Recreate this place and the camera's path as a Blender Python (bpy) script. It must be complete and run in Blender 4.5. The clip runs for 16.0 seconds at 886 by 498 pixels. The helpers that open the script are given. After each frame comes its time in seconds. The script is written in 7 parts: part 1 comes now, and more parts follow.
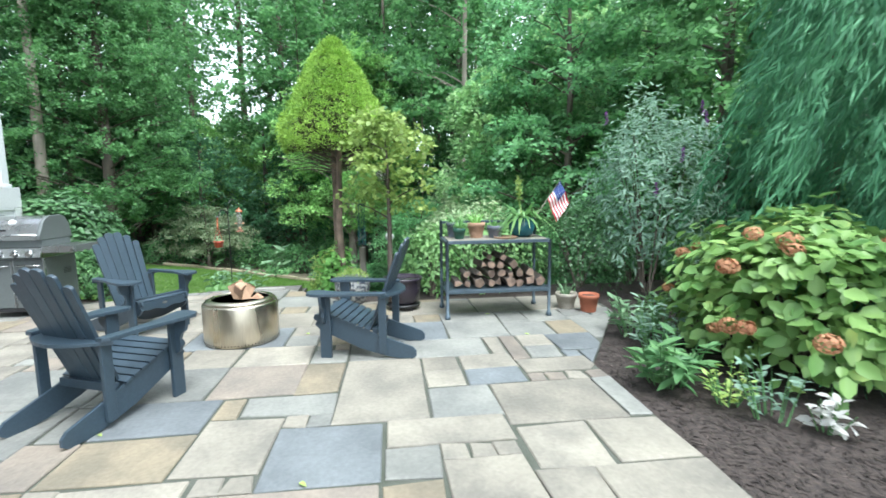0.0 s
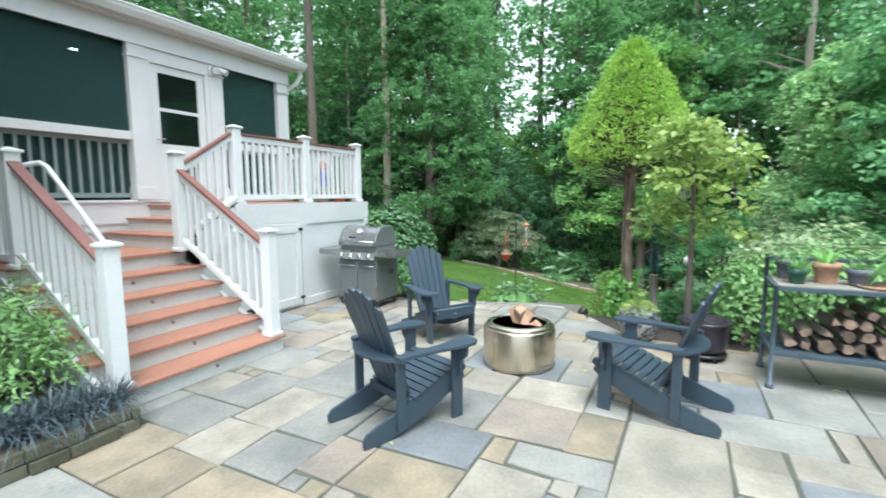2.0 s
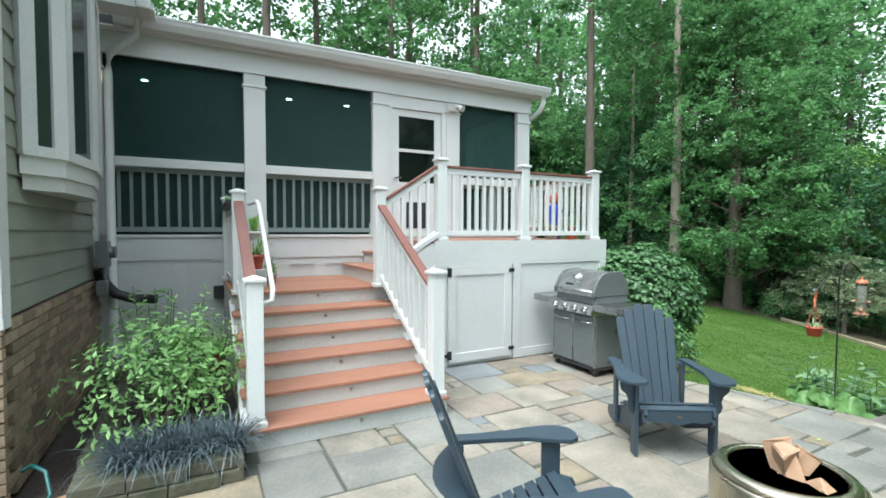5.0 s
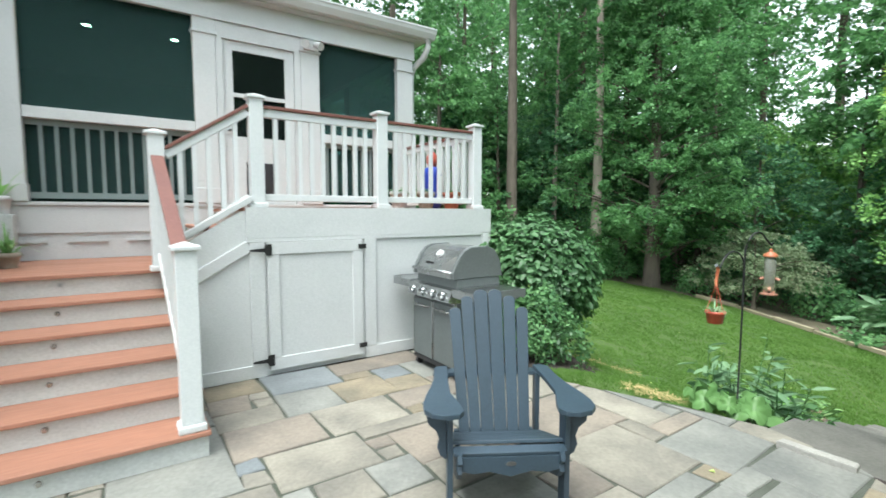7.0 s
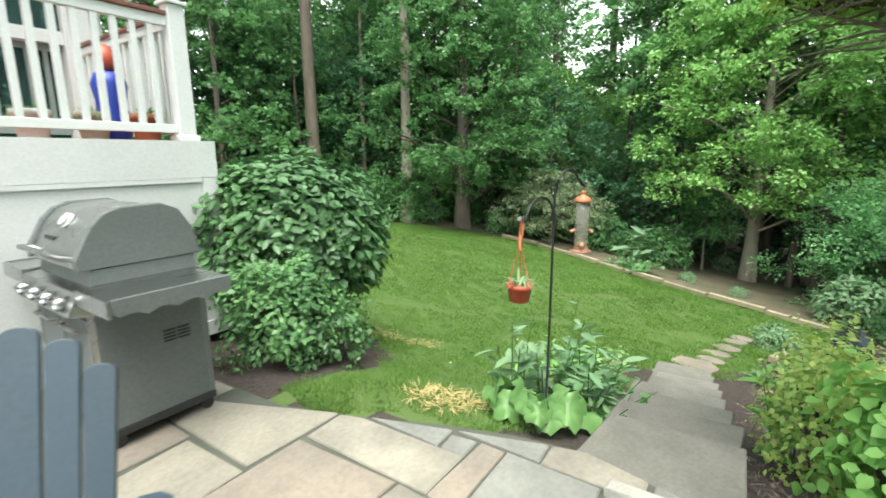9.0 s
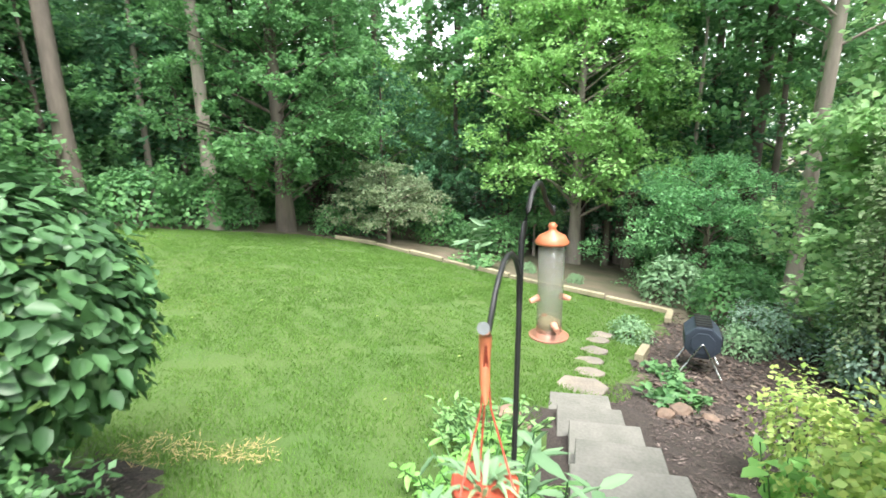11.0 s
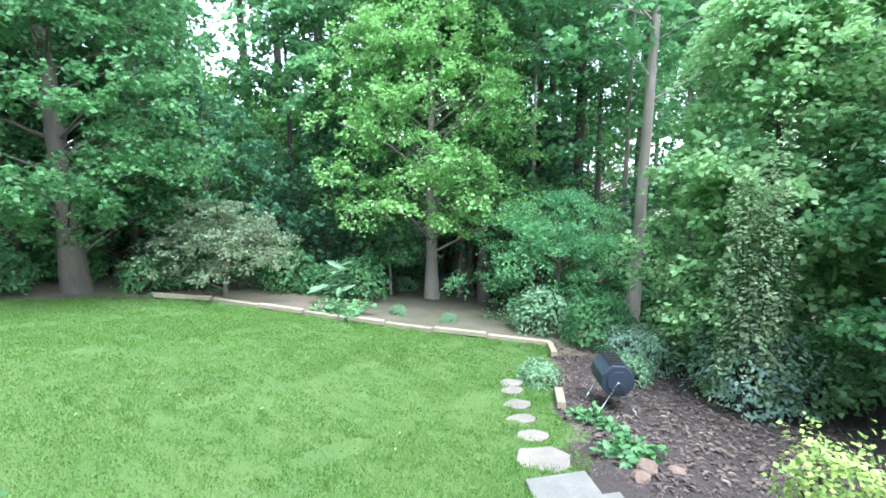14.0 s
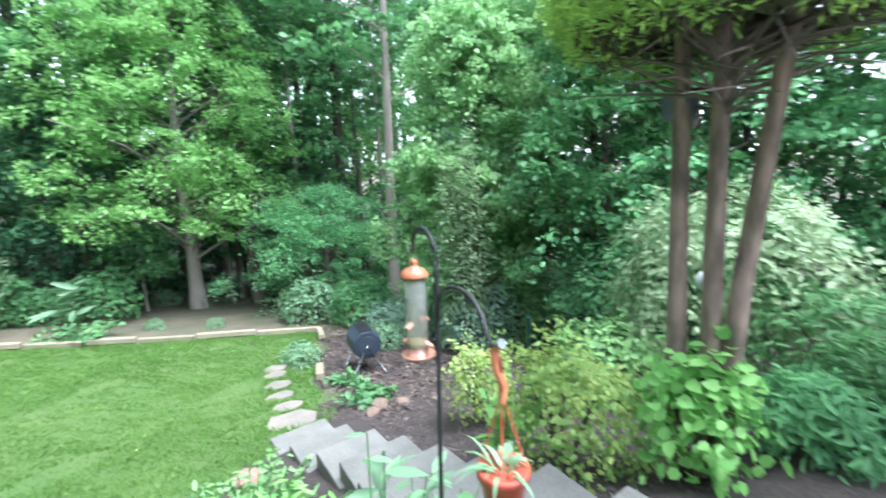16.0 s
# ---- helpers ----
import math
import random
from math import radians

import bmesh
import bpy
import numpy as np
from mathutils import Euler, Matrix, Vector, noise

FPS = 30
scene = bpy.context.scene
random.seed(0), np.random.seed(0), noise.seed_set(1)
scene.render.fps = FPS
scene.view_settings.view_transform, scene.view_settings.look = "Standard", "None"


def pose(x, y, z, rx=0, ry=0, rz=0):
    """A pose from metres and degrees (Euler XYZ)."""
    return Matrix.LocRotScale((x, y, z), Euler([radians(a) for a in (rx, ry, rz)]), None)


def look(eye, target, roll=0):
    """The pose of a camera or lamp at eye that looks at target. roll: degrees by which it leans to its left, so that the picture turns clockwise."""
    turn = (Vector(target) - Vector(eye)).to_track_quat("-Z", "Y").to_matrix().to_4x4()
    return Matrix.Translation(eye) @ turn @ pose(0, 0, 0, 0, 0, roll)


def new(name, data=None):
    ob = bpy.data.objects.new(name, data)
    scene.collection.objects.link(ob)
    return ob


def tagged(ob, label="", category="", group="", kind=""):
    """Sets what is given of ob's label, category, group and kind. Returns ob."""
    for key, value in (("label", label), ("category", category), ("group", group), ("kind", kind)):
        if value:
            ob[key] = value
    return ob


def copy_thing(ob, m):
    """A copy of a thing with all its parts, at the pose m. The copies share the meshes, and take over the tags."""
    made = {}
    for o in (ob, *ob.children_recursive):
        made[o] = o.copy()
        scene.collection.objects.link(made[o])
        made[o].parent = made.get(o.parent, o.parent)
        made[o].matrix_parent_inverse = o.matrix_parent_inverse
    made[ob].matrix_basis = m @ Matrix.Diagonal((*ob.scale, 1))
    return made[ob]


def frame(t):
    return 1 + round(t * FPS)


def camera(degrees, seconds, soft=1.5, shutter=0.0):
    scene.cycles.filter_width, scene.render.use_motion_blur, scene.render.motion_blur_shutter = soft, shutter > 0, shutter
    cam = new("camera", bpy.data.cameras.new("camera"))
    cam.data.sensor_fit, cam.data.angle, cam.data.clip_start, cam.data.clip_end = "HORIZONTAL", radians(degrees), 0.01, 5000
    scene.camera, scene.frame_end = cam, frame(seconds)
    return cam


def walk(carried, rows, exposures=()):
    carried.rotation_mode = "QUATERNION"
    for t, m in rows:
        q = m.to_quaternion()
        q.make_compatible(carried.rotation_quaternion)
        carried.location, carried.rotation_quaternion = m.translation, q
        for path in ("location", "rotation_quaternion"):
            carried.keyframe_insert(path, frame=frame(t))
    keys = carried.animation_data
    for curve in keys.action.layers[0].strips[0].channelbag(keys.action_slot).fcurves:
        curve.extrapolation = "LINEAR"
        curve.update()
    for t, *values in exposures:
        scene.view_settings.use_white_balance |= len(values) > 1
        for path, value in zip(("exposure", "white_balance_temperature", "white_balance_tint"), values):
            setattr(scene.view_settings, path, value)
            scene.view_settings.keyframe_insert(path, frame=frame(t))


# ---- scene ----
cam = camera(86.8, 16.0, soft=1.6, shutter=0.3)
PATH = [
    (0, (-7.08, -4.986, 1.389), (-5.109, -5.215, 1.142), -0.7),
    (0.5, (-6.858, -4.907, 1.412), (-4.874, -4.963, 1.165), -0.6),
    (1, (-6.779, -4.872, 1.465), (-4.805, -4.663, 1.219), -0.6),
    (1.5, (-6.81, -4.857, 1.546), (-4.899, -4.323, 1.302), -0.5),
    (2, (-6.695, -4.911, 1.593), (-4.928, -4.002, 1.367), -0.4),
    (2.5, (-6.465, -4.894, 1.613), (-4.888, -3.68, 1.415), -0.2),
    (3, (-6.238, -4.856, 1.627), (-4.851, -3.425, 1.456), -0.1),
    (3.5, (-5.961, -4.879, 1.669), (-4.744, -3.299, 1.52), 0.0),
    (6, (-4.408, -4.699, 1.54), (-3.529, -2.904, 1.476), 0.2),
    (6.5, (-3.951, -4.527, 1.502), (-2.979, -2.782, 1.402), -0.0),
    (7, (-3.591, -4.257, 1.453), (-2.466, -2.61, 1.3), -0.0),
    (7.5, (-3.27, -4.011, 1.415), (-1.976, -2.502, 1.197), -0.0),
    (8, (-2.868, -3.801, 1.403), (-1.443, -2.428, 1.115), -0.3),
    (8.5, (-2.47, -3.652, 1.391), (-0.944, -2.407, 1.043), -0.2),
    (9, (-2.043, -3.521, 1.375), (-0.427, -2.408, 0.987), -0.5),
    (9.5, (-1.632, -3.353, 1.356), (0.068, -2.383, 0.944), -0.4),
    (10, (-1.28, -3.137, 1.366), (0.495, -2.317, 0.945), -0.5),
    (12.5, (0.036, -1.719, 1.452), (1.987, -1.796, 1.017), -0.7),
    (13, (0.15, -1.507, 1.467), (2.098, -1.687, 1.051), -0.5),
    (13.5, (0.253, -1.344, 1.539), (2.198, -1.604, 1.153), -0.3),
    (14, (0.321, -1.29, 1.599), (2.268, -1.608, 1.268), -0.4),
    (14.5, (0.349, -1.31, 1.615), (2.294, -1.693, 1.344), -0.3),
    (15, (0.155, -1.458, 1.569), (2.079, -1.947, 1.329), -0.3),
    (15.5, (-0.28, -1.603, 1.563), (1.571, -2.312, 1.294), -1.0),
    (16, (-0.634, -1.683, 1.511), (0.988, -2.796, 1.152), -2.5),
]
EXPOSURES = [(0.0, 2.05, 5950, 5), (3.5, 1.86, 6000, 4), (6.0, 1.83, 6200, 3), (8.0, 1.91, 6350, 3), (9.0, 2.06, 6750, 3), (10.0, 2.38, 6900, 6), (12.5, 2.66, 5650, 9), (14.0, 2.72, 5400, 9.5), (15.5, 2.70, 5250, 12), (16.0, 2.68, 5500, 10)]
walk(cam, [(t, look(eye, target, roll)) for t, eye, target, roll in PATH], EXPOSURES)

# ---- light ----
world = bpy.data.worlds.new("overcast")
scene.world = world
world.use_nodes = True
wn, wl = world.node_tree.nodes, world.node_tree.links
sky = wn.new("ShaderNodeTexSky")
sky.sky_type, sky.sun_disc = "NISHITA", False
sky.sun_elevation, sky.sun_rotation = radians(67), radians(238)
sky.air_density, sky.dust_density, sky.ozone_density = 1.0, 1.0, 1.0
pale = wn.new("ShaderNodeHueSaturation")
pale.inputs["Saturation"].default_value = 0.22
wl.new(sky.outputs[0], pale.inputs["Color"])
wl.new(pale.outputs[0], wn["Background"].inputs["Color"])
wn["Background"].inputs["Strength"].default_value = 0.15
sun = new("sun", bpy.data.lights.new("sun", "SUN"))
sun.data.energy, sun.data.angle, sun.data.color = 1.4, radians(35), (1.0, 0.97, 0.92)
sun.matrix_world = look((-6.2, -3.8, 17), (0, 0, 0))


# ---- materials ----
def shader(name):
    m = bpy.data.materials.new(name)
    m.use_nodes = True
    n, l = m.node_tree.nodes, m.node_tree.links
    return m, n, l, n["Principled BSDF"]


def mat(name, a, b=None, scale=4.0, rough=0.65, metal=0.0, bump=0.15, fine=60.0, rnd=0.0, stretch=(1, 1, 1), spread=0.25, spec=0.5):
    """Two-scale surface: broad stains between colours a and b, fine grain in roughness and relief, an offset for each object."""
    m, n, l, p = shader(name)
    b = b or tuple(c * 0.8 for c in a)
    co, info, ofs = n.new("ShaderNodeTexCoord"), n.new("ShaderNodeObjectInfo"), n.new("ShaderNodeVectorMath")
    mul, mp = n.new("ShaderNodeMath"), n.new("ShaderNodeMapping")
    mul.operation, mul.inputs[1].default_value = "MULTIPLY", 37.0
    l.new(info.outputs["Random"], mul.inputs[0])
    l.new(co.outputs["Object"], ofs.inputs[0])
    l.new(mul.outputs[0], ofs.inputs[1])
    l.new(ofs.outputs[0], mp.inputs["Vector"])
    mp.inputs["Scale"].default_value = stretch
    n1, n2 = n.new("ShaderNodeTexNoise"), n.new("ShaderNodeTexNoise")
    n1.inputs["Scale"].default_value, n1.inputs["Detail"].default_value = scale, 5
    n2.inputs["Scale"].default_value, n2.inputs["Detail"].default_value = fine, 3
    l.new(mp.outputs[0], n1.inputs["Vector"])
    l.new(mp.outputs[0], n2.inputs["Vector"])
    ramp = n.new("ShaderNodeValToRGB")
    ramp.color_ramp.elements[0].position, ramp.color_ramp.elements[1].position = 0.5 - spread, 0.5 + spread
    ramp.color_ramp.elements[0].color, ramp.color_ramp.elements[1].color = (*a, 1), (*b, 1)
    l.new(n1.outputs["Fac"], ramp.inputs[0])
    grain = n.new("ShaderNodeMix")
    grain.data_type, grain.blend_type = "RGBA", "OVERLAY"
    grain.inputs["Factor"].default_value = 0.25
    l.new(ramp.outputs[0], grain.inputs["A"])
    l.new(n2.outputs["Fac"], grain.inputs["B"])
    hue = n.new("ShaderNodeHueSaturation")
    mr = n.new("ShaderNodeMapRange")
    mr.inputs["To Min"].default_value, mr.inputs["To Max"].default_value = 1 - rnd, 1 + rnd
    l.new(info.outputs["Random"], mr.inputs["Value"])
    l.new(mr.outputs[0], hue.inputs["Value"])
    l.new(grain.outputs["Result"], hue.inputs["Color"])
    l.new(hue.outputs[0], p.inputs["Base Color"])
    rr = n.new("ShaderNodeMapRange")
    rr.inputs["To Min"].default_value, rr.inputs["To Max"].default_value = max(0.03, rough - 0.12), min(1, rough + 0.12)
    l.new(n1.outputs["Fac"], rr.inputs["Value"])
    l.new(rr.outputs[0], p.inputs["Roughness"])
    p.inputs["Metallic"].default_value = metal
    p.inputs["Specular IOR Level"].default_value = spec
    if bump:
        bp = n.new("ShaderNodeBump")
        bp.inputs["Strength"].default_value, bp.inputs["Distance"].default_value = bump, 0.01
        l.new(n2.outputs["Fac"], bp.inputs["Height"])
        l.new(bp.outputs[0], p.inputs["Normal"])
    return m


def leaf_mat(name, a, b, c=None, through_light=0.5, rough=0.5, size=1.2):
    """Leaves: colour between a and b leaf by leaf, drifting by clumps, letting some light through."""
    m, n, l, p = shader(name)
    geo, ramp = n.new("ShaderNodeNewGeometry"), n.new("ShaderNodeValToRGB")
    co, n1, add = n.new("ShaderNodeTexCoord"), n.new("ShaderNodeTexNoise"), n.new("ShaderNodeMath")
    n1.inputs["Scale"].default_value = size
    l.new(co.outputs["Object"], n1.inputs["Vector"])
    add.operation = "MULTIPLY_ADD"
    add.inputs[1].default_value = 0.55
    l.new(geo.outputs["Random Per Island"], add.inputs[0])
    sub = n.new("ShaderNodeMath")
    sub.operation, sub.inputs[1].default_value = "SUBTRACT", 0.27
    l.new(n1.outputs["Fac"], sub.inputs[0])
    l.new(sub.outputs[0], add.inputs[2])
    l.new(add.outputs[0], ramp.inputs[0])
    e = ramp.color_ramp.elements
    e[0].color, e[1].color = (*a, 1), (*b, 1)
    e[0].position, e[1].position = 0.1, 0.8
    if c:
        x = e.new(0.97)
        x.color = (*c, 1)
    l.new(ramp.outputs[0], p.inputs["Base Color"])
    p.inputs["Roughness"].default_value = rough
    p.inputs["Specular IOR Level"].default_value = 0.4
    tr, mx = n.new("ShaderNodeBsdfTranslucent"), n.new("ShaderNodeMixShader")
    l.new(ramp.outputs[0], tr.inputs["Color"])
    mx.inputs[0].default_value = through_light
    l.new(p.outputs[0], mx.inputs[1])
    l.new(tr.outputs[0], mx.inputs[2])
    l.new(mx.outputs[0], n["Material Output"].inputs["Surface"])
    return m


def glow(name, col, power):
    m, n, l, p = shader(name)
    p.inputs["Emission Color"].default_value, p.inputs["Emission Strength"].default_value = (*col, 1), power
    return m


def glassy(name, col=(0.9, 0.93, 0.92), keep=0.75, rough=0.03, body=0.25):
    """Thin pane: mostly clear, with a real surface's gloss."""
    m, n, l, p = shader(name)
    p.inputs["Base Color"].default_value, p.inputs["Roughness"].default_value = (*[x * body for x in col], 1), rough
    tr, mx = n.new("ShaderNodeBsdfTransparent"), n.new("ShaderNodeMixShader")
    tr.inputs["Color"].default_value = (*col, 1)
    mx.inputs[0].default_value = keep
    l.new(p.outputs[0], mx.inputs[1])
    l.new(tr.outputs[0], mx.inputs[2])
    l.new(mx.outputs[0], n["Material Output"].inputs["Surface"])
    return m


WHITE = mat("white_trim_paint", (0.60, 0.61, 0.61), (0.53, 0.55, 0.55), 1.5, 0.45, bump=0.03, fine=90)
RAIL_W = mat("cool_white_vinyl", (0.64, 0.66, 0.66), (0.58, 0.605, 0.61), 1.5, 0.4, bump=0.02, fine=90)
RISER = mat("riser_paint", (0.53, 0.545, 0.53), (0.45, 0.465, 0.45), 3, 0.5, bump=0.04, fine=70)
TREAD = mat("composite_tread", (0.37, 0.175, 0.115), (0.29, 0.14, 0.095), 3, 0.55, bump=0.2, fine=45, rnd=0.06, stretch=(0.15, 1, 1))
HANDRAIL = mat("brown_composite_rail", (0.20, 0.085, 0.065), (0.15, 0.06, 0.05), 3, 0.4, bump=0.08, fine=50)
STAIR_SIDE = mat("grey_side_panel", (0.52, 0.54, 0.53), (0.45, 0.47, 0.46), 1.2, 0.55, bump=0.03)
# dimming and green tint of a screen in front, put into the colour
DIMMED_BAL = mat("screen_dimmed_baluster", (0.20, 0.24, 0.235), (0.17, 0.205, 0.20), 2, 0.5, bump=0.02)
# teal tint and body colour stand for woods reflected in the screen
SCREEN = glassy("insect_screen_with_reflection", (0.20, 0.37, 0.35), 0.75, 0.6, 0.42)
SCREEN.node_tree.nodes["Principled BSDF"].inputs["Specular IOR Level"].default_value = 0.1
GLASS = glassy("window_glass", (0.30, 0.42, 0.40), 0.72, 0.02, 0.08)
# the porch's inner shade and teal cast are put into this colour
DARK_IN = mat("dimmed_porch_inside", (0.11, 0.19, 0.18), (0.08, 0.14, 0.13), 1, 0.8)
PORCH_FLOOR = mat("porch_floor", (0.2, 0.16, 0.12), (0.15, 0.12, 0.09), 2, 0.6)
IRON = mat("black_iron", (0.02, 0.022, 0.022), (0.03, 0.03, 0.03), 8, 0.5, metal=0.4, bump=0.1)
SIDING = mat("sage_siding", (0.25, 0.27, 0.225), (0.21, 0.23, 0.19), 1.5, 0.6, bump=0.06, fine=40, rnd=0.05, stretch=(0.3, 1, 1))
BRICK = mat("house_brick", (0.29, 0.22, 0.15), (0.20, 0.15, 0.105), 9, 0.85, bump=0.5, fine=80, rnd=0.35)
STEPSTONE = mat("weathered_step_stone", (0.195, 0.186, 0.166), (0.128, 0.126, 0.110), 4.5, 0.85, bump=0.5, fine=45, rnd=0.15)
DRUM = mat("slate_drum_plastic", (0.042, 0.055, 0.078), (0.032, 0.043, 0.062), 4, 0.5, bump=0.05)
MORTAR = mat("mortar", (0.36, 0.35, 0.32), (0.28, 0.27, 0.25), 6, 0.9, bump=0.4)
JOINT = mat("patio_joint", (0.10, 0.105, 0.09), (0.06, 0.07, 0.05), 5, 0.95, bump=0.6, fine=120)
STONES = {
    "tan": mat("tan_flagstone", (0.285, 0.262, 0.215), (0.172, 0.160, 0.137), 2.6, 0.75, bump=0.6, fine=36, spread=0.17, rnd=0.12),
    "grey": mat("grey_flagstone", (0.246, 0.246, 0.222), (0.154, 0.157, 0.147), 2.2, 0.75, bump=0.6, fine=36, spread=0.17, rnd=0.12),
    "blue": mat("blue_flagstone", (0.185, 0.202, 0.211), (0.114, 0.126, 0.134), 2.0, 0.7, bump=0.5, fine=36, spread=0.17, rnd=0.10),
    "buff": mat("buff_flagstone", (0.275, 0.230, 0.160), (0.165, 0.145, 0.108), 3.2, 0.78, bump=0.65, fine=36, spread=0.17, rnd=0.12),
    "rose": mat("rosy_flagstone", (0.250, 0.212, 0.172), (0.165, 0.146, 0.126), 2.8, 0.78, bump=0.65, fine=36, spread=0.17, rnd=0.12),
}
CHAIR = mat("slate_blue_poly_lumber", (0.036, 0.058, 0.080), (0.030, 0.049, 0.068), 2.5, 0.45, bump=0.06, fine=70, rnd=0.06)
STEEL = mat("brushed_steel", (0.62, 0.56, 0.44), (0.50, 0.46, 0.38), 3, 0.28, metal=1.0, bump=0.05, fine=140, stretch=(1, 1, 0.08))
STEEL2 = mat("stainless_grill", (0.47, 0.48, 0.48), (0.39, 0.40, 0.40), 3, 0.27, metal=1.0, bump=0.03, fine=120, stretch=(0.1, 1, 1))
GREY_PAINT = mat("grill_grey_enamel", (0.13, 0.145, 0.145), (0.10, 0.115, 0.115), 2, 0.4, bump=0.02)
GREY_LIGHT = mat("grill_end_casting", (0.17, 0.185, 0.185), (0.14, 0.155, 0.155), 2, 0.42, metal=0.3, bump=0.05)
BLACK_PL = mat("black_plastic", (0.018, 0.018, 0.02), (0.028, 0.028, 0.03), 6, 0.45, bump=0.04)
SOOT = mat("sooty_inner_steel", (0.03, 0.028, 0.025), (0.08, 0.07, 0.055), 5, 0.7, metal=0.5)
LOGWOOD = mat("split_wood", (0.48, 0.32, 0.21), (0.36, 0.22, 0.14), 7, 0.85, bump=0.5, fine=40, rnd=0.2, stretch=(1, 1, 0.2))
LOGBARK = mat("log_bark", (0.15, 0.125, 0.105), (0.08, 0.065, 0.055), 9, 0.95, bump=0.9, fine=30, rnd=0.25)
LOGEND = mat("weathered_log_end", (0.27, 0.185, 0.135), (0.085, 0.062, 0.05), 14, 0.9, bump=0.6, fine=60, rnd=0.45)
BENCH = mat("blue_grey_metal", (0.075, 0.105, 0.13), (0.05, 0.075, 0.095), 6, 0.5, metal=0.3, bump=0.08)
TERRA = mat("terracotta", (0.42, 0.135, 0.07), (0.34, 0.12, 0.07), 5, 0.8, bump=0.15)
TERRA_OLD = mat("weathered_terracotta", (0.42, 0.27, 0.18), (0.34, 0.20, 0.13), 5, 0.85, bump=0.2)
GLAZE_BLUE = mat("teal_glaze", (0.03, 0.13, 0.16), (0.02, 0.09, 0.12), 4, 0.2, bump=0.03)
GLAZE_DARK = mat("dark_glaze", (0.022, 0.02, 0.03), (0.04, 0.03, 0.04), 4, 0.2, bump=0.05)
SLATE_POT = mat("slate_pot", (0.11, 0.13, 0.16), (0.09, 0.105, 0.13), 5, 0.6)
GREEN_POT = mat("green_pot", (0.03, 0.10, 0.07), (0.02, 0.08, 0.055), 5, 0.4)
CREAM_POT = mat("cream_pot", (0.38, 0.35, 0.29), (0.29, 0.26, 0.215), 5, 0.7)
SOIL = mat("potting_soil", (0.035, 0.025, 0.02), (0.06, 0.045, 0.035), 30, 0.98, bump=0.8)
STAND = mat("pale_box_paint", (0.50, 0.52, 0.50), (0.42, 0.45, 0.44), 4, 0.6, bump=0.05)
BRUSH_BLUE = mat("brushed_blue_paint", (0.16, 0.32, 0.48), (0.24, 0.40, 0.52), 9, 0.6)
ORANGE = mat("orange_plastic", (0.50, 0.17, 0.08), (0.44, 0.145, 0.07), 3, 0.35, bump=0.02)
RED_PL = mat("red_plastic", (0.42, 0.075, 0.04), (0.35, 0.06, 0.035), 3, 0.4, bump=0.02)
BLUE_PL = mat("cobalt_plastic", (0.02, 0.05, 0.36), (0.015, 0.04, 0.3), 3, 0.4, bump=0.02)
TEAL_PL = mat("teal_plastic", (0.01, 0.10, 0.10), (0.01, 0.08, 0.08), 3, 0.4, bump=0.02)
TRAY = mat("brown_tray_plastic", (0.36, 0.17, 0.11), (0.28, 0.13, 0.09), 3, 0.35, bump=0.02)
PORT = mat("salmon_plastic", (0.62, 0.30, 0.21), (0.55, 0.26, 0.18), 3, 0.4, bump=0.02)
SEED = mat("bird_seed", (0.42, 0.36, 0.25), (0.25, 0.2, 0.13), 60, 0.9, bump=0.5)
TUBE = glassy("clear_feeder_tube", (0.86, 0.87, 0.80), 0.76, 0.12, 0.5)
TIMBER = mat("landscape_timber", (0.34, 0.30, 0.20), (0.24, 0.21, 0.14), 5, 0.9, bump=0.4, fine=30, rnd=0.15, stretch=(0.2, 1, 1))
GREYWOOD = mat("grey_weathered_wood", (0.25, 0.23, 0.19), (0.15, 0.145, 0.12), 5, 0.9, bump=0.5, fine=30, rnd=0.15, stretch=(1, 1, 0.2))
BARK = mat("tree_bark", (0.155, 0.125, 0.10), (0.085, 0.072, 0.058), 5, 0.95, bump=1.0, fine=16, rnd=0.2, stretch=(1, 1, 0.22))
BARK_PALE = mat("pale_bark", (0.34, 0.29, 0.245), (0.23, 0.195, 0.165), 5, 0.95, bump=0.8, fine=16, rnd=0.12, stretch=(1, 1, 0.22))
BARK_RED = mat("reddish_bark", (0.29, 0.21, 0.165), (0.11, 0.085, 0.065), 11, 0.95, spread=0.13, bump=1.0, fine=18, stretch=(1, 1, 0.3))
WALLSTONE = mat("mossy_wall_stone", (0.11, 0.105, 0.078), (0.058, 0.066, 0.038), 7, 0.95, bump=0.7, fine=35, rnd=0.2)
LAWN = mat("lawn_soil_and_thatch", (0.058, 0.118, 0.024), (0.094, 0.142, 0.037), 0.9, 0.9, bump=0.9, fine=45, spread=0.3)
MULCH = mat("shredded_mulch", (0.024, 0.019, 0.018), (0.075, 0.058, 0.05), 35, 0.97, bump=1.0, fine=60)
FOREST = mat("leaf_litter", (0.15, 0.115, 0.085), (0.075, 0.085, 0.045), 1.4, 0.97, bump=1.0, fine=25)
STRAW = mat("straw", (0.55, 0.43, 0.20), (0.42, 0.32, 0.14), 8, 0.8)
DARKMULCH = mat("dark_mulch", (0.022, 0.018, 0.016), (0.06, 0.05, 0.042), 30, 0.97, bump=1.0)

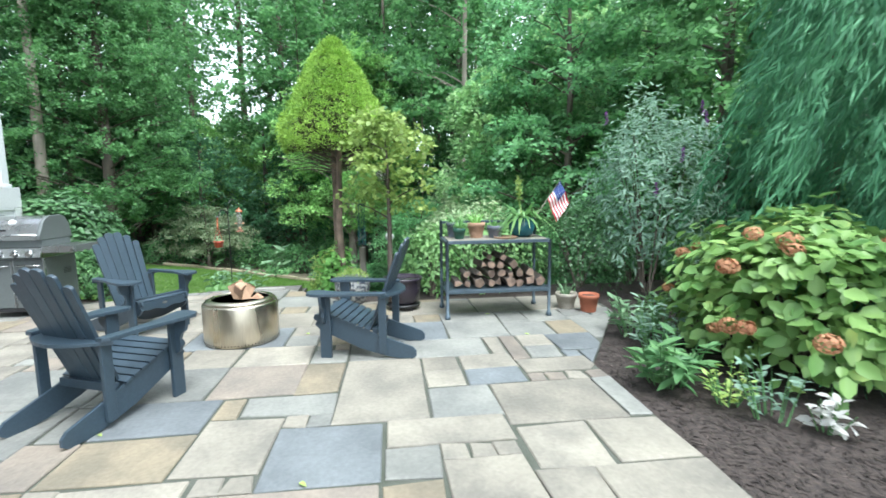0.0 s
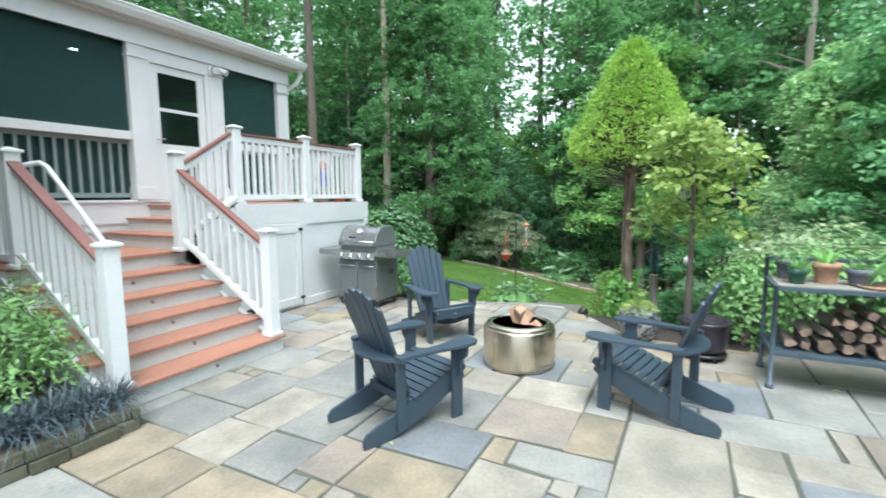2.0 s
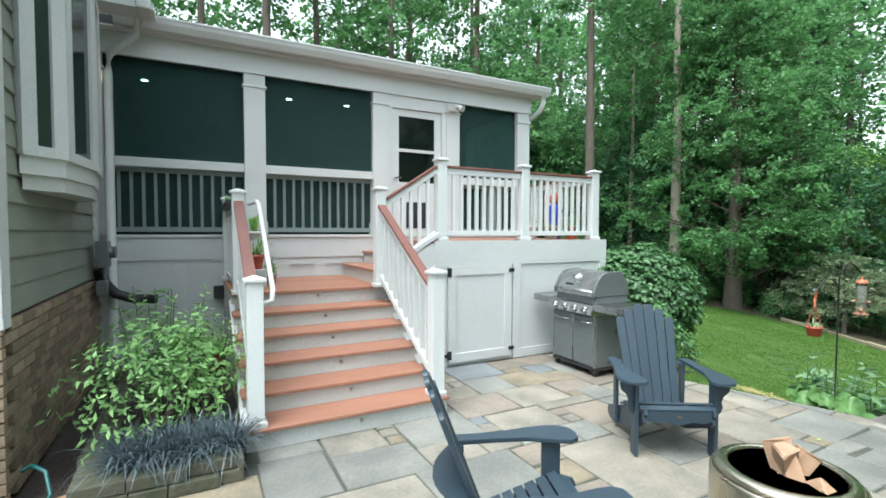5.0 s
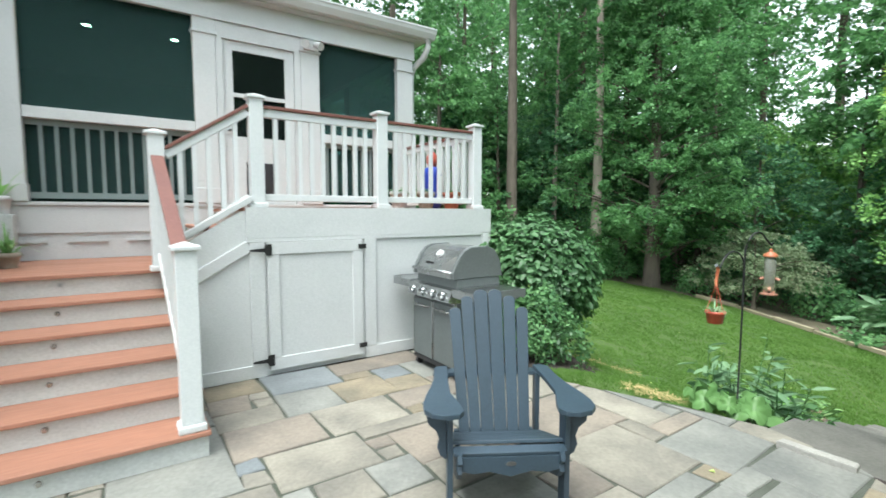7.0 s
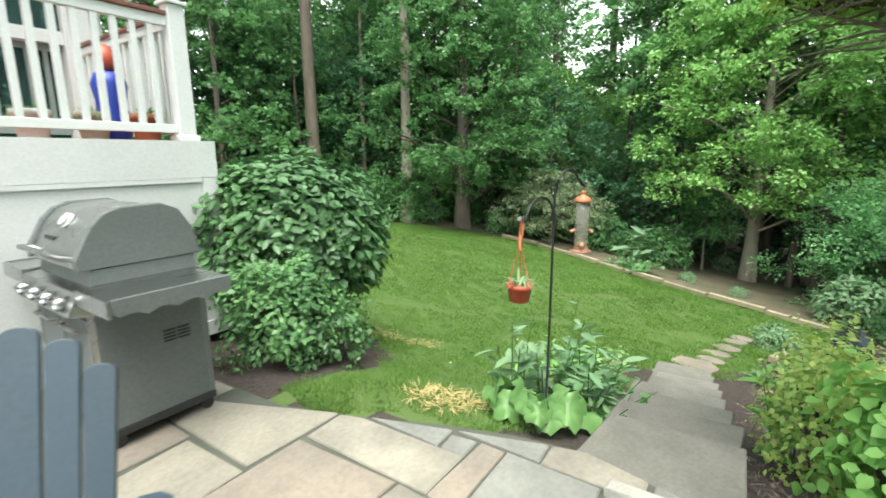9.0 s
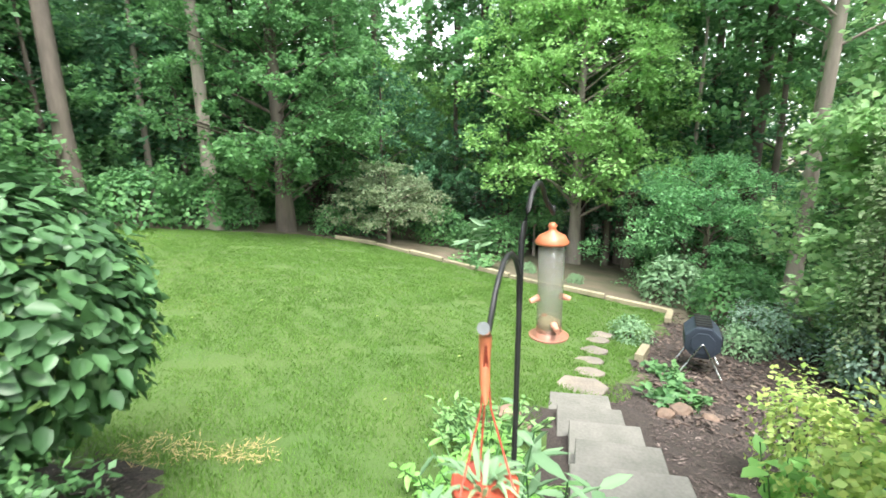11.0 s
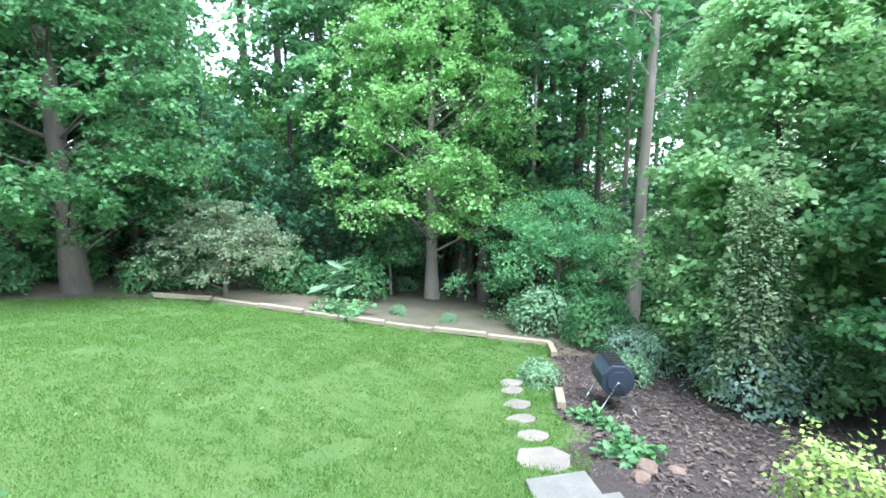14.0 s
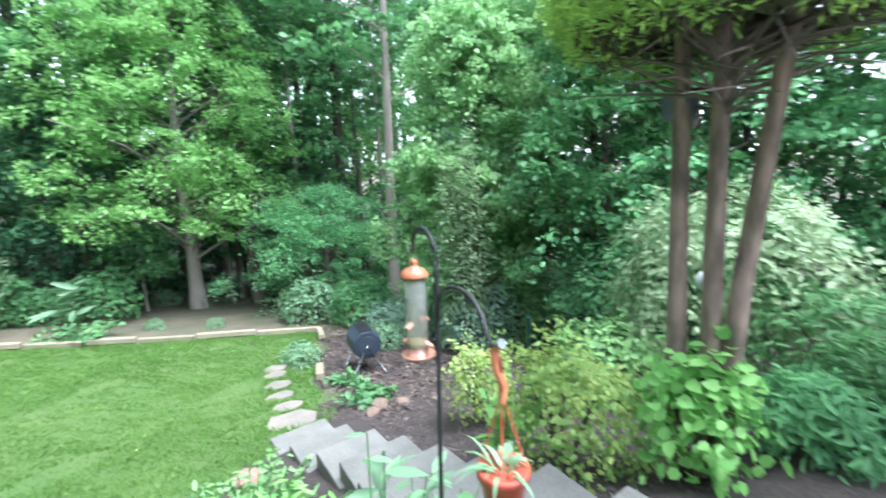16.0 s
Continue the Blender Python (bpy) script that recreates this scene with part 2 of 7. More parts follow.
L_MID = leaf_mat("mid_green_leaf", (0.081, 0.202, 0.088), (0.213, 0.452, 0.168))
L_COOL = leaf_mat("cool_green_leaf", (0.068, 0.178, 0.072), (0.180, 0.380, 0.140))
L_HOLLY = leaf_mat("bluish_evergreen_leaf", (0.119, 0.290, 0.139), (0.306, 0.619, 0.273))
L_BRIGHT = leaf_mat("bright_green_leaf", (0.158, 0.337, 0.105), (0.346, 0.613, 0.192), through_light=0.42)
L_PALE = leaf_mat("pale_green_leaf", (0.197, 0.391, 0.159), (0.447, 0.673, 0.308), through_light=0.48)
L_DEEP = leaf_mat("deep_green_leaf", (0.045, 0.130, 0.066), (0.125, 0.29, 0.140))
L_SHRUB = leaf_mat("glossy_shrub_leaf", (0.040, 0.102, 0.039), (0.109, 0.237, 0.092), (0.252, 0.397, 0.187), 0.25, 0.38)
L_SHRUB2 = leaf_mat("light_shrub_leaf", (0.117, 0.244, 0.084), (0.297, 0.513, 0.189), (0.448, 0.620, 0.309), 0.3, 0.45)
L_GREY = leaf_mat("grey_green_leaf", (0.185, 0.319, 0.242), (0.433, 0.614, 0.466), (0.590, 0.649, 0.584))
L_SPRUCE = leaf_mat("spruce_tuft", (0.167, 0.326, 0.054), (0.403, 0.612, 0.109), through_light=0.08, rough=0.7, size=2.5)
L_CYP = leaf_mat("cypress_spray", (0.055, 0.192, 0.099), (0.156, 0.408, 0.202), through_light=0.25, rough=0.6)
L_MAG = leaf_mat("yellow_green_leaf", (0.187, 0.296, 0.076), (0.422, 0.550, 0.166), (0.570, 0.543, 0.186), 0.42)
L_YEL = leaf_mat("yellowing_leaf", (0.22, 0.42, 0.11), (0.62, 0.72, 0.23), (0.80, 0.62, 0.13), 0.4)
L_HYD = leaf_mat("hydrangea_leaf", (0.10, 0.23, 0.06), (0.31, 0.49, 0.155), (0.52, 0.58, 0.17), 0.35, 0.42, 3)
L_FLOW = leaf_mat("faded_flower", (0.38, 0.17, 0.09), (0.68, 0.38, 0.22), (0.62, 0.50, 0.32), 0.3, 0.8, 8)
L_VINE = leaf_mat("vine_leaf", (0.18, 0.42, 0.10), (0.36, 0.66, 0.20), through_light=0.42)
L_VAR = leaf_mat("variegated_leaf", (0.156, 0.264, 0.120), (0.432, 0.540, 0.312), (0.720, 0.744, 0.540), 0.4)
L_STRAP = leaf_mat("strap_leaf", (0.087, 0.218, 0.065), (0.230, 0.425, 0.148), through_light=0.3, rough=0.35)
L_MONDO = leaf_mat("blue_black_grass", (0.035, 0.052, 0.062), (0.11, 0.15, 0.17), (0.24, 0.29, 0.31), 0.15, 0.4)
L_BLUE = leaf_mat("blue_green_leaf", (0.137, 0.264, 0.138), (0.290, 0.459, 0.253), through_light=0.3)
L_BED = leaf_mat("bed_plant_leaf", (0.074, 0.190, 0.079), (0.192, 0.380, 0.143), (0.287, 0.442, 0.187), 0.35)
L_GRASS = leaf_mat("grass_blade", (0.108, 0.210, 0.042), (0.172, 0.322, 0.066), (0.29, 0.35, 0.12), 0.5, 0.6, 0.7)
L_RED = leaf_mat("red_leaf", (0.16, 0.015, 0.015), (0.32, 0.03, 0.03))
L_PURPLE = leaf_mat("purple_flower", (0.22, 0.07, 0.28), (0.35, 0.13, 0.42))
L_RHUB = leaf_mat("broad_wavy_leaf", (0.11, 0.24, 0.075), (0.24, 0.43, 0.155), through_light=0.3, rough=0.4, size=6)
L_DOG = leaf_mat("grey_pink_leaf", (0.16, 0.24, 0.13), (0.31, 0.38, 0.23), (0.44, 0.37, 0.29))
L_WHITE = leaf_mat("white_flower", (0.6, 0.6, 0.58), (0.75, 0.75, 0.72))


# ---- mesh helpers ----
def link_mesh(name, bm, material, parent=None, label=""):
    me = bpy.data.meshes.new(name)
    bm.to_mesh(me)
    bm.free()
    for m in (material if isinstance(material, (list, tuple)) else (material,)):
        me.materials.append(m)
    ob = new(name, me)
    if parent:
        ob.parent = parent
    if label:
        ob["label"] = label
    return ob


def part(name, bm, material, parent, label=""):
    return link_mesh(name, bm, material, parent, label)


def thing(name, label, category, m=None, group="", kind=""):
    ob = new(name)
    ob.empty_display_size = 0.1
    if m is not None:
        ob.matrix_world = m
    return tagged(ob, label, category, group, kind)


def box(bm, x0, y0, z0, x1, y1, z1, bevel=0.0):
    r = bmesh.ops.create_cube(bm, size=1.0)
    vs = r["verts"]
    for v in vs:
        v.co = Vector(((x0 + x1) / 2 + v.co.x * (x1 - x0), (y0 + y1) / 2 + v.co.y * (y1 - y0), (z0 + z1) / 2 + v.co.z * (z1 - z0)))
    if bevel:
        es = list({e for v in vs for e in v.link_edges})
        bmesh.ops.bevel(bm, geom=es, offset=bevel, segments=2, affect="EDGES", profile=0.6)
    return vs


def bx(*a, bevel=0.0):
    bm = bmesh.new()
    box(bm, *a, bevel=bevel)
    return bm


def prism(bm, pts, a, b, axis="z", bevel=0.0):
    """Extrudes an outline from a to b along an axis. Outline in the two other axes, in x, y, z order."""
    def put(p, h):
        return {"z": (p[0], p[1], h), "y": (p[0], h, p[1]), "x": (h, p[0], p[1])}[axis]
    lo = [bm.verts.new(put(p, a)) for p in pts]
    hi = [bm.verts.new(put(p, b)) for p in pts]
    fs = [bm.faces.new(lo[::-1]), bm.faces.new(hi)]
    for i in range(len(pts)):
        j = (i + 1) % len(pts)
        fs.append(bm.faces.new((lo[i], lo[j], hi[j], hi[i])))
    bmesh.ops.recalc_face_normals(bm, faces=fs)
    if bevel:
        es = [e for e in {e for f in fs[:2] for e in f.edges}]
        bmesh.ops.bevel(bm, geom=es, offset=bevel, segments=2, affect="EDGES", profile=0.6)


def tube(bm, pts, radii, n=8, caps=True):
    """A round bar along points."""
    pts = [Vector(p) for p in pts]
    if not isinstance(radii, (list, tuple)):
        radii = [radii] * len(pts)
    rings = []
    up = Vector((0.123, 0.05, 1)).normalized()
    for i, p in enumerate(pts):
        d = (pts[min(i + 1, len(pts) - 1)] - pts[max(i - 1, 0)]).normalized()
        s = d.cross(up if abs(d.dot(up)) < 0.95 else Vector((1, 0, 0))).normalized()
        t = s.cross(d)
        rings.append([bm.verts.new(p + (s * math.cos(2 * math.pi * k / n) + t * math.sin(2 * math.pi * k / n)) * radii[i]) for k in range(n)])
    for a, b in zip(rings, rings[1:]):
        for k in range(n):
            f = bm.faces.new((a[k], a[(k + 1) % n], b[(k + 1) % n], b[k]))
            f.smooth = True
    if caps:
        bm.faces.new(rings[0])
        bm.faces.new(rings[-1][::-1])


def lathe(bm, prof, n=24, at=(0, 0, 0), wob=0.0):
    """Turns a profile of (radius, height) about z."""
    rings = []
    for r, z in prof:
        rings.append([bm.verts.new((at[0] + r * math.cos(2 * math.pi * k / n), at[1] + r * math.sin(2 * math.pi * k / n), at[2] + z)) for k in range(n)])
    for a, b in zip(rings, rings[1:]):
        for k in range(n):
            f = bm.faces.new((a[k], a[(k + 1) % n], b[(k + 1) % n], b[k]))
            f.smooth = True
    bm.faces.new(rings[0][::-1])
    bm.faces.new(rings[-1])


def mesh_np(name, verts, faces, material, parent=None, label="", smooth=False):
    """A mesh from arrays that code has made."""
    me = bpy.data.meshes.new(name)
    k = faces.shape[1]
    me.vertices.add(len(verts))
    me.vertices.foreach_set("co", verts.astype(np.float32).ravel())
    me.loops.add(faces.size)
    me.loops.foreach_set("vertex_index", faces.astype(np.int32).ravel())
    me.polygons.add(len(faces))
    me.polygons.foreach_set("loop_start", np.arange(0, faces.size, k, dtype=np.int32))
    me.update(calc_edges=True)
    me.materials.append(material)
    ob = new(name, me)
    if parent:
        ob.parent = parent
    if label:
        ob["label"] = label
    return ob


def unit(a):
    return a / np.maximum(np.linalg.norm(a, axis=1, keepdims=True), 1e-6)


def leaf_six(P, D, N, L, W, fold=0.15):
    """Like leaf_quads, with a rounder six-cornered outline folded along the midrib."""
    D = unit(D)
    S = unit(np.cross(D, N))
    N = np.cross(S, D)
    L, W = np.asarray(L).reshape(-1, 1), np.asarray(W).reshape(-1, 1)
    up = N * W * fold
    v = np.stack([P, P + D * L * 0.28 + S * W * 0.46 + up, P + D * L * 0.66 + S * W * 0.42 + up * 0.7 - N * L * 0.03, P + D * L - N * L * 0.10, P + D * L * 0.66 - S * W * 0.42 + up * 0.7 - N * L * 0.03, P + D * L * 0.28 - S * W * 0.46 + up], 1)
    b = (np.arange(len(P)) * 6).reshape(-1, 1, 1)
    return v.reshape(-1, 3), (b + np.array([[0, 1, 2, 3], [0, 3, 4, 5]]).reshape(1, 2, 4)).reshape(-1, 4)


def leaf_quads(P, D, N, L, W, fold=0.15):
    """One pointed four-cornered leaf for each row: root P, way D, face N, length L, width W."""
    D = unit(D)
    S = unit(np.cross(D, N))
    N = np.cross(S, D)
    L, W = np.asarray(L).reshape(-1, 1), np.asarray(W).reshape(-1, 1)
    v = np.stack([P, P + D * L * 0.45 + S * W / 2 + N * W * fold, P + D * L, P + D * L * 0.45 - S * W / 2 + N * W * fold], 1)
    f = np.arange(len(P) * 4).reshape(-1, 4)
    return v.reshape(-1, 3), f


def strap_quads(P, D, L, W, droop, rng, seg=4):
    """Long arching blades of several quads."""
    n = len(P)
    D = unit(D)
    S = unit(np.cross(D, np.tile([0, 0, 1.0], (n, 1)) + rng.normal(0, 0.05, (n, 3))))
    rows = []
    for i in range(seg + 1):
        u = i / seg
        c = P + D * (L * u).reshape(-1, 1) - np.array([0, 0, 1.0]) * (droop * L * u * u).reshape(-1, 1)
        w = (W * (1 - u ** 2.2) * (0.55 + 0.9 * u * (1 - u) * 2)).reshape(-1, 1) + 0.0006
        rows += [c - S * w / 2, c + S * w / 2]
    v = np.stack(rows, 1).reshape(-1, 3)
    base = (np.arange(n) * 2 * (seg + 1)).reshape(-1, 1, 1)
    q = np.array([[2 * i, 2 * i + 1, 2 * i + 3, 2 * i + 2] for i in range(seg)]).reshape(1, seg, 4)
    return v, (base + q).reshape(-1, 4)


def ground_z(x, y):
    b = np.interp(x, [-1.2, -0.3, 0.1, 1, 1.9, 3.6, 5.4, 9, 13, 16, 25, 60], [-0.04, -0.06, -0.12, -0.42, -0.72, -1.09, -1.42, -1.72, -2.12, -2.5, -3.0, -2.0])
    k = np.clip(np.asarray(x) / 6.0, 0, 1)
    return b + 0.11 * k * np.clip(np.asarray(y) + 2.0, -6, 14)


# ---- ground ----
LAWN_EDGE = [(0.3, -2.5), (3.6, -2.45), (4.2, -3.35), (6.2, -3.85), (9.2, -5.0), (10.0, -2.7), (10.7, -1.2), (11.5, 1.0), (12.3, 2.7), (12.2, 4.8), (10.6, 6.7), (8.3, 9.3), (5, 11.5), (-2, 12), (-2, 6), (0.05, 6), (0.05, 1.4), (1.1, 1.0), (1.45, 0.3), (1.25, -0.45), (0.85, -0.98), (0.3, -1.15), (-0.5, -1.2), (-0.1, -2.3)]


def inside(x, y, poly):
    r = np.zeros(np.shape(x), bool)
    for (x0, y0), (x1, y1) in zip(poly, poly[1:] + poly[:1]):
        c = (y0 > y) != (y1 > y)
        r ^= c & (x < (x1 - x0) * (y - y0) / ((y1 - y0) if y1 != y0 else 1e-9) + x0)
    return r


def build_ground():
    xs = np.concatenate([np.linspace(-400, -14, 12), np.arange(-12, -1, 0.5), np.arange(-1, 14, 0.16), np.arange(14, 40, 1.0), np.linspace(42, 600, 14)])
    ys = np.concatenate([np.linspace(-400, -16, 12), np.arange(-14, -9, 0.5), np.arange(-9, 10, 0.16), np.arange(10, 26, 1.0), np.linspace(28, 500, 12)])
    X, Y = np.meshgrid(xs, ys, indexing="ij")
    Z = ground_z(X, Y)
    rng = np.random.default_rng(5)
    Z = Z + rng.normal(0, 0.008, Z.shape) * (np.abs(X - 6) < 8)
    v = np.stack([X, Y, Z], -1).reshape(-1, 3)
    i, j = np.meshgrid(np.arange(len(xs) - 1), np.arange(len(ys) - 1), indexing="ij")
    n = len(ys)
    f = np.stack([i * n + j, (i + 1) * n + j, (i + 1) * n + j + 1, i * n + j + 1], -1).reshape(-1, 4)
    ob = mesh_np("ground", v, f, LAWN)
    tagged(ob, "sloping ground of lawn, mulch beds and woodland floor", "ground", kind="structure")
    me = ob.data
    for m in (MULCH, FOREST):
        me.materials.append(m)
    c = v[f].mean(1)
    wob = (0.12 * np.sin(c[:, 0] * 5.1) + 0.1 * np.sin(c[:, 1] * 6.3)) * (c[:, 0] > 1)
    lawn = inside(c[:, 0] + wob, c[:, 1] + wob, LAWN_EDGE)
    bed = (c[:, 0] < 8.6) & (c[:, 1] > -9.5) & (c[:, 1] < 4) & ~lawn
    idx = np.where(lawn, 0, np.where(bed, 1, 2)).astype(np.int32)
    me.polygons.foreach_set("material_index", idx)
    me.polygons.foreach_set("use_smooth", np.ones(len(f), bool))


build_ground()

# ---- patio ----
PATIO = [(-10.5, -6.6), (-3.6, -6.6), (-2.62, -7.2), (-2.0, -7.55), (-1.5, -7.55), (-1.25, -6.8), (-1.2, -4.3), (-0.72, -4.08), (-0.38, -3.78), (-0.12, -3.4), (-0.02, -2.95), (-0.08, -2.6), (-0.22, -2.2), (-0.42, -1.75), (-0.55, -1.36), (-0.62, 0.0), (-4.9, 0.0), (-4.9, -1.55), (-6.2, -1.55), (-10.5, -1.25)]
bm = bmesh.new()
prism(bm, PATIO, -0.16, -0.012, "z")
patio = link_mesh("patio", bm, JOINT)
tagged(patio, "dry-laid flagstone patio of mixed grey, tan and blue slabs", "patio", kind="structure")


def clip(poly, line):
    """Keeps the part of a convex outline left of the line a to b."""
    (ax, ay), (bx_, by) = line
    out = []
    side = [(bx_ - ax) * (q[1] - ay) - (by - ay) * (q[0] - ax) for q in poly]
    for k in range(len(poly)):
        p, q, s, t = poly[k], poly[(k + 1) % len(poly)], side[k], side[(k + 1) % len(poly)]
        if s >= 0:
            out.append(p)
        if (s >= 0) != (t >= 0):
            u = s / (s - t)
            out.append((p[0] + (q[0] - p[0]) * u, p[1] + (q[1] - p[1]) * u))
    return out


def stone_piece(name, poly, top, thick, material, parent, rng, gap=0.012, label=""):
    """One slab with a worn upper edge."""
    cx, cy = sum(p[0] for p in poly) / len(poly), sum(p[1] for p in poly) / len(poly)
    def ring(inset, z):
        r = []
        for x, y in poly:
            d = math.hypot(x - cx, y - cy)
            r.append(bm.verts.new(((x - cx) * (1 - inset / d), (y - cy) * (1 - inset / d), z)))
        return r
    poly = [(x + rng.normal(0, 0.009), y + rng.normal(0, 0.009)) for x, y in poly]
    bm = bmesh.new()
    a, b, c = ring(gap, -thick), ring(gap, -0.007), ring(gap + 0.010, 0)
    for p, q in ((a, b), (b, c)):
        for k in range(len(poly)):
            bm.faces.new((p[k], p[(k + 1) % len(poly)], q[(k + 1) % len(poly)], q[k]))
    bm.faces.new(c)
    bmesh.ops.recalc_face_normals(bm, faces=bm.faces)
    ob = link_mesh(name, bm, material, parent, label)
    ob.location = (cx, cy, top)
    return ob


U = 0.1525
# slabs that stand out: column and row of the south-west corner, width and depth in half feet, tone
MARKED = [
    (37, 17, 4, 4, "blue"), (41, 15, 7, 4, "tan"), (41, 19, 1, 1, "grey"), (42, 19, 2, 4, "grey"), (38, 21, 4, 3, "tan"),
    (44, 21, 4, 4, "rose"), (44, 19, 4, 2, "buff"), (41, 24, 3, 4, "blue"), (38, 24, 3, 4, "buff"), (38, 28, 3, 2, "rose"),
    (46, 13, 2, 2, "tan"), (44, 13, 2, 2, "tan"), (44, 10, 2, 3, "blue"), (41, 12, 3, 3, "grey"), (44, 9, 1, 1, "rose"),
    (40, 7, 4, 5, "tan"), (39, 12, 2, 5, "tan"), (45, 6, 2, 4, "tan"), (46, 10, 2, 3, "tan"), (48, 21, 3, 4, "tan"),
    (48, 11, 3, 5, "grey"), (35, 15, 2, 2, "buff"), (35, 12, 3, 3, "tan"),
]
# slabs between the stairs, the grill and the garden steps
MARKED_EAST = [
    (60, 34, 5, 4, "rose"), (65, 33, 2, 5, "tan"), (64, 32, 1, 2, "tan"), (60, 30, 4, 4, "tan"), (64, 29, 4, 3, "grey"),
    (65, 26, 3, 3, "grey"), (63, 29, 1, 1, "buff"), (52, 46, 4, 4, "blue"), (55, 43, 3, 3, "buff"), (52, 43, 3, 3, "grey"),
    (53, 40, 4, 3, "tan"), (40, 33, 4, 3, "tan"), (37, 33, 3, 3, "tan"), (37, 30, 3, 3, "grey"), (40, 30, 4, 3, "grey"),
    (38, 36, 3, 4, "grey"), (41, 36, 4, 3, "grey"), (55, 22, 4, 3, "tan"), (56, 46, 2, 1, "buff"), (57, 41, 3, 2, "rose"),
]


def lay_patio():
    rng = np.random.default_rng(11)
    x0, y1 = -10.6, -6.6
    nx, ny = 72, 50
    used = np.zeros((nx, ny), bool)
    tones = ["tan", "tan", "tan", "tan", "tan", "grey", "grey", "grey", "buff", "buff", "rose", "blue"]
    sizes = [(6, 4), (6, 4), (5, 4), (4, 3), (4, 4), (3, 3), (6, 3), (2, 2), (3, 2), (6, 5), (5, 6), (4, 6), (4, 5), (7, 4), (7, 5), (6, 6)]
    laid = []
    for i, j, w, d, tone in MARKED + MARKED_EAST:
        if not used[i:i + w, j:j + d].any():
            used[i:i + w, j:j + d] = True
            laid.append((i, j, w, d, tone))
    order = [(i, j) for j in range(ny) for i in range(nx)]
    for i, j in order:
        if used[i, j]:
            continue
        fit = [s for s in sizes if i + s[0] <= nx and j + s[1] <= ny and not used[i:i + s[0], j:j + s[1]].any()]
        if fit:
            w, d = fit[rng.integers(len(fit))]
        else:
            w = d = 1
            while i + w < nx and w < 4 and not used[i + w, j]:
                w += 1
        used[i:i + w, j:j + d] = True
        laid.append((i, j, w, d, tones[rng.integers(len(tones))]))
    east = [(-0.72, -4.08), (-0.38, -3.78), (-0.12, -3.4), (-0.02, -2.95), (-0.08, -2.6), (-0.22, -2.2), (-0.42, -1.75), (-0.55, -1.36), (-0.62, 0.0)]
    for i, j, w, d, tone in laid:
        xa, ya = x0 + i * U, y1 - 6 * U + j * U
        xb, yb = xa + w * U, ya + d * U
        poly = [(xa, ya), (xb, ya), (xb, yb), (xa, yb)]
        poly = clip(poly, ((0, 0.0 - 0.004), (-1, 0.0 - 0.004)))
        if xb > -1.3:
            if (ya + yb) / 2 > -4.15:
                for a, b in zip(east[:-1], east[1:-1]) if (ya + yb) / 2 < -1.3 else zip(east[-2:], east[-1:]):
                    poly = clip(poly, (a, b)) if poly else poly
            else:
                poly = clip(poly, ((-1.2, -8), (-1.2, -4)))
        if ya < -6.6 + 0.01:
            if xa < -3.6:
                poly = clip(poly, ((-12, -6.6), (0, -6.6))) if xb < -3.55 else clip(poly, ((-3.62, -6.6), (-2.62, -7.2)))
            else:
                poly = clip(clip(poly, ((-3.62, -6.6), (-2.62, -7.2))), ((-3, -7.52), (0, -7.52)))
        if len(poly) < 3:
            continue
        cx, cy = sum(p[0] for p in poly) / len(poly), sum(p[1] for p in poly) / len(poly)
        if (cx < -4.9 and cy > -1.5) or (cx < -6.2 and cy > -1.4):
            continue
        area = abs(sum(p[0] * q[1] - q[0] * p[1] for p, q in zip(poly, poly[1:] + poly[:1]))) / 2
        if area < 0.008:
            continue
        stone_piece("flagstone", poly, rng.normal(0, 0.0016), 0.05, STONES[tone], patio, rng)


# ---- stairs, deck and porch ----
DECK_Z, LAND_Z = 1.5, 0.99


def baluster_run(parent, a, b, bottom, top, n, w=0.036, name="baluster", material=None):
    """Upright bars between two points, from the bottom rail's top to the top rail's underside, both following the slope."""
    a, b = Vector(a), Vector(b)
    yaw = math.atan2(b.y - a.y, b.x - a.x)
    for k in range(n):
        u = (k + 1) / (n + 1)
        p = a.lerp(b, u)
        bm = bx(-w / 2, -w / 2, bottom, w / 2, w / 2, top)
        ob = part(name, bm, material or RAIL_W, parent)
        ob.location, ob.rotation_euler = p, (0, 0, yaw)


def bar(a, b, w, h, bevel=0.006):
    """A straight rail of width w and height h from a to b."""
    a, b = Vector(a), Vector(b)
    d = b - a
    bm = bx(0, -w / 2, -h / 2, d.length, w / 2, h / 2, bevel=bevel)
    pitch = -math.atan2(d.z, math.hypot(d.x, d.y))
    bmesh.ops.transform(bm, matrix=Matrix.Translation(a) @ Euler((0, pitch, math.atan2(d.y, d.x))).to_matrix().to_4x4(), verts=bm.verts)
    return bm


def newel(parent, x, y, z0, z1, w=0.115, base=True):
    h = w / 2
    bm = bx(x - h, y - h, z0, x + h, y + h, z1 - 0.05, bevel=0.005)
    p = part("newel_post", bm, RAIL_W, parent)
    bm = bmesh.new()
    k = h + 0.02
    box(bm, x - k, y - k, z1 - 0.05, x + k, y + k, z1 - 0.025, bevel=0.006)
    vs = [bm.verts.new(c) for c in ((x - h - .01, y - h - .01, z1 - 0.025), (x + h + .01, y - h - .01, z1 - 0.025), (x + h + .01, y + h + .01, z1 - 0.025), (x - h - .01, y + h + .01, z1 - 0.025), (x, y, z1))]
    for i in range(4):
        bm.faces.new((vs[i], vs[(i + 1) % 4], vs[4]))
    part("post_cap", bm, RAIL_W, p)
    if base:
        bm = bx(x - h - .018, y - h - .018, z0, x + h + .018, y + h + .018, z0 + 0.045, bevel=0.012)
        part("post_base", bm, WHITE, p)


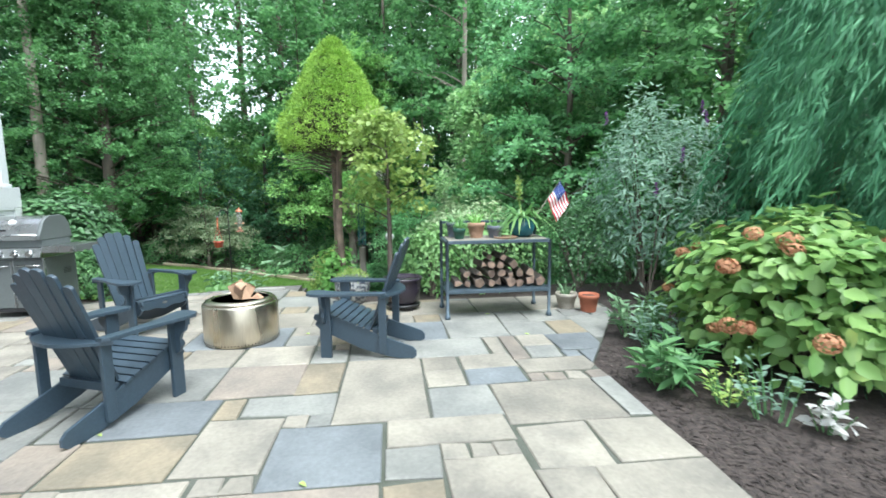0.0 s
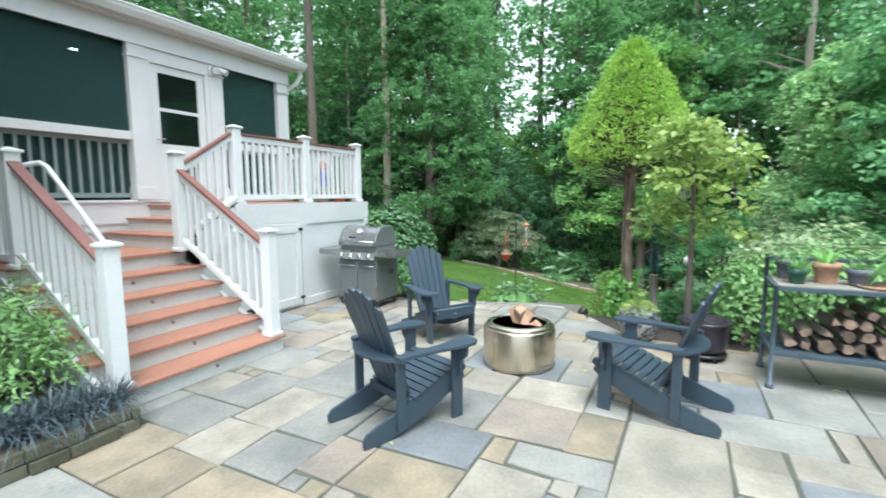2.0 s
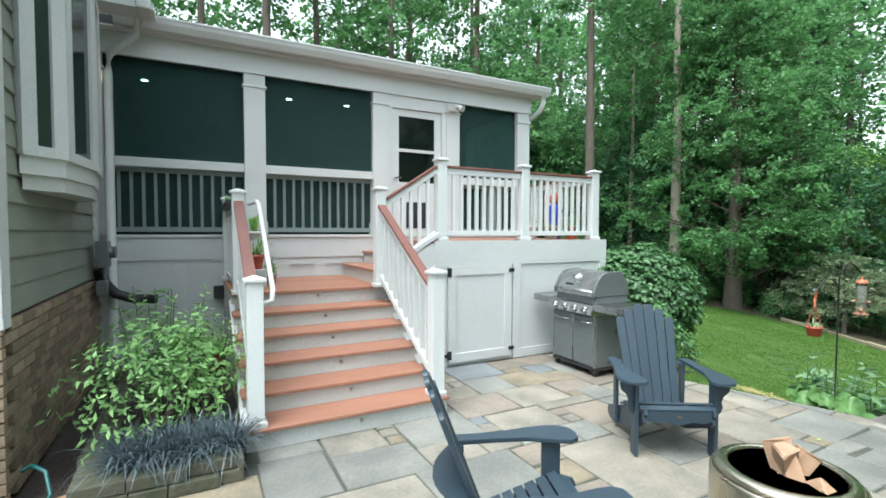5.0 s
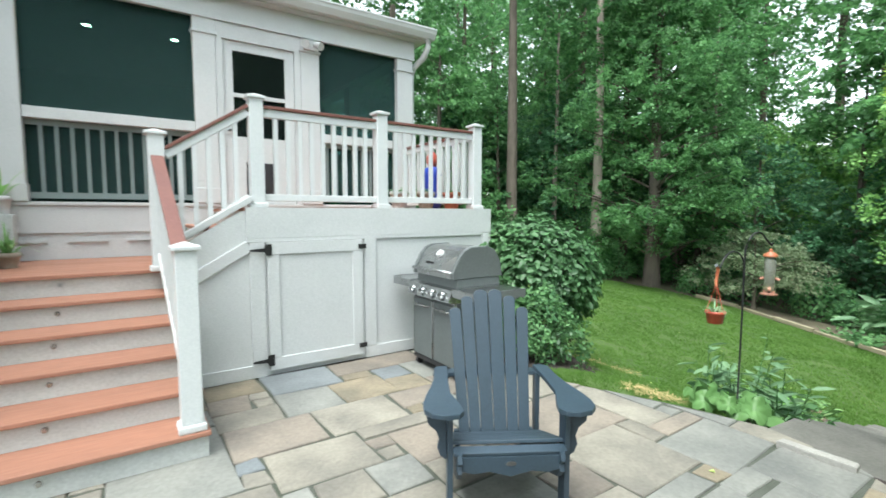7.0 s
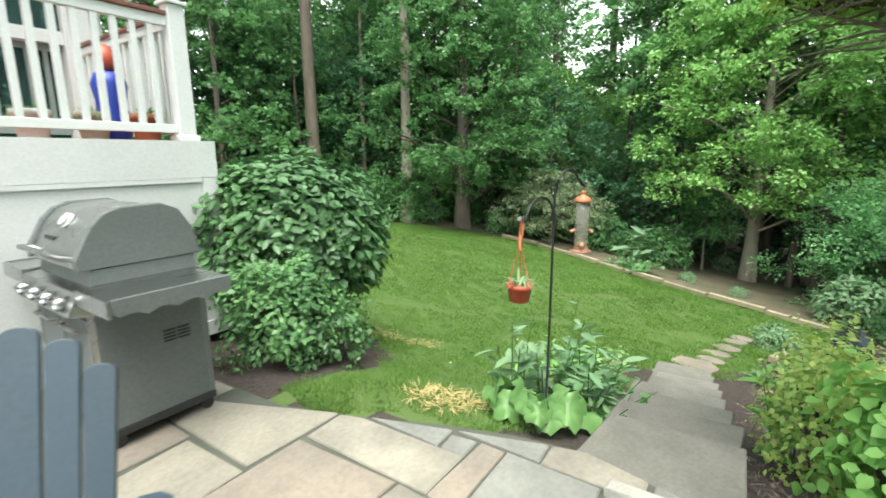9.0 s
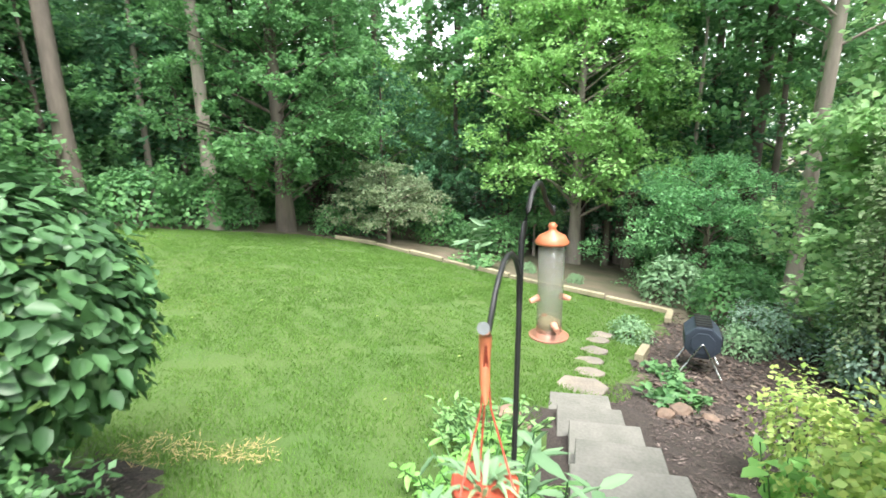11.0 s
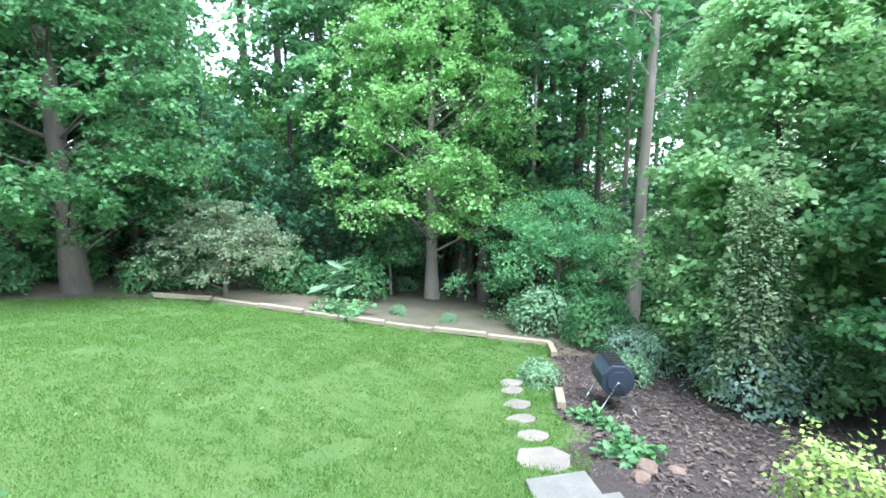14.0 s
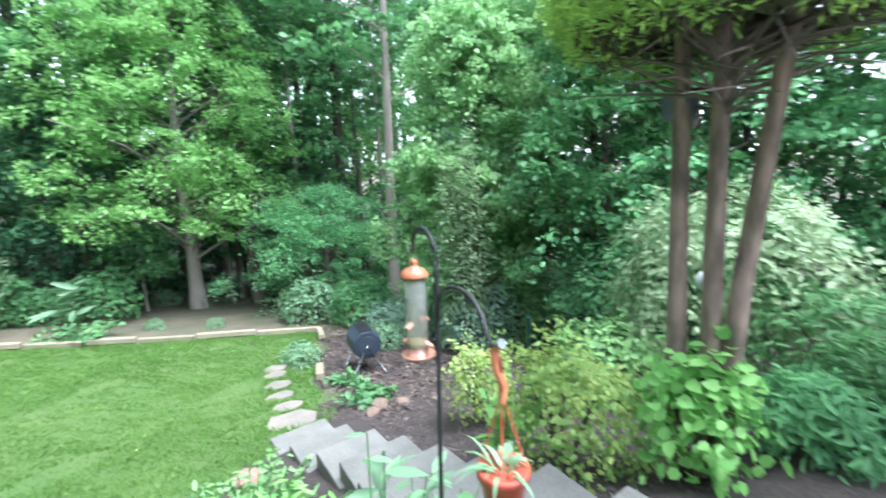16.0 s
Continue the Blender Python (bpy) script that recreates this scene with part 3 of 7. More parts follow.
def rail_section(parent, a, b, n, low=0.09, top=0.87, cap=True):
    """Top rail with brown cap, bottom rail and balusters from floor point a to floor point b."""
    up = Vector((0, 0, 1))
    a, b = Vector(a), Vector(b)
    part("top_rail", bar(a + up * (top - 0.045), b + up * (top - 0.045), 0.05, 0.07), RAIL_W, parent)
    if cap:
        part("rail_cap", bar(a + up * (top + 0.005), b + up * (top + 0.005), 0.09, 0.028), HANDRAIL, parent, "brown composite handrail cap")
    part("bottom_rail", bar(a + up * low, b + up * low, 0.05, 0.06), RAIL_W, parent)
    slope = abs((b.z - a.z) / max(0.01, math.hypot(b.x - a.x, b.y - a.y))) * 0.02
    baluster_run(parent, a, b, low + 0.02 - slope, top - 0.07 + slope, n)


def build_stairs():
    st = thing("porch_stairs", "wide stairs with red-brown composite treads and pale grey risers", "stairs", kind="structure")
    rise, run, xl, xr = LAND_Z / 6, 0.30, -4.86, -3.22
    for k in range(5):
        z, y = rise * (k + 1), 0.25 - 0.30 * (5 - k)
        bm = bx(xl, y + 0.025, 0 if k == 0 else z - rise - 0.012, xr, y + 0.05, z - 0.028)
        part("riser", bm, RISER, st)
        bm = bx(xl - 0.012, y - 0.012, z - 0.028, xr + 0.012, y + run + 0.05, z, bevel=0.006)
        part("tread", bm, TREAD, st)
    y = 0.25
    part("riser", bx(xl, y + 0.025, LAND_Z - rise - 0.012, xr, y + 0.05, LAND_Z - 0.028), RISER, st)
    for k in range(6):
        bm = bmesh.new()
        yy = 0.25 - 0.30 * (6 - k - 0) + 0.30
        tube(bm, [(-4.0, yy + 0.024, rise * k + 0.085), (-4.0, yy + 0.012, rise * k + 0.085)], [0.017, 0.014], 10)
        part("riser_light", bm, STEEL2, st, "small round dim step light")
    for k in range(10):
        ya = 0.238 + k * 0.153
        part("landing_board", bx(xl - 0.012, ya, LAND_Z - 0.028, -3.31, ya + 0.149, LAND_Z, bevel=0.004), TREAD, st)
    # side panels under the flight
    for x in (xl + 0.0, xr - 0.02):
        bm = bmesh.new()
        prism(bm, [(-1.22, 0.0), (-1.22, 0.12), (-0.92, 0.14), (0.27, 0.80), (0.3, 0.955), (1.76, 0.955), (1.76, 0.0)], x - 0.012, x + 0.02, "x")
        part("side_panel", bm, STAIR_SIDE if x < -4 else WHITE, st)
        bm = bar((x, -1.21, 0.06), (x, 0.35, 0.90), 0.05, 0.03)
        part("stringer_trim", bm, WHITE, st)
    # three steps up to the deck
    for k in range(3):
        z, x = LAND_Z + 0.17 * (k + 1), -3.31 + 0.30 * k
        part("riser", bx(x, 0.14, z - 0.17, x + 0.025, 1.765, z - 0.028), RISER, st)
        if k < 2:
            part("tread", bx(x - 0.025, 0.14, z - 0.028, x + 0.33, 1.765, z, bevel=0.006), TREAD, st)
    return st


def build_guards():
    g = thing("stair_railing", "cool white stair railing with brown cap and square balusters", "railing", group="deck railings")
    newel(g, -3.30, -1.17, 0.165, 1.29)
    newel(g, -3.35, 0.14, LAND_Z, 2.12)
    rail_section(g, (-3.30, -1.12, 0.24), (-3.345, 0.09, 0.99 + 0.03), 9)
    g = thing("stair_railing", "cool white stair railing with brown cap and white grab bar", "railing", group="deck railings")
    newel(g, -4.79, -1.17, 0.165, 1.29)
    newel(g, -4.80, 0.16, LAND_Z, 2.03)
    rail_section(g, (-4.79, -1.12, 0.24), (-4.80, 0.11, 1.02), 9)
    bm = bmesh.new()
    tube(bm, [(-4.70, 0.2, 1.88), (-4.64, 0.05, 1.9), (-4.63, -0.05, 1.86), (-4.63, -0.93, 1.15), (-4.64, -0.97, 1.06), (-4.74, -1.0, 1.04)], 0.021, 10)
    part("grab_bar", bm, WHITE, g, "white tubular grab bar")
    g = thing("landing_railing", "cool white landing railing with dark planter box along its top", "railing", group="deck railings")
    newel(g, -4.82, 1.62, LAND_Z, 2.05)
    rail_section(g, (-4.81, 0.22, LAND_Z), (-4.82, 1.56, LAND_Z), 11, cap=False)
    part("planter_lip", bx(-4.90, 0.23, 0.99 + 0.88, -4.74, 1.56, 0.99 + 0.93, bevel=0.01), BLACK_PL, g, "dark planter trough")
    g = thing("deck_railing", "cool white deck railing with brown cap and square balusters", "railing", group="deck railings")
    newel(g, -2.60, 0.10, DECK_Z, 2.49, base=True)
    newel(g, -1.39, 0.10, DECK_Z, 2.49)
    newel(g, -0.165, 0.10, DECK_Z, 2.49)
    rail_section(g, (-2.54, 0.10, DECK_Z), (-1.45, 0.10, DECK_Z), 9)
    rail_section(g, (-1.33, 0.10, DECK_Z), (-0.225, 0.10, DECK_Z), 9)
    rail_section(g, (-0.165, 0.16, DECK_Z), (-0.165, 1.72, DECK_Z), 12)
    g = thing("upper_stair_railing", "short sloping white railing beside the upper steps", "railing", group="deck railings")
    rail_section(g, (-3.29, 0.13, LAND_Z + 0.10), (-2.66, 0.11, DECK_Z + 0.0), 5)
    part("shoe_rail", bar((-3.3, 0.03, 1.20), (-2.66, 0.03, 1.58), 0.05, 0.05), WHITE, g)


def build_deck():
    d = thing("deck", "raised white-skirted deck with red-brown boards", "deck", kind="structure")
    for k in range(12):
        y = 0.0 + k * 0.1475
        part("deck_board", bx(-2.735, y + 0.034, DECK_Z - 0.028, -0.034, y + 0.177 if k < 11 else 1.765, DECK_Z, bevel=0.003), TREAD, d)
    part("fascia", bx(-2.72, -0.004, 1.235, -0.004, 0.03, 1.502), WHITE, d)
    part("side_fascia", bx(-0.03, 0.034, 0.0, -0.002, 1.74, 1.500), WHITE, d)
    bm = bmesh.new()
    prism(bm, [(-3.2, 0.0), (-0.034, 0.0), (-0.034, 1.232), (-2.72, 1.232), (-2.724, 1.466), (-2.76, 1.466), (-3.2, 1.20)], 0.016, 0.05, "y")
    part("skirt_panel", bm, WHITE, d)
    for a in ((-3.20, 0.0, -2.575, 0.115), (-1.62, 0.0, -0.13, 0.115), (-1.625, 0.116, -1.50, 1.23), (-0.125, 0.0, -0.004, 1.23)):
        part("skirt_trim", bx(a[0], -0.004, a[1], a[2], 0.014, a[3], bevel=0.003), WHITE, d)
    part("skirt_trim", bx(-2.72, -0.003, 1.20, -0.13, 0.013, 1.234, bevel=0.003), WHITE, d)
    part("skirt_trim", bx(-2.70, -0.004, 0.116, -2.575, 0.014, 1.198, bevel=0.003), WHITE, d)
    part("skirt_trim", bar((-3.19, 0.004, 0.88), (-2.70, 0.004, 1.17), 0.02, 0.10), WHITE, d)
    door = link_mesh("hatch_door", bx(-2.555, -0.006, 0.05, -1.655, 0.012, 1.195, bevel=0.003), WHITE)
    tagged(door, "white panelled hatch door with black strap hinges", "hatch door")
    for a in ((-2.555, 0.05, -1.655, 0.16), (-2.555, 1.09, -1.655, 1.195), (-2.555, 0.162, -2.455, 1.088), (-1.755, 0.162, -1.655, 1.088)):
        part("door_rail", bx(a[0], -0.022, a[1], a[2], -0.004, a[3], bevel=0.003), WHITE, door)
    for z in (0.145, 1.13):
        bm = bmesh.new()
        prism(bm, [(-2.57, z - 0.05), (-2.52, z - 0.05), (-2.52, z + 0.05), (-2.57, z + 0.05), (-2.58, z + 0.018), (-2.70, z + 0.008), (-2.70, z - 0.008), (-2.58, z - 0.018)], -0.030, -0.022, "y")
        part("strap_hinge", bm, IRON, door, "black strap hinge")
        part("latch", bx(-1.70, -0.032, z - 0.022, -1.62, -0.022, z + 0.022, bevel=0.003), IRON, door, "black latch")


YW = 1.77


def build_porch():
    w = thing("porch_wall", "white skirt wall, columns and beam of a screened porch", "porch", kind="structure")
    part("skirt_wall", bx(-6.3, YW + 0.012, -0.1, 0.0, YW + 0.12, 1.55), WHITE, w)
    for a in ((-6.18, 0.0, 0.12), (-5.42, 0.0, 0.12), (-4.95, 0.0, 0.10)):
        part("skirt_batten", bx(a[0], YW - 0.006, 0.0, a[0] + a[2], YW + 0.010, 1.20), WHITE, w)
    part("skirt_band", bx(-6.2, YW - 0.008, 1.255, 0.0, YW + 0.011, 1.53), WHITE, w)
    for a in ((-4.56, -4.22), (-4.05, -3.72), (-3.56, -3.34)):
        part("skirt_line", bx(a[0], YW - 0.012, 1.16, a[1], YW + 0.008, 1.182), WHITE, w)
    part("sill", bx(-6.2, YW - 0.03, 1.53, 0.02, YW + 0.14, 1.565, bevel=0.005), WHITE, w)
    for xa, xb in ((-6.32, -6.10), (-4.605, -4.345), (-2.865, -2.635), (-1.66, -1.42), (-0.28, -0.03)):
        col = part("column", bx(xa, YW - 0.03, 1.566, xb, YW + 0.16, 3.66, bevel=0.005), WHITE, w)
        part("column_base", bx(xa - 0.015, YW - 0.045, 1.567, xb + 0.015, YW + 0.175, 1.74, bevel=0.008), WHITE, col)
        part("column_cap", bx(xa - 0.018, YW - 0.048, 3.47, xb + 0.018, YW + 0.178, 3.50, bevel=0.006), WHITE, col)
    part("beam", bx(-6.3, YW - 0.032, 3.66, 0.0, YW + 0.18, 3.93), WHITE, w)
    part("beam_trim", bx(-6.2, YW - 0.05, 3.64, 0.0, YW - 0.03, 3.675, bevel=0.004), WHITE, w)
    for xa, xb in ((-6.1, -4.605), (-4.345, -2.865), (-1.42, -0.28)):
        part("mid_rail", bx(xa, YW + 0.0, 2.375, xb, YW + 0.08, 2.485, bevel=0.004), WHITE, w)
        part("low_rail", bx(xa, YW + 0.075, 1.60, xb, YW + 0.115, 1.66), DIMMED_BAL, w)
        part("rail_top", bx(xa, YW + 0.082, 2.32, xb, YW + 0.115, 2.372), DIMMED_BAL, w)
        n = round((xb - xa) / 0.125)
        for k in range(1, n):
            x = xa + (xb - xa) * k / n
            part("baluster", bx(x - 0.017, YW + 0.08, 1.661, x + 0.017, YW + 0.11, 2.319), DIMMED_BAL, w)
        s = part("screen", bx(xa, YW + 0.05, 2.487, xb, YW + 0.054, 3.655), SCREEN, w, "dark insect screen")
        s.visible_shadow = False
        s = part("screen", bx(xa, YW + 0.122, 1.567, xb, YW + 0.126, 2.372), SCREEN, w, "dark insect screen")
        s.visible_shadow = False
    # east side
    for ya, yb in ((3.6, 3.8), (5.4, 5.62)):
        part("column", bx(-0.22, ya, 1.5, -0.02, yb, 3.66), WHITE, w)
    part("beam", bx(-0.25, YW + 0.185, 3.66, -0.001, 5.62, 3.93), WHITE, w)
    part("mid_rail", bx(-0.16, YW + 0.19, 2.375, -0.08, 5.4, 2.485), WHITE, w)
    part("skirt_wall", bx(-0.13, YW + 0.125, -0.4, -0.004, 5.62, 1.55), WHITE, w)
    door = thing("screen_door", "white porch door with a tall divided glass pane", "door")
    fr = part("door_frame", bx(-2.632, YW - 0.02, 1.567, -2.56, YW + 0.1, 3.50), WHITE, door)
    part("door_frame", bx(-1.735, YW - 0.02, 1.567, -1.663, YW + 0.1, 3.50), WHITE, door)
    part("door_frame", bx(-2.632, YW - 0.021, 3.46, -1.663, YW + 0.101, 3.64), WHITE, door)
    bm = bmesh.new()
    for a in ((-2.555, 1.57, -2.45, 3.455), (-1.85, 1.57, -1.74, 3.455), (-2.45, 1.57, -1.85, 2.36), (-2.45, 3.35, -1.85, 3.455)):
        box(bm, a[0], YW + 0.01, a[1], a[2], YW + 0.055, a[3])
    box(bm, -2.45, YW + 0.012, 2.82, -1.85, YW + 0.053, 2.865)
    part("door_leaf", bm, WHITE, door)
    part("pane", bx(-2.45, YW + 0.03, 2.36, -1.85, YW + 0.036, 2.82), GLASS, door)
    part("pane", bx(-2.45, YW + 0.03, 2.866, -1.85, YW + 0.036, 3.35), GLASS, door)
    part("pet_flap", bx(-2.33, YW + 0.0, 1.66, -1.97, YW + 0.014, 2.06, bevel=0.006), BLACK_PL, door, "dark pet flap")
    bm = bmesh.new()
    tube(bm, [(-2.51, YW + 0.01, 2.42), (-2.51, YW - 0.05, 2.42), (-2.44, YW - 0.055, 2.42)], 0.011, 8)
    part("door_handle", bm, STEEL2, door)
    # inside
    link = link_mesh("porch_floor", bx(-6.3, YW + 0.18, 1.40, -0.26, 5.6, 1.499), PORCH_FLOOR)
    tagged(link, "dim wooden porch floor", "floor", kind="structure")
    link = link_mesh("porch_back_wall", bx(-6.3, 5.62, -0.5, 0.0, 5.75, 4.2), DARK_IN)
    tagged(link, "inner wall of the screened porch, coloured dark for its shade", "wall", kind="structure")
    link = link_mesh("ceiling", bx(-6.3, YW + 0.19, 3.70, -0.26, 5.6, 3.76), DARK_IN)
    tagged(link, "board ceiling of the porch, coloured dark for its shade", "ceiling", kind="structure")
    for x, y in ((-5.78, 2.90), (-3.85, 2.93), (-2.93, 2.90)):
        lamp = thing("downlight", "small lit recessed ceiling downlight", "ceiling light", pose(x, y, 3.699), group="porch downlights")
        bm = bmesh.new()
        lathe(bm, [(0.045, -0.004), (0.062, -0.008), (0.066, 0.0)], 20)
        part("trim_ring", bm, WHITE, lamp)
        bm = bmesh.new()
        lathe(bm, [(0.043, -0.006), (0.043, -0.003)], 20)
        part("lens", bm, LAMP, lamp, "glowing lens")
    fan = thing("ceiling_fan", "dark ceiling fan at rest under the porch ceiling", "ceiling fan", pose(-5.0, 3.6, 3.4))
    bm = bmesh.new()
    lathe(bm, [(0.02, 0.30), (0.02, 0.1), (0.10, 0.08), (0.11, 0.0), (0.05, -0.05)], 16)
    part("motor", bm, BLACK_PL, fan)
    for k in range(4):
        bm = bx(0.12, -0.06, 0.02, 0.62, 0.06, 0.03, bevel=0.004)
        o = part("blade", bm, BLACK_PL, fan)
        o.rotation_euler = (0.15, 0, k * 1.5708 + 0.5)
    # eave, gutter and roof
    r = thing("porch_roof", "low shed roof with white eave and gutter", "roof", kind="structure")
    bm = bmesh.new()
    prism(bm, [(YW - 0.16, 3.93), (YW - 0.16, 4.02), (6.1, 4.75), (6.1, 4.6), (YW + 0.2, 3.93)], -6.3, 0.16, "x")
    part("roof_slab", bm, ROOF, r, "grey roof covering")
    part("soffit", bx(-6.3, YW - 0.158, 3.905, 0.14, YW + 0.2, 3.928), WHITE, r)
    g = part("gutter", bmesh.new(), WHITE, r)
    bm = bmesh.new()
    prism(bm, [(YW - 0.16, 3.92), (YW - 0.24, 3.92), (YW - 0.285, 3.985), (YW - 0.30, 4.05), (YW - 0.28, 4.05), (YW - 0.262, 3.99), (YW - 0.23, 3.94), (YW - 0.16, 3.94)], -5.95, 0.22, "x")
    bm.to_mesh(g.data)
    bm.free()
    part("gutter_lip", bx(-5.95, YW - 0.305, 4.03, 0.225, YW - 0.275, 4.056, bevel=0.006), WHITE, r)
    bm = bmesh.new()
    tube(bm, [(0.12, YW - 0.22, 3.93), (0.12, YW - 0.22, 3.82), (0.09, YW - 0.15, 3.68), (0.04, YW + 0.05, 3.58), (0.035, YW + 0.12, 3.4), (0.035, YW + 0.12, 0.0)], 0.042, 10)
    part("downspout", bm, WHITE, r)
    bm = bmesh.new()
    box(bm, -1.62, YW - 0.075, 3.50, -1.46, YW - 0.032, 3.60, bevel=0.008)
    fx = link_mesh("wall_light", bm, WHITE)
    tagged(fx, "white twin-head floodlight on the column", "wall light")
    for dx in (-0.05, 0.05):
        bm = bmesh.new()
        tube(bm, [(-1.54 + dx, YW - 0.075, 3.58), (-1.54 + dx * 2, YW - 0.17, 3.53)], [0.035, 0.05], 12)
        part("lamp_head", bm, WHITE, fx)


LAMP = glow("warm_lens", (1.0, 0.72, 0.50), 60.0)
ROOF = mat("roof_shingle", (0.10, 0.10, 0.10), (0.06, 0.06, 0.06), 5, 0.9, bump=0.6)


def build_house():
    h = thing("house_wall", "brick base and sage lap siding of the house corner", "house", kind="structure")
    part("core", bx(-13.0, -1.19, -0.2, -6.34, 5.7, 5.6), MORTAR, h)
    rng = np.random.default_rng(2)
    me = {}
    for c in range(15):
        z = 0.0 + c * 0.072
        for k in range(9):
            x1 = -6.28 - k * 0.225 - (0.11 if c % 2 else 0.0)
            x0 = x1 - 0.215
            if c % 2 and k == 0:
                part("brick", bx(-6.382, -1.25, z, -6.28, -1.188, z + 0.062, bevel=0.004), BRICK, h)
            key = "front"
            if key not in me:
                o = part("brick", bx(-0.1075, 0, 0, 0.1075, 0.062, 0.062, bevel=0.004), BRICK, h)
                me[key] = o.data
            else:
                o = new("brick", me[key])
                o.parent = h
            o.location = ((x0 + x1) / 2 - 0.0, -1.25 + rng.normal(0, 0.0015), z)
        for k in range(13):
            y0 = -1.25 + k * 0.225 + (0.11 if c % 2 == 0 else 0.0) + 0.0
            if "side" not in me:
                o = part("brick", bx(0, -0.1075, 0, 0.058, 0.1075, 0.062, bevel=0.004), BRICK, h)
                me["side"] = o.data
            else:
                o = new("brick", me["side"])
                o.parent = h
            o.location = (-6.339 + rng.normal(0, 0.0015), y0 + 0.1075 + 0.065, z)
    for k in range(26):
        z = 1.10 + k * 0.172
        if z < 5.4:
            bm = bmesh.new()
            prism(bm, [(-1.205, z), (-1.222, z), (-1.205, z + 0.18)], -13, -6.398, "x")
            part("siding_board", bm, SIDING, h)
            bm = bmesh.new()
            prism(bm, [(-6.305, z), (-6.288, z), (-6.305, z + 0.18)], -1.12, 1.76 if z < 3.6 else 5.7, "y")
            part("siding_board", bm, SIDING, h)
    part("corner_board", bx(-6.40, -1.245, 1.08, -6.275, -1.10, 5.4, bevel=0.004), WHITE, h)
    part("corner_board", bx(-6.305, YW - 0.20, 1.08, -6.27, YW - 0.02, 3.9), WHITE, h)
    part("sill_band", bx(-13, -1.255, 1.04, -6.27, -1.12, 1.095), WHITE, h)
    # eave of the main house
    r = thing("house_roof", "white soffit and gutter of the main house", "roof", kind="structure")
    part("soffit", bx(-13, -1.65, 5.4, -6.1, 5.75, 5.48), WHITE, r)
    bm = bmesh.new()
    prism(bm, [(-1.7, 5.48), (5.8, 5.48), (2.2, 7.6)], -13, -6.05, "x")
    part("roof_slab", bm, ROOF, r)
    part("porch_return", bx(-6.22, YW - 0.62, 3.96, -5.66, YW - 0.302, 4.03), WHITE, r)
    part("return_gutter", bx(-5.82, YW - 0.66, 3.95, -5.68, YW - 0.30, 4.07, bevel=0.02), WHITE, r)
    bm = bmesh.new()
    tube(bm, [(-5.82, YW - 0.32, 3.96), (-5.86, YW - 0.28, 3.80), (-6.0, YW - 0.18, 3.68), (-6.13, YW - 0.08, 3.6), (-6.15, YW - 0.07, 3.4), (-6.15, YW - 0.07, 0.1)], 0.045, 10)
    part("downspout", bm, WHITE, r)
    for o in (h, r):
        o.location = (0.125, -0.06, 0)
    # bay window on the side wall
    b = thing("bay_window", "white projecting bay window with dark panes", "window", kind="structure")
    b.location = (0.125, -0.06, 0)
    outl = [(-6.28, -0.85), (-6.09, -0.62), (-6.03, 0.0), (-6.09, 0.62), (-6.28, 0.85)]
    bm = bmesh.new()
    prism(bm, outl, 1.98, 2.10, "z")
    part("bay_sill", bm, WHITE, b)
    bm = bmesh.new()
    prism(bm, [(-6.28 + (x + 6.28) * 0.93, y * 0.95) for x, y in outl], 1.88, 1.98, "z")
    part("bay_base", bm, RISER, b)
    bm = bmesh.new()
    prism(bm, outl, 3.65, 3.90, "z")
    part("bay_head", bm, WHITE, b)
    for (xa, ya), (xb, yb) in zip(outl, outl[1:]):
        d = Vector((xb - xa, yb - ya, 0))
        yaw = math.atan2(d.y, d.x)
        m = pose(xa, ya, 0, 0, 0, math.degrees(yaw))
        for s in ((0.0, 0.095), (d.length - 0.095, d.length)):
            o = part("bay_stile", bx(s[0], -0.03, 2.10, s[1], 0.03, 3.65), WHITE, b)
            o.matrix_basis = m
        for s in ((2.10, 2.17), (3.57, 3.65)):
            o = part("bay_rail", bx(0.095, -0.028, s[0], d.length - 0.095, 0.028, s[1]), WHITE, b)
            o.matrix_basis = m
        o = part("pane", bx(0.095, -0.006, 2.17, d.length - 0.095, 0.006, 3.57), PANE_DARK, b, "dark reflecting pane")
        o.matrix_basis = m


PANE_DARK = mat("dark_pane", (0.02, 0.03, 0.03), (0.03, 0.04, 0.04), 1, 0.05, bump=0.0, spec=0.8)
build_stairs()
build_guards()
build_deck()
build_porch()
build_house()


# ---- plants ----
# shade inside the spruce crown, put into a dark needle colour
L_CROWN_SHADE = leaf_mat("crown_shade_needle", (0.045, 0.045, 0.025), (0.09, 0.10, 0.045), through_light=0.05, rough=0.9)


def grow(P, D, N, L, W, name, material, parent, label="", fold=0.15, six=False):
    v, f = (leaf_six if six else leaf_quads)(P, D, N, L, W, fold)
    return mesh_np(name, v, f, material, parent, label)


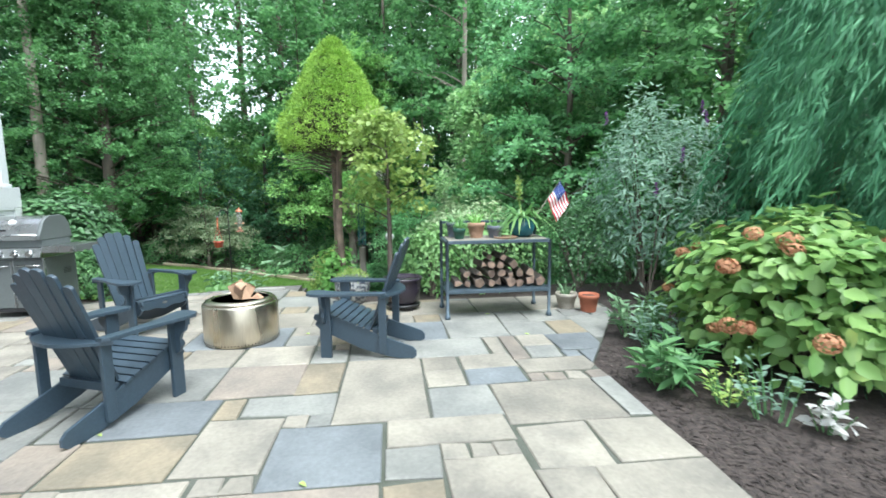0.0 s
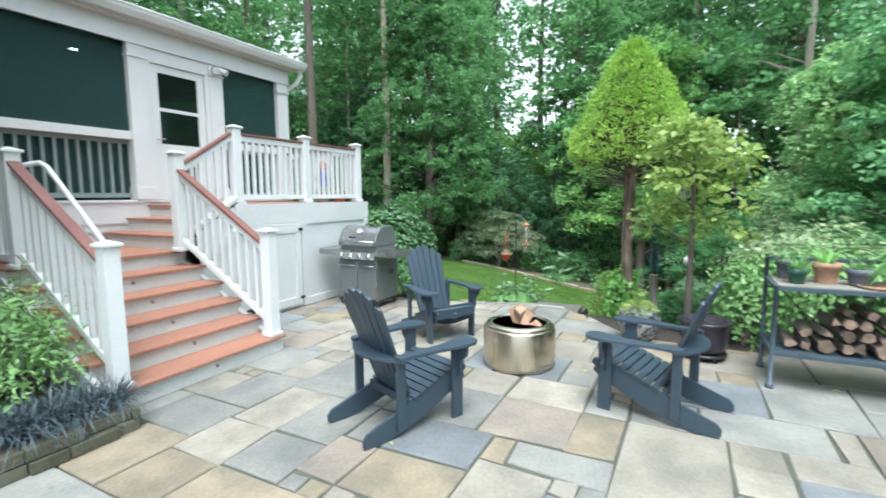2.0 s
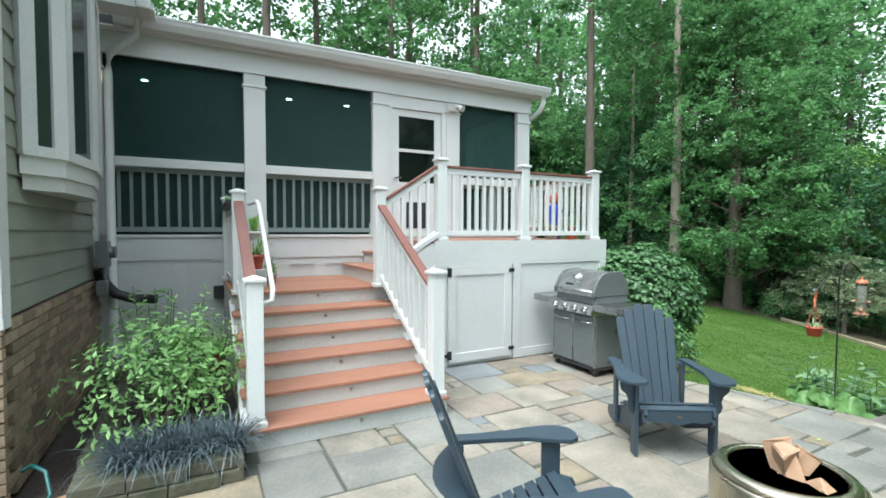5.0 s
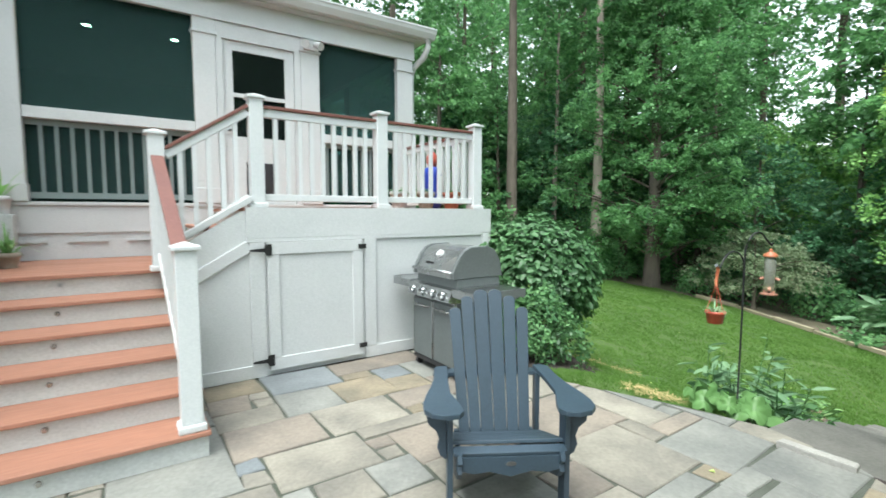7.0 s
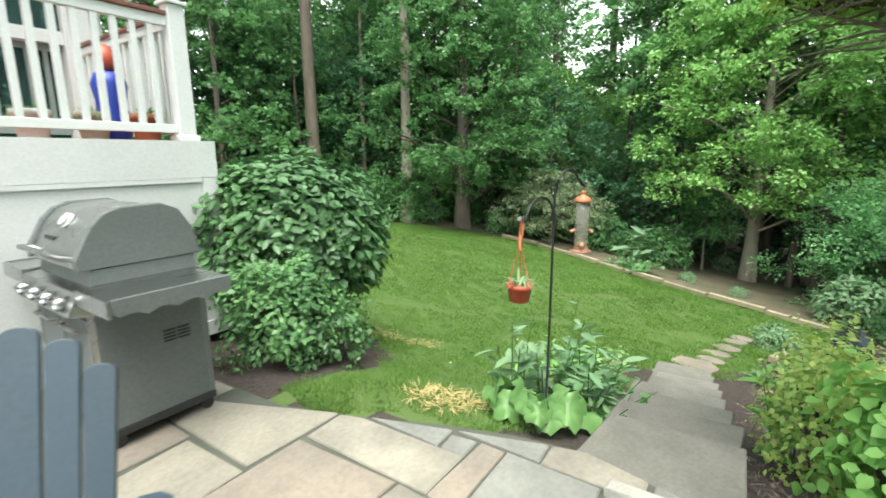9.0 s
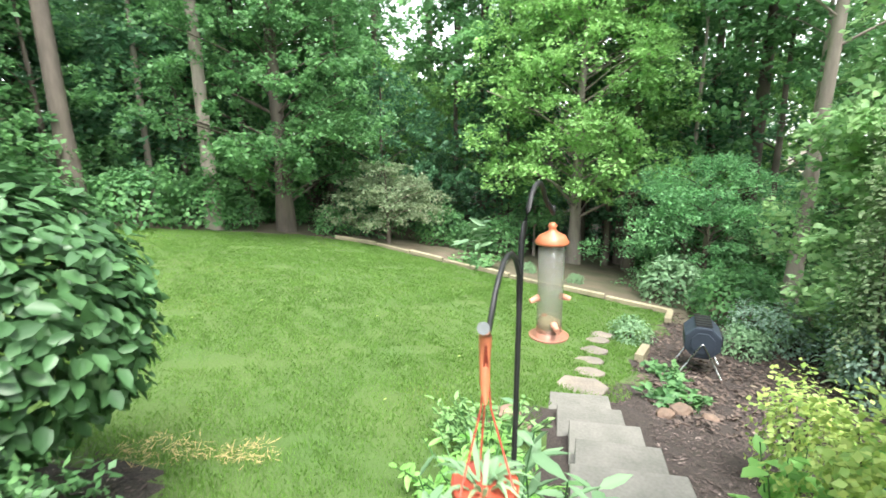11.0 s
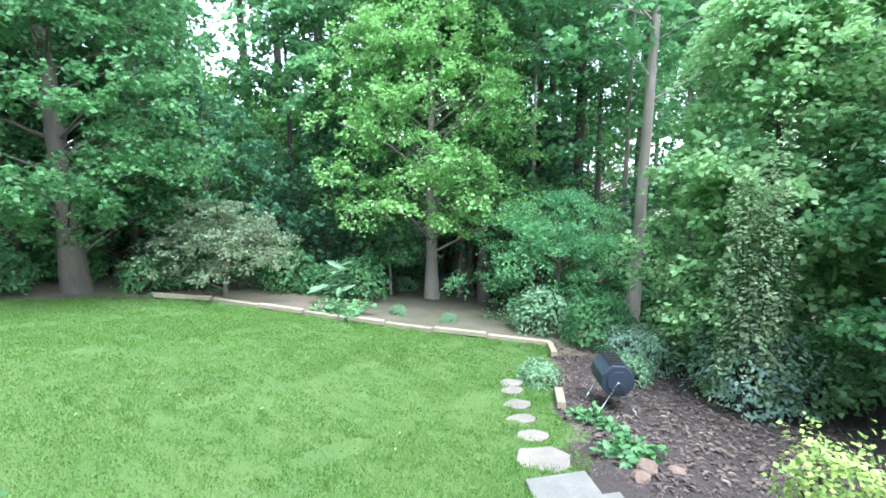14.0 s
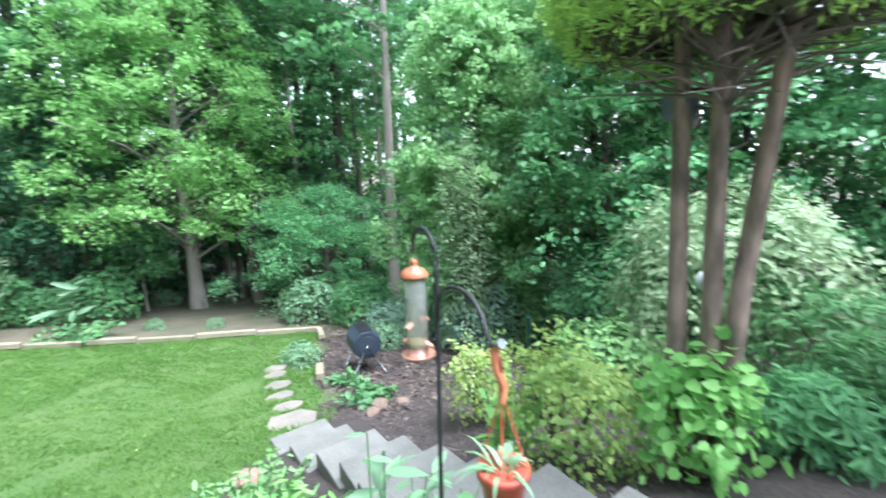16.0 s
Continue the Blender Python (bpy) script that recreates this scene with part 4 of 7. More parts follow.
def pad_leaves(rng, centres, pad_r, per, leaf, flat=0.28, droop=0.35, up=1.0):
    """Flat sprays of leaves round given centres."""
    n = len(centres) * per
    C = np.repeat(centres, per, 0)
    pr = np.repeat(pad_r, per)
    # leaves gather round the tips of a few twigs in each spray
    tips = 8
    ta, tq = rng.uniform(0, 2 * np.pi, len(centres) * tips), np.sqrt(rng.uniform(0.03, 1, len(centres) * tips))
    th = rng.normal(0, flat, len(centres) * tips)
    pick = np.repeat(np.arange(len(centres)), per) * tips + rng.integers(0, tips, n)
    near = rng.normal(0, 0.17, (n, 3)) * np.array([1, 1, 0.6])
    ox, oy = np.cos(ta[pick]) * tq[pick] + near[:, 0], np.sin(ta[pick]) * tq[pick] + near[:, 1]
    q, a = np.hypot(ox, oy), np.arctan2(oy, ox)
    off = np.stack([ox * pr, oy * pr, (th[pick] * 0.5 + near[:, 2] - droop * q * q * 0.5) * pr], 1)
    D = np.stack([np.cos(a), np.sin(a), np.full(n, -0.25)], 1) + rng.normal(0, 0.55, (n, 3))
    N = np.tile([0, 0, up], (n, 1)) + rng.normal(0, 0.75, (n, 3))
    L = leaf * rng.uniform(0.65, 1.25, n)
    return C + off, D, N, L, L * rng.uniform(0.6, 0.85, n)


def tree(name, label, x, y, height, r, crown_r, z0, z1, leaves, bark, seed, leaf=0.16, pads=60, per=80, pad=0.55, lean=(0, 0), z=None, point=0.8, flat=0.42, group="", limbs=True, category="tree"):
    """Tapered trunk, a limb to each spray, and a layered uneven crown between z0 and z1 above the foot."""
    rng = np.random.default_rng(seed)
    base = float(ground_z(x, y)) - 0.05 if z is None else z
    t = thing(name, label, category, pose(x, y, base), group)
    bm = bmesh.new()
    k = 9
    wob = rng.normal(0, r * 0.35, (k, 2)).cumsum(0) * 0.6
    pts = [(lean[0] * u + wob[i][0] * u, lean[1] * u + wob[i][1] * u, height * u) for i, u in enumerate(np.linspace(0, 1, k))]
    rad = [r * (1.35 if i == 0 else 1.0) * (1 - 0.82 * u ** 1.1) for i, u in enumerate(np.linspace(0, 1, k))]
    tube(bm, pts, rad, 9)
    ax = np.array(pts)
    u = rng.uniform(0, 1, pads) ** 0.9
    prof = np.sqrt(np.clip(1 - ((u - 0.36) / 0.66) ** 2, 0.05, 1)) * (1 - 0.25 * point * u)
    az = np.arange(pads) * 2.39996 + rng.normal(0, 0.4, pads)
    rr = crown_r * prof * np.sqrt(rng.uniform(0.12, 1.0, pads)) * rng.uniform(0.8, 1.15, pads)
    zz = z0 + (z1 - z0) * u
    cx = np.interp(zz, ax[:, 2], ax[:, 0]) + np.cos(az) * rr
    cy = np.interp(zz, ax[:, 2], ax[:, 1]) + np.sin(az) * rr
    C = np.stack([cx, cy, zz], 1)
    if limbs:
        for c, d in list(zip(C, rr))[::3]:
            zs = max(0.3 * z0, min(c[2] - 0.42 * d, height * 0.97))
            s = (np.interp(zs, ax[:, 2], ax[:, 0]), np.interp(zs, ax[:, 2], ax[:, 1]), zs)
            mid = ((s[0] + c[0]) / 2, (s[1] + c[1]) / 2, (zs + c[2]) / 2 + 0.06 * d)
            lr = max(0.006, 0.008 * d + 0.004)
            tube(bm, [s, mid, tuple(c)], [lr * 1.5, lr, lr * 0.4], 5, caps=False)
    part("trunk", bm, bark, t)
    P, D, N, L, W = pad_leaves(rng, C, pad * rng.uniform(0.6, 1.3, pads), per, leaf, flat)
    grow(P, D, N, L, W, "crown", leaves, t)
    return t


def shrub(name, label, x, y, rx, ry, h, leaves, seed, n=2500, leaf=0.08, stems=7, z=None, low=0.0, shell=0.62, group="", category="shrub", aspect=0.55, lump=0.18, upness=0.35):
    """Stems and a lumpy mound of leaves, thickest on its outside."""
    rng = np.random.default_rng(seed)
    base = float(ground_z(x, y)) - 0.03 if z is None else z
    t = thing(name, label, category, pose(x, y, base), group)
    bm = bmesh.new()
    for k in range(stems):
        a = rng.uniform(0, 6.28)
        e = (math.cos(a) * rx * 0.55, math.sin(a) * ry * 0.55, h * rng.uniform(0.55, 0.85))
        tube(bm, [(e[0] * 0.1, e[1] * 0.1, 0), (e[0] * 0.45, e[1] * 0.45, e[2] * 0.5), e], [0.018, 0.012, 0.005], 5)
    part("stem", bm, BARK, t)["kind"] = "stuff"
    d = unit(rng.normal(0, 1, (n, 3)))
    d[:, 2] = np.where(d[:, 2] < -0.55, -d[:, 2], d[:, 2])
    ph = rng.uniform(0, 6.28, 6)
    bump = 1 + lump * (np.sin(d[:, 0] * 5 + ph[0]) * np.sin(d[:, 1] * 5 + ph[1]) + 0.6 * np.sin(d[:, 2] * 7 + ph[2]) * np.sin(d[:, 0] * 9 + ph[3]))
    s = (shell + (1 - shell) * rng.uniform(0, 1, n) ** 0.6) * bump * rng.uniform(0.93, 1.07, n)
    P = np.stack([d[:, 0] * rx * s, d[:, 1] * ry * s, low + (h - low) * (0.42 + 0.58 * d[:, 2] * s)], 1)
    P[:, 2] = np.maximum(P[:, 2], 0.02)
    N = d + np.array([0, 0, upness]) + rng.normal(0, 0.4, (n, 3))
    D = np.cross(N, rng.normal(0, 1, (n, 3))) + d * 0.5 - np.array([0, 0, 0.25])
    L = leaf * rng.uniform(0.65, 1.3, n)
    grow(P, D, N, L, L * aspect * rng.uniform(0.85, 1.15, n), "foliage", leaves, t, six=leaf > 0.055 and x < 5)
    return t


def straps(name, label, x, y, n, length, width, leaves, seed, z=0.0, spread=0.8, droop=0.5, radius=0.05, category="plant", group="", parent=None):
    """A tuft of arching blades."""
    rng = np.random.default_rng(seed)
    a = rng.uniform(0, 6.28, n)
    tilt = rng.uniform(0.15, 1, n) * spread
    P = np.stack([np.cos(a) * radius * rng.uniform(0, 1, n), np.sin(a) * radius * rng.uniform(0, 1, n), np.zeros(n)], 1)
    D = np.stack([np.cos(a) * tilt, np.sin(a) * tilt, np.ones(n)], 1)
    L = length * rng.uniform(0.55, 1.15, n)
    v, f = strap_quads(P, D, L, np.full(n, width) * rng.uniform(0.7, 1.2, n), droop * rng.uniform(0.5, 1.3, n), rng)
    ob = mesh_np(name, v, f, leaves)
    if parent:
        ob.parent = parent
        ob.location = (x, y, z)
        return ob
    ob.location = (x, y, z)
    return tagged(ob, label, category, group)


def spruce(x, y):
    rng = np.random.default_rng(41)
    base = float(ground_z(x, y)) - 0.05
    t = thing("topiary_spruce", "cone-shaped bright green spruce on several bare reddish trunks", "tree", pose(x, y, base))
    top, low = 3.64 - base, 2.02 - base
    for dx, dy, ex, ey in ((0.16, 0.03, 0.22, 0.05), (0.0, 0.0, 0.02, 0.05), (-0.06, -0.04, -0.26, -0.10)):
        bm = bmesh.new()
        tube(bm, [(dx, dy, 0), (dx * 1.05, dy, 0.5), (dx * 0.7 + ex * 0.3, dy + 0.02, 1.2), (ex, ey, low + 0.5)], [0.075, 0.058, 0.05, 0.035], 12)
        part("trunk", bm, BARK_RED, t)
    bm = bmesh.new()
    for k in range(130):
        a, zz = rng.uniform(0, 6.28), low - 0.22 + 0.75 * (k / 130)
        b, q = a + rng.normal(0, 0.35), rng.uniform(0.5, 0.85)
        tube(bm, [(0, 0, zz - 0.12), (math.cos(a) * 0.4, math.sin(a) * 0.4, zz + rng.normal(0, 0.05)), (math.cos(b) * q, math.sin(b) * q, zz + rng.normal(0.02, 0.09))], [0.012, 0.007, 0.002], 5)
    part("dead_branch_tangle", bm, BARK, t)["kind"] = "stuff"
    m, per = 1150, 46
    u = rng.uniform(0, 1, m) ** 1.2
    a = rng.uniform(0, 6.283, m)
    prof = 0.91 * (1 - u) ** 0.78 * (0.72 + 0.28 * np.minimum(1, u / 0.14)) + 0.02
    rr = prof * rng.uniform(0.90, 1.03, m)
    C = np.repeat(np.stack([np.cos(a) * rr, np.sin(a) * rr, low + (top - low) * u], 1), per, 0)
    out = np.repeat(np.stack([np.cos(a) * 0.75, np.sin(a) * 0.75, np.full(m, 0.65)], 1), per, 0)
    d = unit(rng.normal(0, 1, (m * per, 3)) + out * 1.1)
    R = np.repeat(rng.uniform(0.055, 0.105, m), per)
    P = C + d * (R * rng.uniform(0.45, 1.0, m * per)).reshape(-1, 1)
    D = d + rng.normal(0, 0.35, P.shape)
    N = np.cross(D, rng.normal(0, 1, P.shape))
    L = rng.uniform(0.03, 0.055, m * per)
    grow(P, D, N, L, L * 0.26, "crown", L_SPRUCE, t)
    # dark needles fill the hollow crown so its underside looks shaded
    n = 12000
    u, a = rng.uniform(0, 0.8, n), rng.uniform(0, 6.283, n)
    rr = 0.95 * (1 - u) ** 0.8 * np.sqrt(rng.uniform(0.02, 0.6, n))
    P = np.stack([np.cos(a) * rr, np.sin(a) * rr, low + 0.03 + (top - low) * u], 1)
    grow(P, rng.normal(0, 1, P.shape), rng.normal(0, 1, P.shape), np.full(n, 0.075), np.full(n, 0.035), "inner_needles", L_CROWN_SHADE, t, "inner needles coloured dark brown-green for the crown's shade")


def cypress(x, y, h, r, seed):
    """Weeping sprays hanging from upswept limbs."""
    rng = np.random.default_rng(seed)
    base = float(ground_z(x, y)) - 0.05
    t = thing("weeping_cypress", "tall soft green cypress with hanging feathery sprays", "tree", pose(x, y, base), "cypress screen")
    bm = bmesh.new()
    tube(bm, [(0, 0, 0), (0.05, 0, h * 0.5), (0, 0.05, h)], [0.15, 0.1, 0.02], 9)
    part("trunk", bm, BARK_RED, t)
    m, per = 620, 85
    u = rng.uniform(0, 1, m)
    a = rng.uniform(0, 6.283, m)
    rr = r * (1 - 0.75 * u) * rng.uniform(0.3, 1.05, m)
    C = np.stack([np.cos(a) * rr, np.sin(a) * rr, 0.7 + (h - 0.7) * u], 1)
    out = np.stack([np.cos(a), np.sin(a), np.zeros(m)], 1)
    w = rng.uniform(0, 1, (m, per))
    side = np.stack([-np.sin(a), np.cos(a), np.zeros(m)], 1)
    P = C[:, None] + out[:, None] * (0.40 * w)[..., None] - np.array([0, 0, 1.0]) * (0.62 * w ** 1.6)[..., None] + side[:, None] * rng.normal(0, 0.09, (m, per))[..., None] * (0.4 + w)[..., None]
    P = P.reshape(-1, 3)
    O = np.repeat(out, per, 0)
    D = O * 0.45 + rng.normal(0, 0.28, P.shape) - np.array([0, 0, 0.85])
    L = rng.uniform(0.10, 0.24, len(P))
    grow(P, D, O + rng.normal(0, 0.5, P.shape), L, L * 0.075, "sprays", L_CYP, t)


def hydrangea(x, y):
    rng = np.random.default_rng(7)
    t = shrub("hydrangea_bush", "large-leaved hydrangea with faded pinkish-brown flower heads", x, y, 1.0, 0.8, 1.2, L_HYD, 7, n=3000, leaf=0.125, stems=16, z=-0.03, shell=0.6, aspect=0.66, upness=0.9)
    for k in range(34):
        a, e = rng.uniform(0, 6.28), rng.uniform(-0.25, 0.95)
        c = np.array([math.cos(a) * math.cos(e) * 1.08, math.sin(a) * math.cos(e) * 0.85, 0.5 + 0.72 * math.sin(e)]) * 1.0
        if c[2] < 0.22:
            c[2] = 0.25
        n = 130
        d = unit(rng.normal(0, 1, (n, 3)))
        R = rng.uniform(0.045, 0.08)
        P = c + d * R * np.array([1, 1, 0.75])
        grow(P, np.cross(d, rng.normal(0, 1, (n, 3))), d + rng.normal(0, 0.3, (n, 3)), np.full(n, 0.028), np.full(n, 0.026), "flower_head", L_FLOW, t, "faded pink-brown flower head")


def viburnum(x, y):
    """A clipped ball of overlapping leaves, drawn in towards its foot."""
    rng = np.random.default_rng(50)
    t = thing("clipped_viburnum", "large ball-shaped glossy green shrub at the deck corner", "shrub", pose(x, y, -0.14))
    bm = bmesh.new()
    for k in range(9):
        a = k * 0.698 + rng.uniform(0, 0.4)
        q = rng.uniform(0.3, 0.6)
        tube(bm, [(math.cos(a) * 0.07, math.sin(a) * 0.07, 0), (math.cos(a) * q * 0.5, math.sin(a) * q * 0.5, 0.45), (math.cos(a) * q, math.sin(a) * q, 1.05)], [0.02, 0.014, 0.006], 6)
    part("stem", bm, BARK, t)["kind"] = "stuff"
    n = 8500
    d = unit(rng.normal(0, 1, (n, 3)))
    d[:, 2] = np.where((d[:, 2] < -0.72) | (rng.uniform(0, 1, n) < 0.12), np.abs(d[:, 2]), d[:, 2])
    d = unit(d)
    ph = rng.uniform(0, 6.28, 4)
    wave = 1 + 0.055 * np.sin(d[:, 0] * 6 + ph[0]) * np.sin(d[:, 1] * 6 + ph[1]) + 0.045 * np.sin(d[:, 2] * 9 + ph[2]) * np.sin(d[:, 0] * 11 + ph[3])
    r = wave * (0.74 + 0.26 * rng.uniform(0, 1, n) ** 0.45) * rng.uniform(0.95, 1.07, n)
    P = np.stack([d[:, 0] * 0.83 * r, d[:, 1] * 0.83 * r, 0.81 + d[:, 2] * 0.72 * r], 1)
    N = d + np.array([0, 0, 0.7]) + rng.normal(0, 0.33, (n, 3))
    D = np.cross(N, rng.normal(0, 1, (n, 3))) + d * 0.7 - np.array([0, 0, 0.55])
    L = 0.088 * rng.uniform(0.6, 1.25, n)
    grow(P, D, N, L, L * rng.uniform(0.52, 0.68, n), "foliage", L_SHRUB, t, six=True)


def clump(name, label, x, y, r, h, leaves, seed, n=60, leaf=0.14, aspect=0.4, stems=10, z=None, category="plant", group="", up=0.8):
    """Herb with upright stems and leaves set along them."""
    rng = np.random.default_rng(seed)
    base = float(ground_z(x, y)) - 0.02 if z is None else z
    t = thing(name, label, category, pose(x, y, base), group)
    bm = bmesh.new()
    Ps, Ds = [], []
    for k in range(stems):
        a, q = rng.uniform(0, 6.28), math.sqrt(rng.uniform(0, 1)) * r
        hh = h * rng.uniform(0.55, 1.05)
        top = Vector((math.cos(a) * q, math.sin(a) * q, hh))
        foot = Vector((top.x * 0.45, top.y * 0.45, 0))
        tube(bm, [foot, foot.lerp(top, 0.5) + Vector((0, 0, 0.04 * h)), top], [0.006, 0.005, 0.003], 4)
        for i in range(max(3, n // stems)):
            w = rng.uniform(0.15, 1.0)
            b = rng.uniform(0, 6.28)
            Ps.append(foot.lerp(top, w))
            Ds.append((math.cos(b), math.sin(b), rng.uniform(-0.3, 0.7)))
    part("stem", bm, L_BED, t)["kind"] = "stuff"
    P, D = np.array([tuple(p) for p in Ps]), np.array(Ds)
    L = leaf * rng.uniform(0.6, 1.25, len(P))
    grow(P, D, np.tile([0, 0, up], (len(P), 1)) + rng.normal(0, 0.35, (len(P), 3)), L, L * aspect, "leaves", leaves, t, six=True)
    return t


def rhubarb(x, y, s, seed):
    """A rosette of broad wavy leaves on short stalks."""
    rng = np.random.default_rng(seed)
    t = thing("rhubarb_plant", "broad wavy-leaved green plant at the patio edge", "plant", pose(x, y, float(ground_z(x, y))), "rhubarb clump")
    for k in range(4):
        a = k * 1.57 + rng.uniform(0, 0.6)
        c = Vector((math.cos(a) * s * 0.8, math.sin(a) * s * 0.8, s * rng.uniform(1.0, 2.1)))
        bm = bmesh.new()
        tube(bm, [(0, 0, 0), tuple(c * 0.6), tuple(c)], [0.008, 0.007, 0.005], 5)
        part("stalk", bm, L_RHUB, t)
        bm = bmesh.new()
        mid = bm.verts.new(c)
        ring_a, ring_b = [], []
        for q in range(16):
            b = q * math.pi / 8
            for lst, f_, dz in ((ring_a, 0.55, 0.012), (ring_b, 1.0, -0.02)):
                r = s * f_ * (1 + 0.16 * math.sin(b * 5 + seed) * f_) * (0.6 if abs(b - math.pi) < 0.25 else 1.0)
                p_ = Vector((math.cos(b) * r, math.sin(b) * r * 0.9, dz + 0.026 * math.sin(b * 6 + k) * f_ + 0.05 * f_ * math.cos(2 * b)))
                p_.rotate(Euler((0.25 * math.sin(k * 2.1), 0.75, a)))
                lst.append(bm.verts.new(c + p_))
        for q in range(16):
            n = (q + 1) % 16
            for f_ in (bm.faces.new((mid, ring_a[q], ring_a[n])), bm.faces.new((ring_a[q], ring_b[q], ring_b[n], ring_a[n]))):
                f_.smooth = True
        part("leaf", bm, L_RHUB, t)


def rotated_copy(src, x, y, a, s, sz=None, z=None):
    b = float(ground_z(x, y)) - 0.08 if z is None else z
    return copy_thing(src, Matrix.LocRotScale((x, y, b), Euler((0, 0, a)), (s, s, sz or s)))


def woods():
    rng = np.random.default_rng(77)
    # trees that stand out
    tree("maple_tree", "broad green forest-edge tree with layered leafy boughs", 12.58, 5.66, 13, 0.25, 3.3, 1.6, 12, L_COOL, BARK, 1, 0.12, 330, 220, 0.68, flat=0.62)
    tree("maple_tree", "bright yellow-green maple with layered sprays at the lawn's end", 15.0, -3.3, 10, 0.2, 3.5, 2.3, 10.5, L_BRIGHT, BARK_PALE, 2, 0.115, 290, 230, 0.74, flat=0.38, point=1.2)
    tree("tall_tree", "tall forest tree with a pale straight trunk", 11.0, 7.0, 19, 0.2, 2.6, 8.5, 19, L_COOL, BARK_PALE, 3, 0.2, 80, 90, 0.8, group="tall trunks")
    tree("tall_tree", "tall forest tree with a pale straight trunk", 10.6, -7.7, 17, 0.15, 2.6, 6.0, 17, L_MID, BARK_PALE, 4, 0.2, 80, 90, 0.8, group="tall trunks", lean=(0.3, -0.5))
    tree("broadleaf_tree", "large-leaved pale green tree beside the mulch bed", 7.5, -8.3, 7.0, 0.12, 2.0, 0.3, 7.2, L_PALE, BARK, 5, 0.125, 250, 170, 0.58, flat=0.45)
    tree("broadleaf_tree", "large-leaved pale green tree beside the mulch bed", 6.4, -10.9, 9, 0.14, 2.7, 1.0, 9, L_PALE, BARK, 6, 0.125, 240, 160, 0.62, flat=0.45)
    tree("grey_dogwood", "small spreading tree with grey-pink tinged leaves", 13.3, 2.5, 2.6, 0.06, 1.8, 0.7, 2.6, L_DOG, BARK, 8, 0.085, 80, 130, 0.45, flat=0.2)
    tree("hemlock", "dark feathery layered hemlock under taller trees", 12.2, -6.4, 3.6, 0.09, 2.4, 0.35, 3.6, L_HOLLY, BARK, 9, 0.075, 120, 200, 0.62, flat=0.10)
    tree("young_sapling", "thin pale-stemmed young tree by the woods", 15.4, -2.0, 2.6, 0.045, 1.0, 1.1, 2.6, L_MID, BARK_PALE, 10, 0.14, 26, 60, 0.4)
    tree("magnolia_tree", "small yellow-green tree with thin twisting trunk behind the chairs", -0.7, -5.0, 2.35, 0.045, 0.66, 1.2, 2.45, L_MAG, BARK, 12, 0.085, 44, 50, 0.26, z=-0.06)
    tree("holly_tree", "mid-green tree rising behind the potting bench", 4.4, -8.6, 6.5, 0.1, 1.9, 0.7, 6.5, L_MID, BARK, 13, 0.11, 110, 150, 0.5, flat=0.3)
    tree("holly_tree", "mid-green tree rising behind the potting bench", 3.2, -9.0, 8, 0.12, 2.3, 0.5, 8, L_HOLLY, BARK, 14, 0.115, 130, 150, 0.56, flat=0.3)
    tree("holly_tree", "tall bluish-green tree behind the flower bed", 0.6, -10.8, 9, 0.14, 2.2, 0.6, 9, L_MID, BARK, 15, 0.11, 130, 150, 0.55, flat=0.3)
    for x, y, s in ((15.8, -4.4, 0.09), (16.6, -4.9, 0.13), (16.2, -1.0, 0.07), (17.6, -4.6, 0.12)):
        tree("forest_tree", "slender forest tree with a straight brown trunk", x, y, 13, s, 1.9, 4.2, 13, L_MID, BARK, int(x * 10), 0.2, 46, 80, 0.7, group="slender trunks")
    pole_tree = tree("forest_tree", "slim forest tree with a tall bare grey trunk", 17.2, 7.4, 15, 0.12, 2.0, 6.5, 15, L_MID, BARK_PALE, 140, 0.22, 44, 70, 0.75, group="slender trunks")
    for x, y, s in ((16.4, 5.4, 0.9), (18.4, 6.6, 1.1), (15.9, 8.4, 0.8), (19.0, 0.4, 1.0), (11.6, 9.6, 0.9), (18.0, -2.4, 0.85), (19.6, -6.6, 1.15), (17.4, -8.6, 0.9), (14.9, -6.6, 0.7), (13.2, -8.9, 0.8), (17.2, 10.8, 1.0), (20.8, -3.6, 1.0)):
        rotated_copy(pole_tree, x, y, rng.uniform(0, 6.28), s)
    bare = tree("forest_tree", "tall dark-trunked forest tree with a high crown", 8.8, 9.2, 20, 0.23, 2.4, 9.5, 20, L_COOL, BARK, 150, 0.24, 50, 70, 0.85, group="dark tall trunks")
    for x, y, s in ((29.2, 5.1, 1.35), (29.6, 3.4, 1.3), (17.0, -7.65, 0.75), (18.0, -8.5, 0.8), (15.6, -8.5, 0.95), (14.9, -5.0, 0.7), (17.8, 6.0, 0.65), (16.9, 6.2, 0.55), (19.5, -1.9, 0.7), (18.2, -3.7, 0.6), (15.0, 11.0, 0.9), (13.6, 7.6, 0.7), (20.0, 8.0, 1.0), (16.0, -11.0, 0.9), (19.5, -5.8, 0.7), (5.5, 12.5, 0.9), (1.5, 12.2, 0.8), (-3.0, 12.0, 0.9)):
        rotated_copy(bare, x, y, rng.uniform(0, 6.28), s, max(0.8, s))
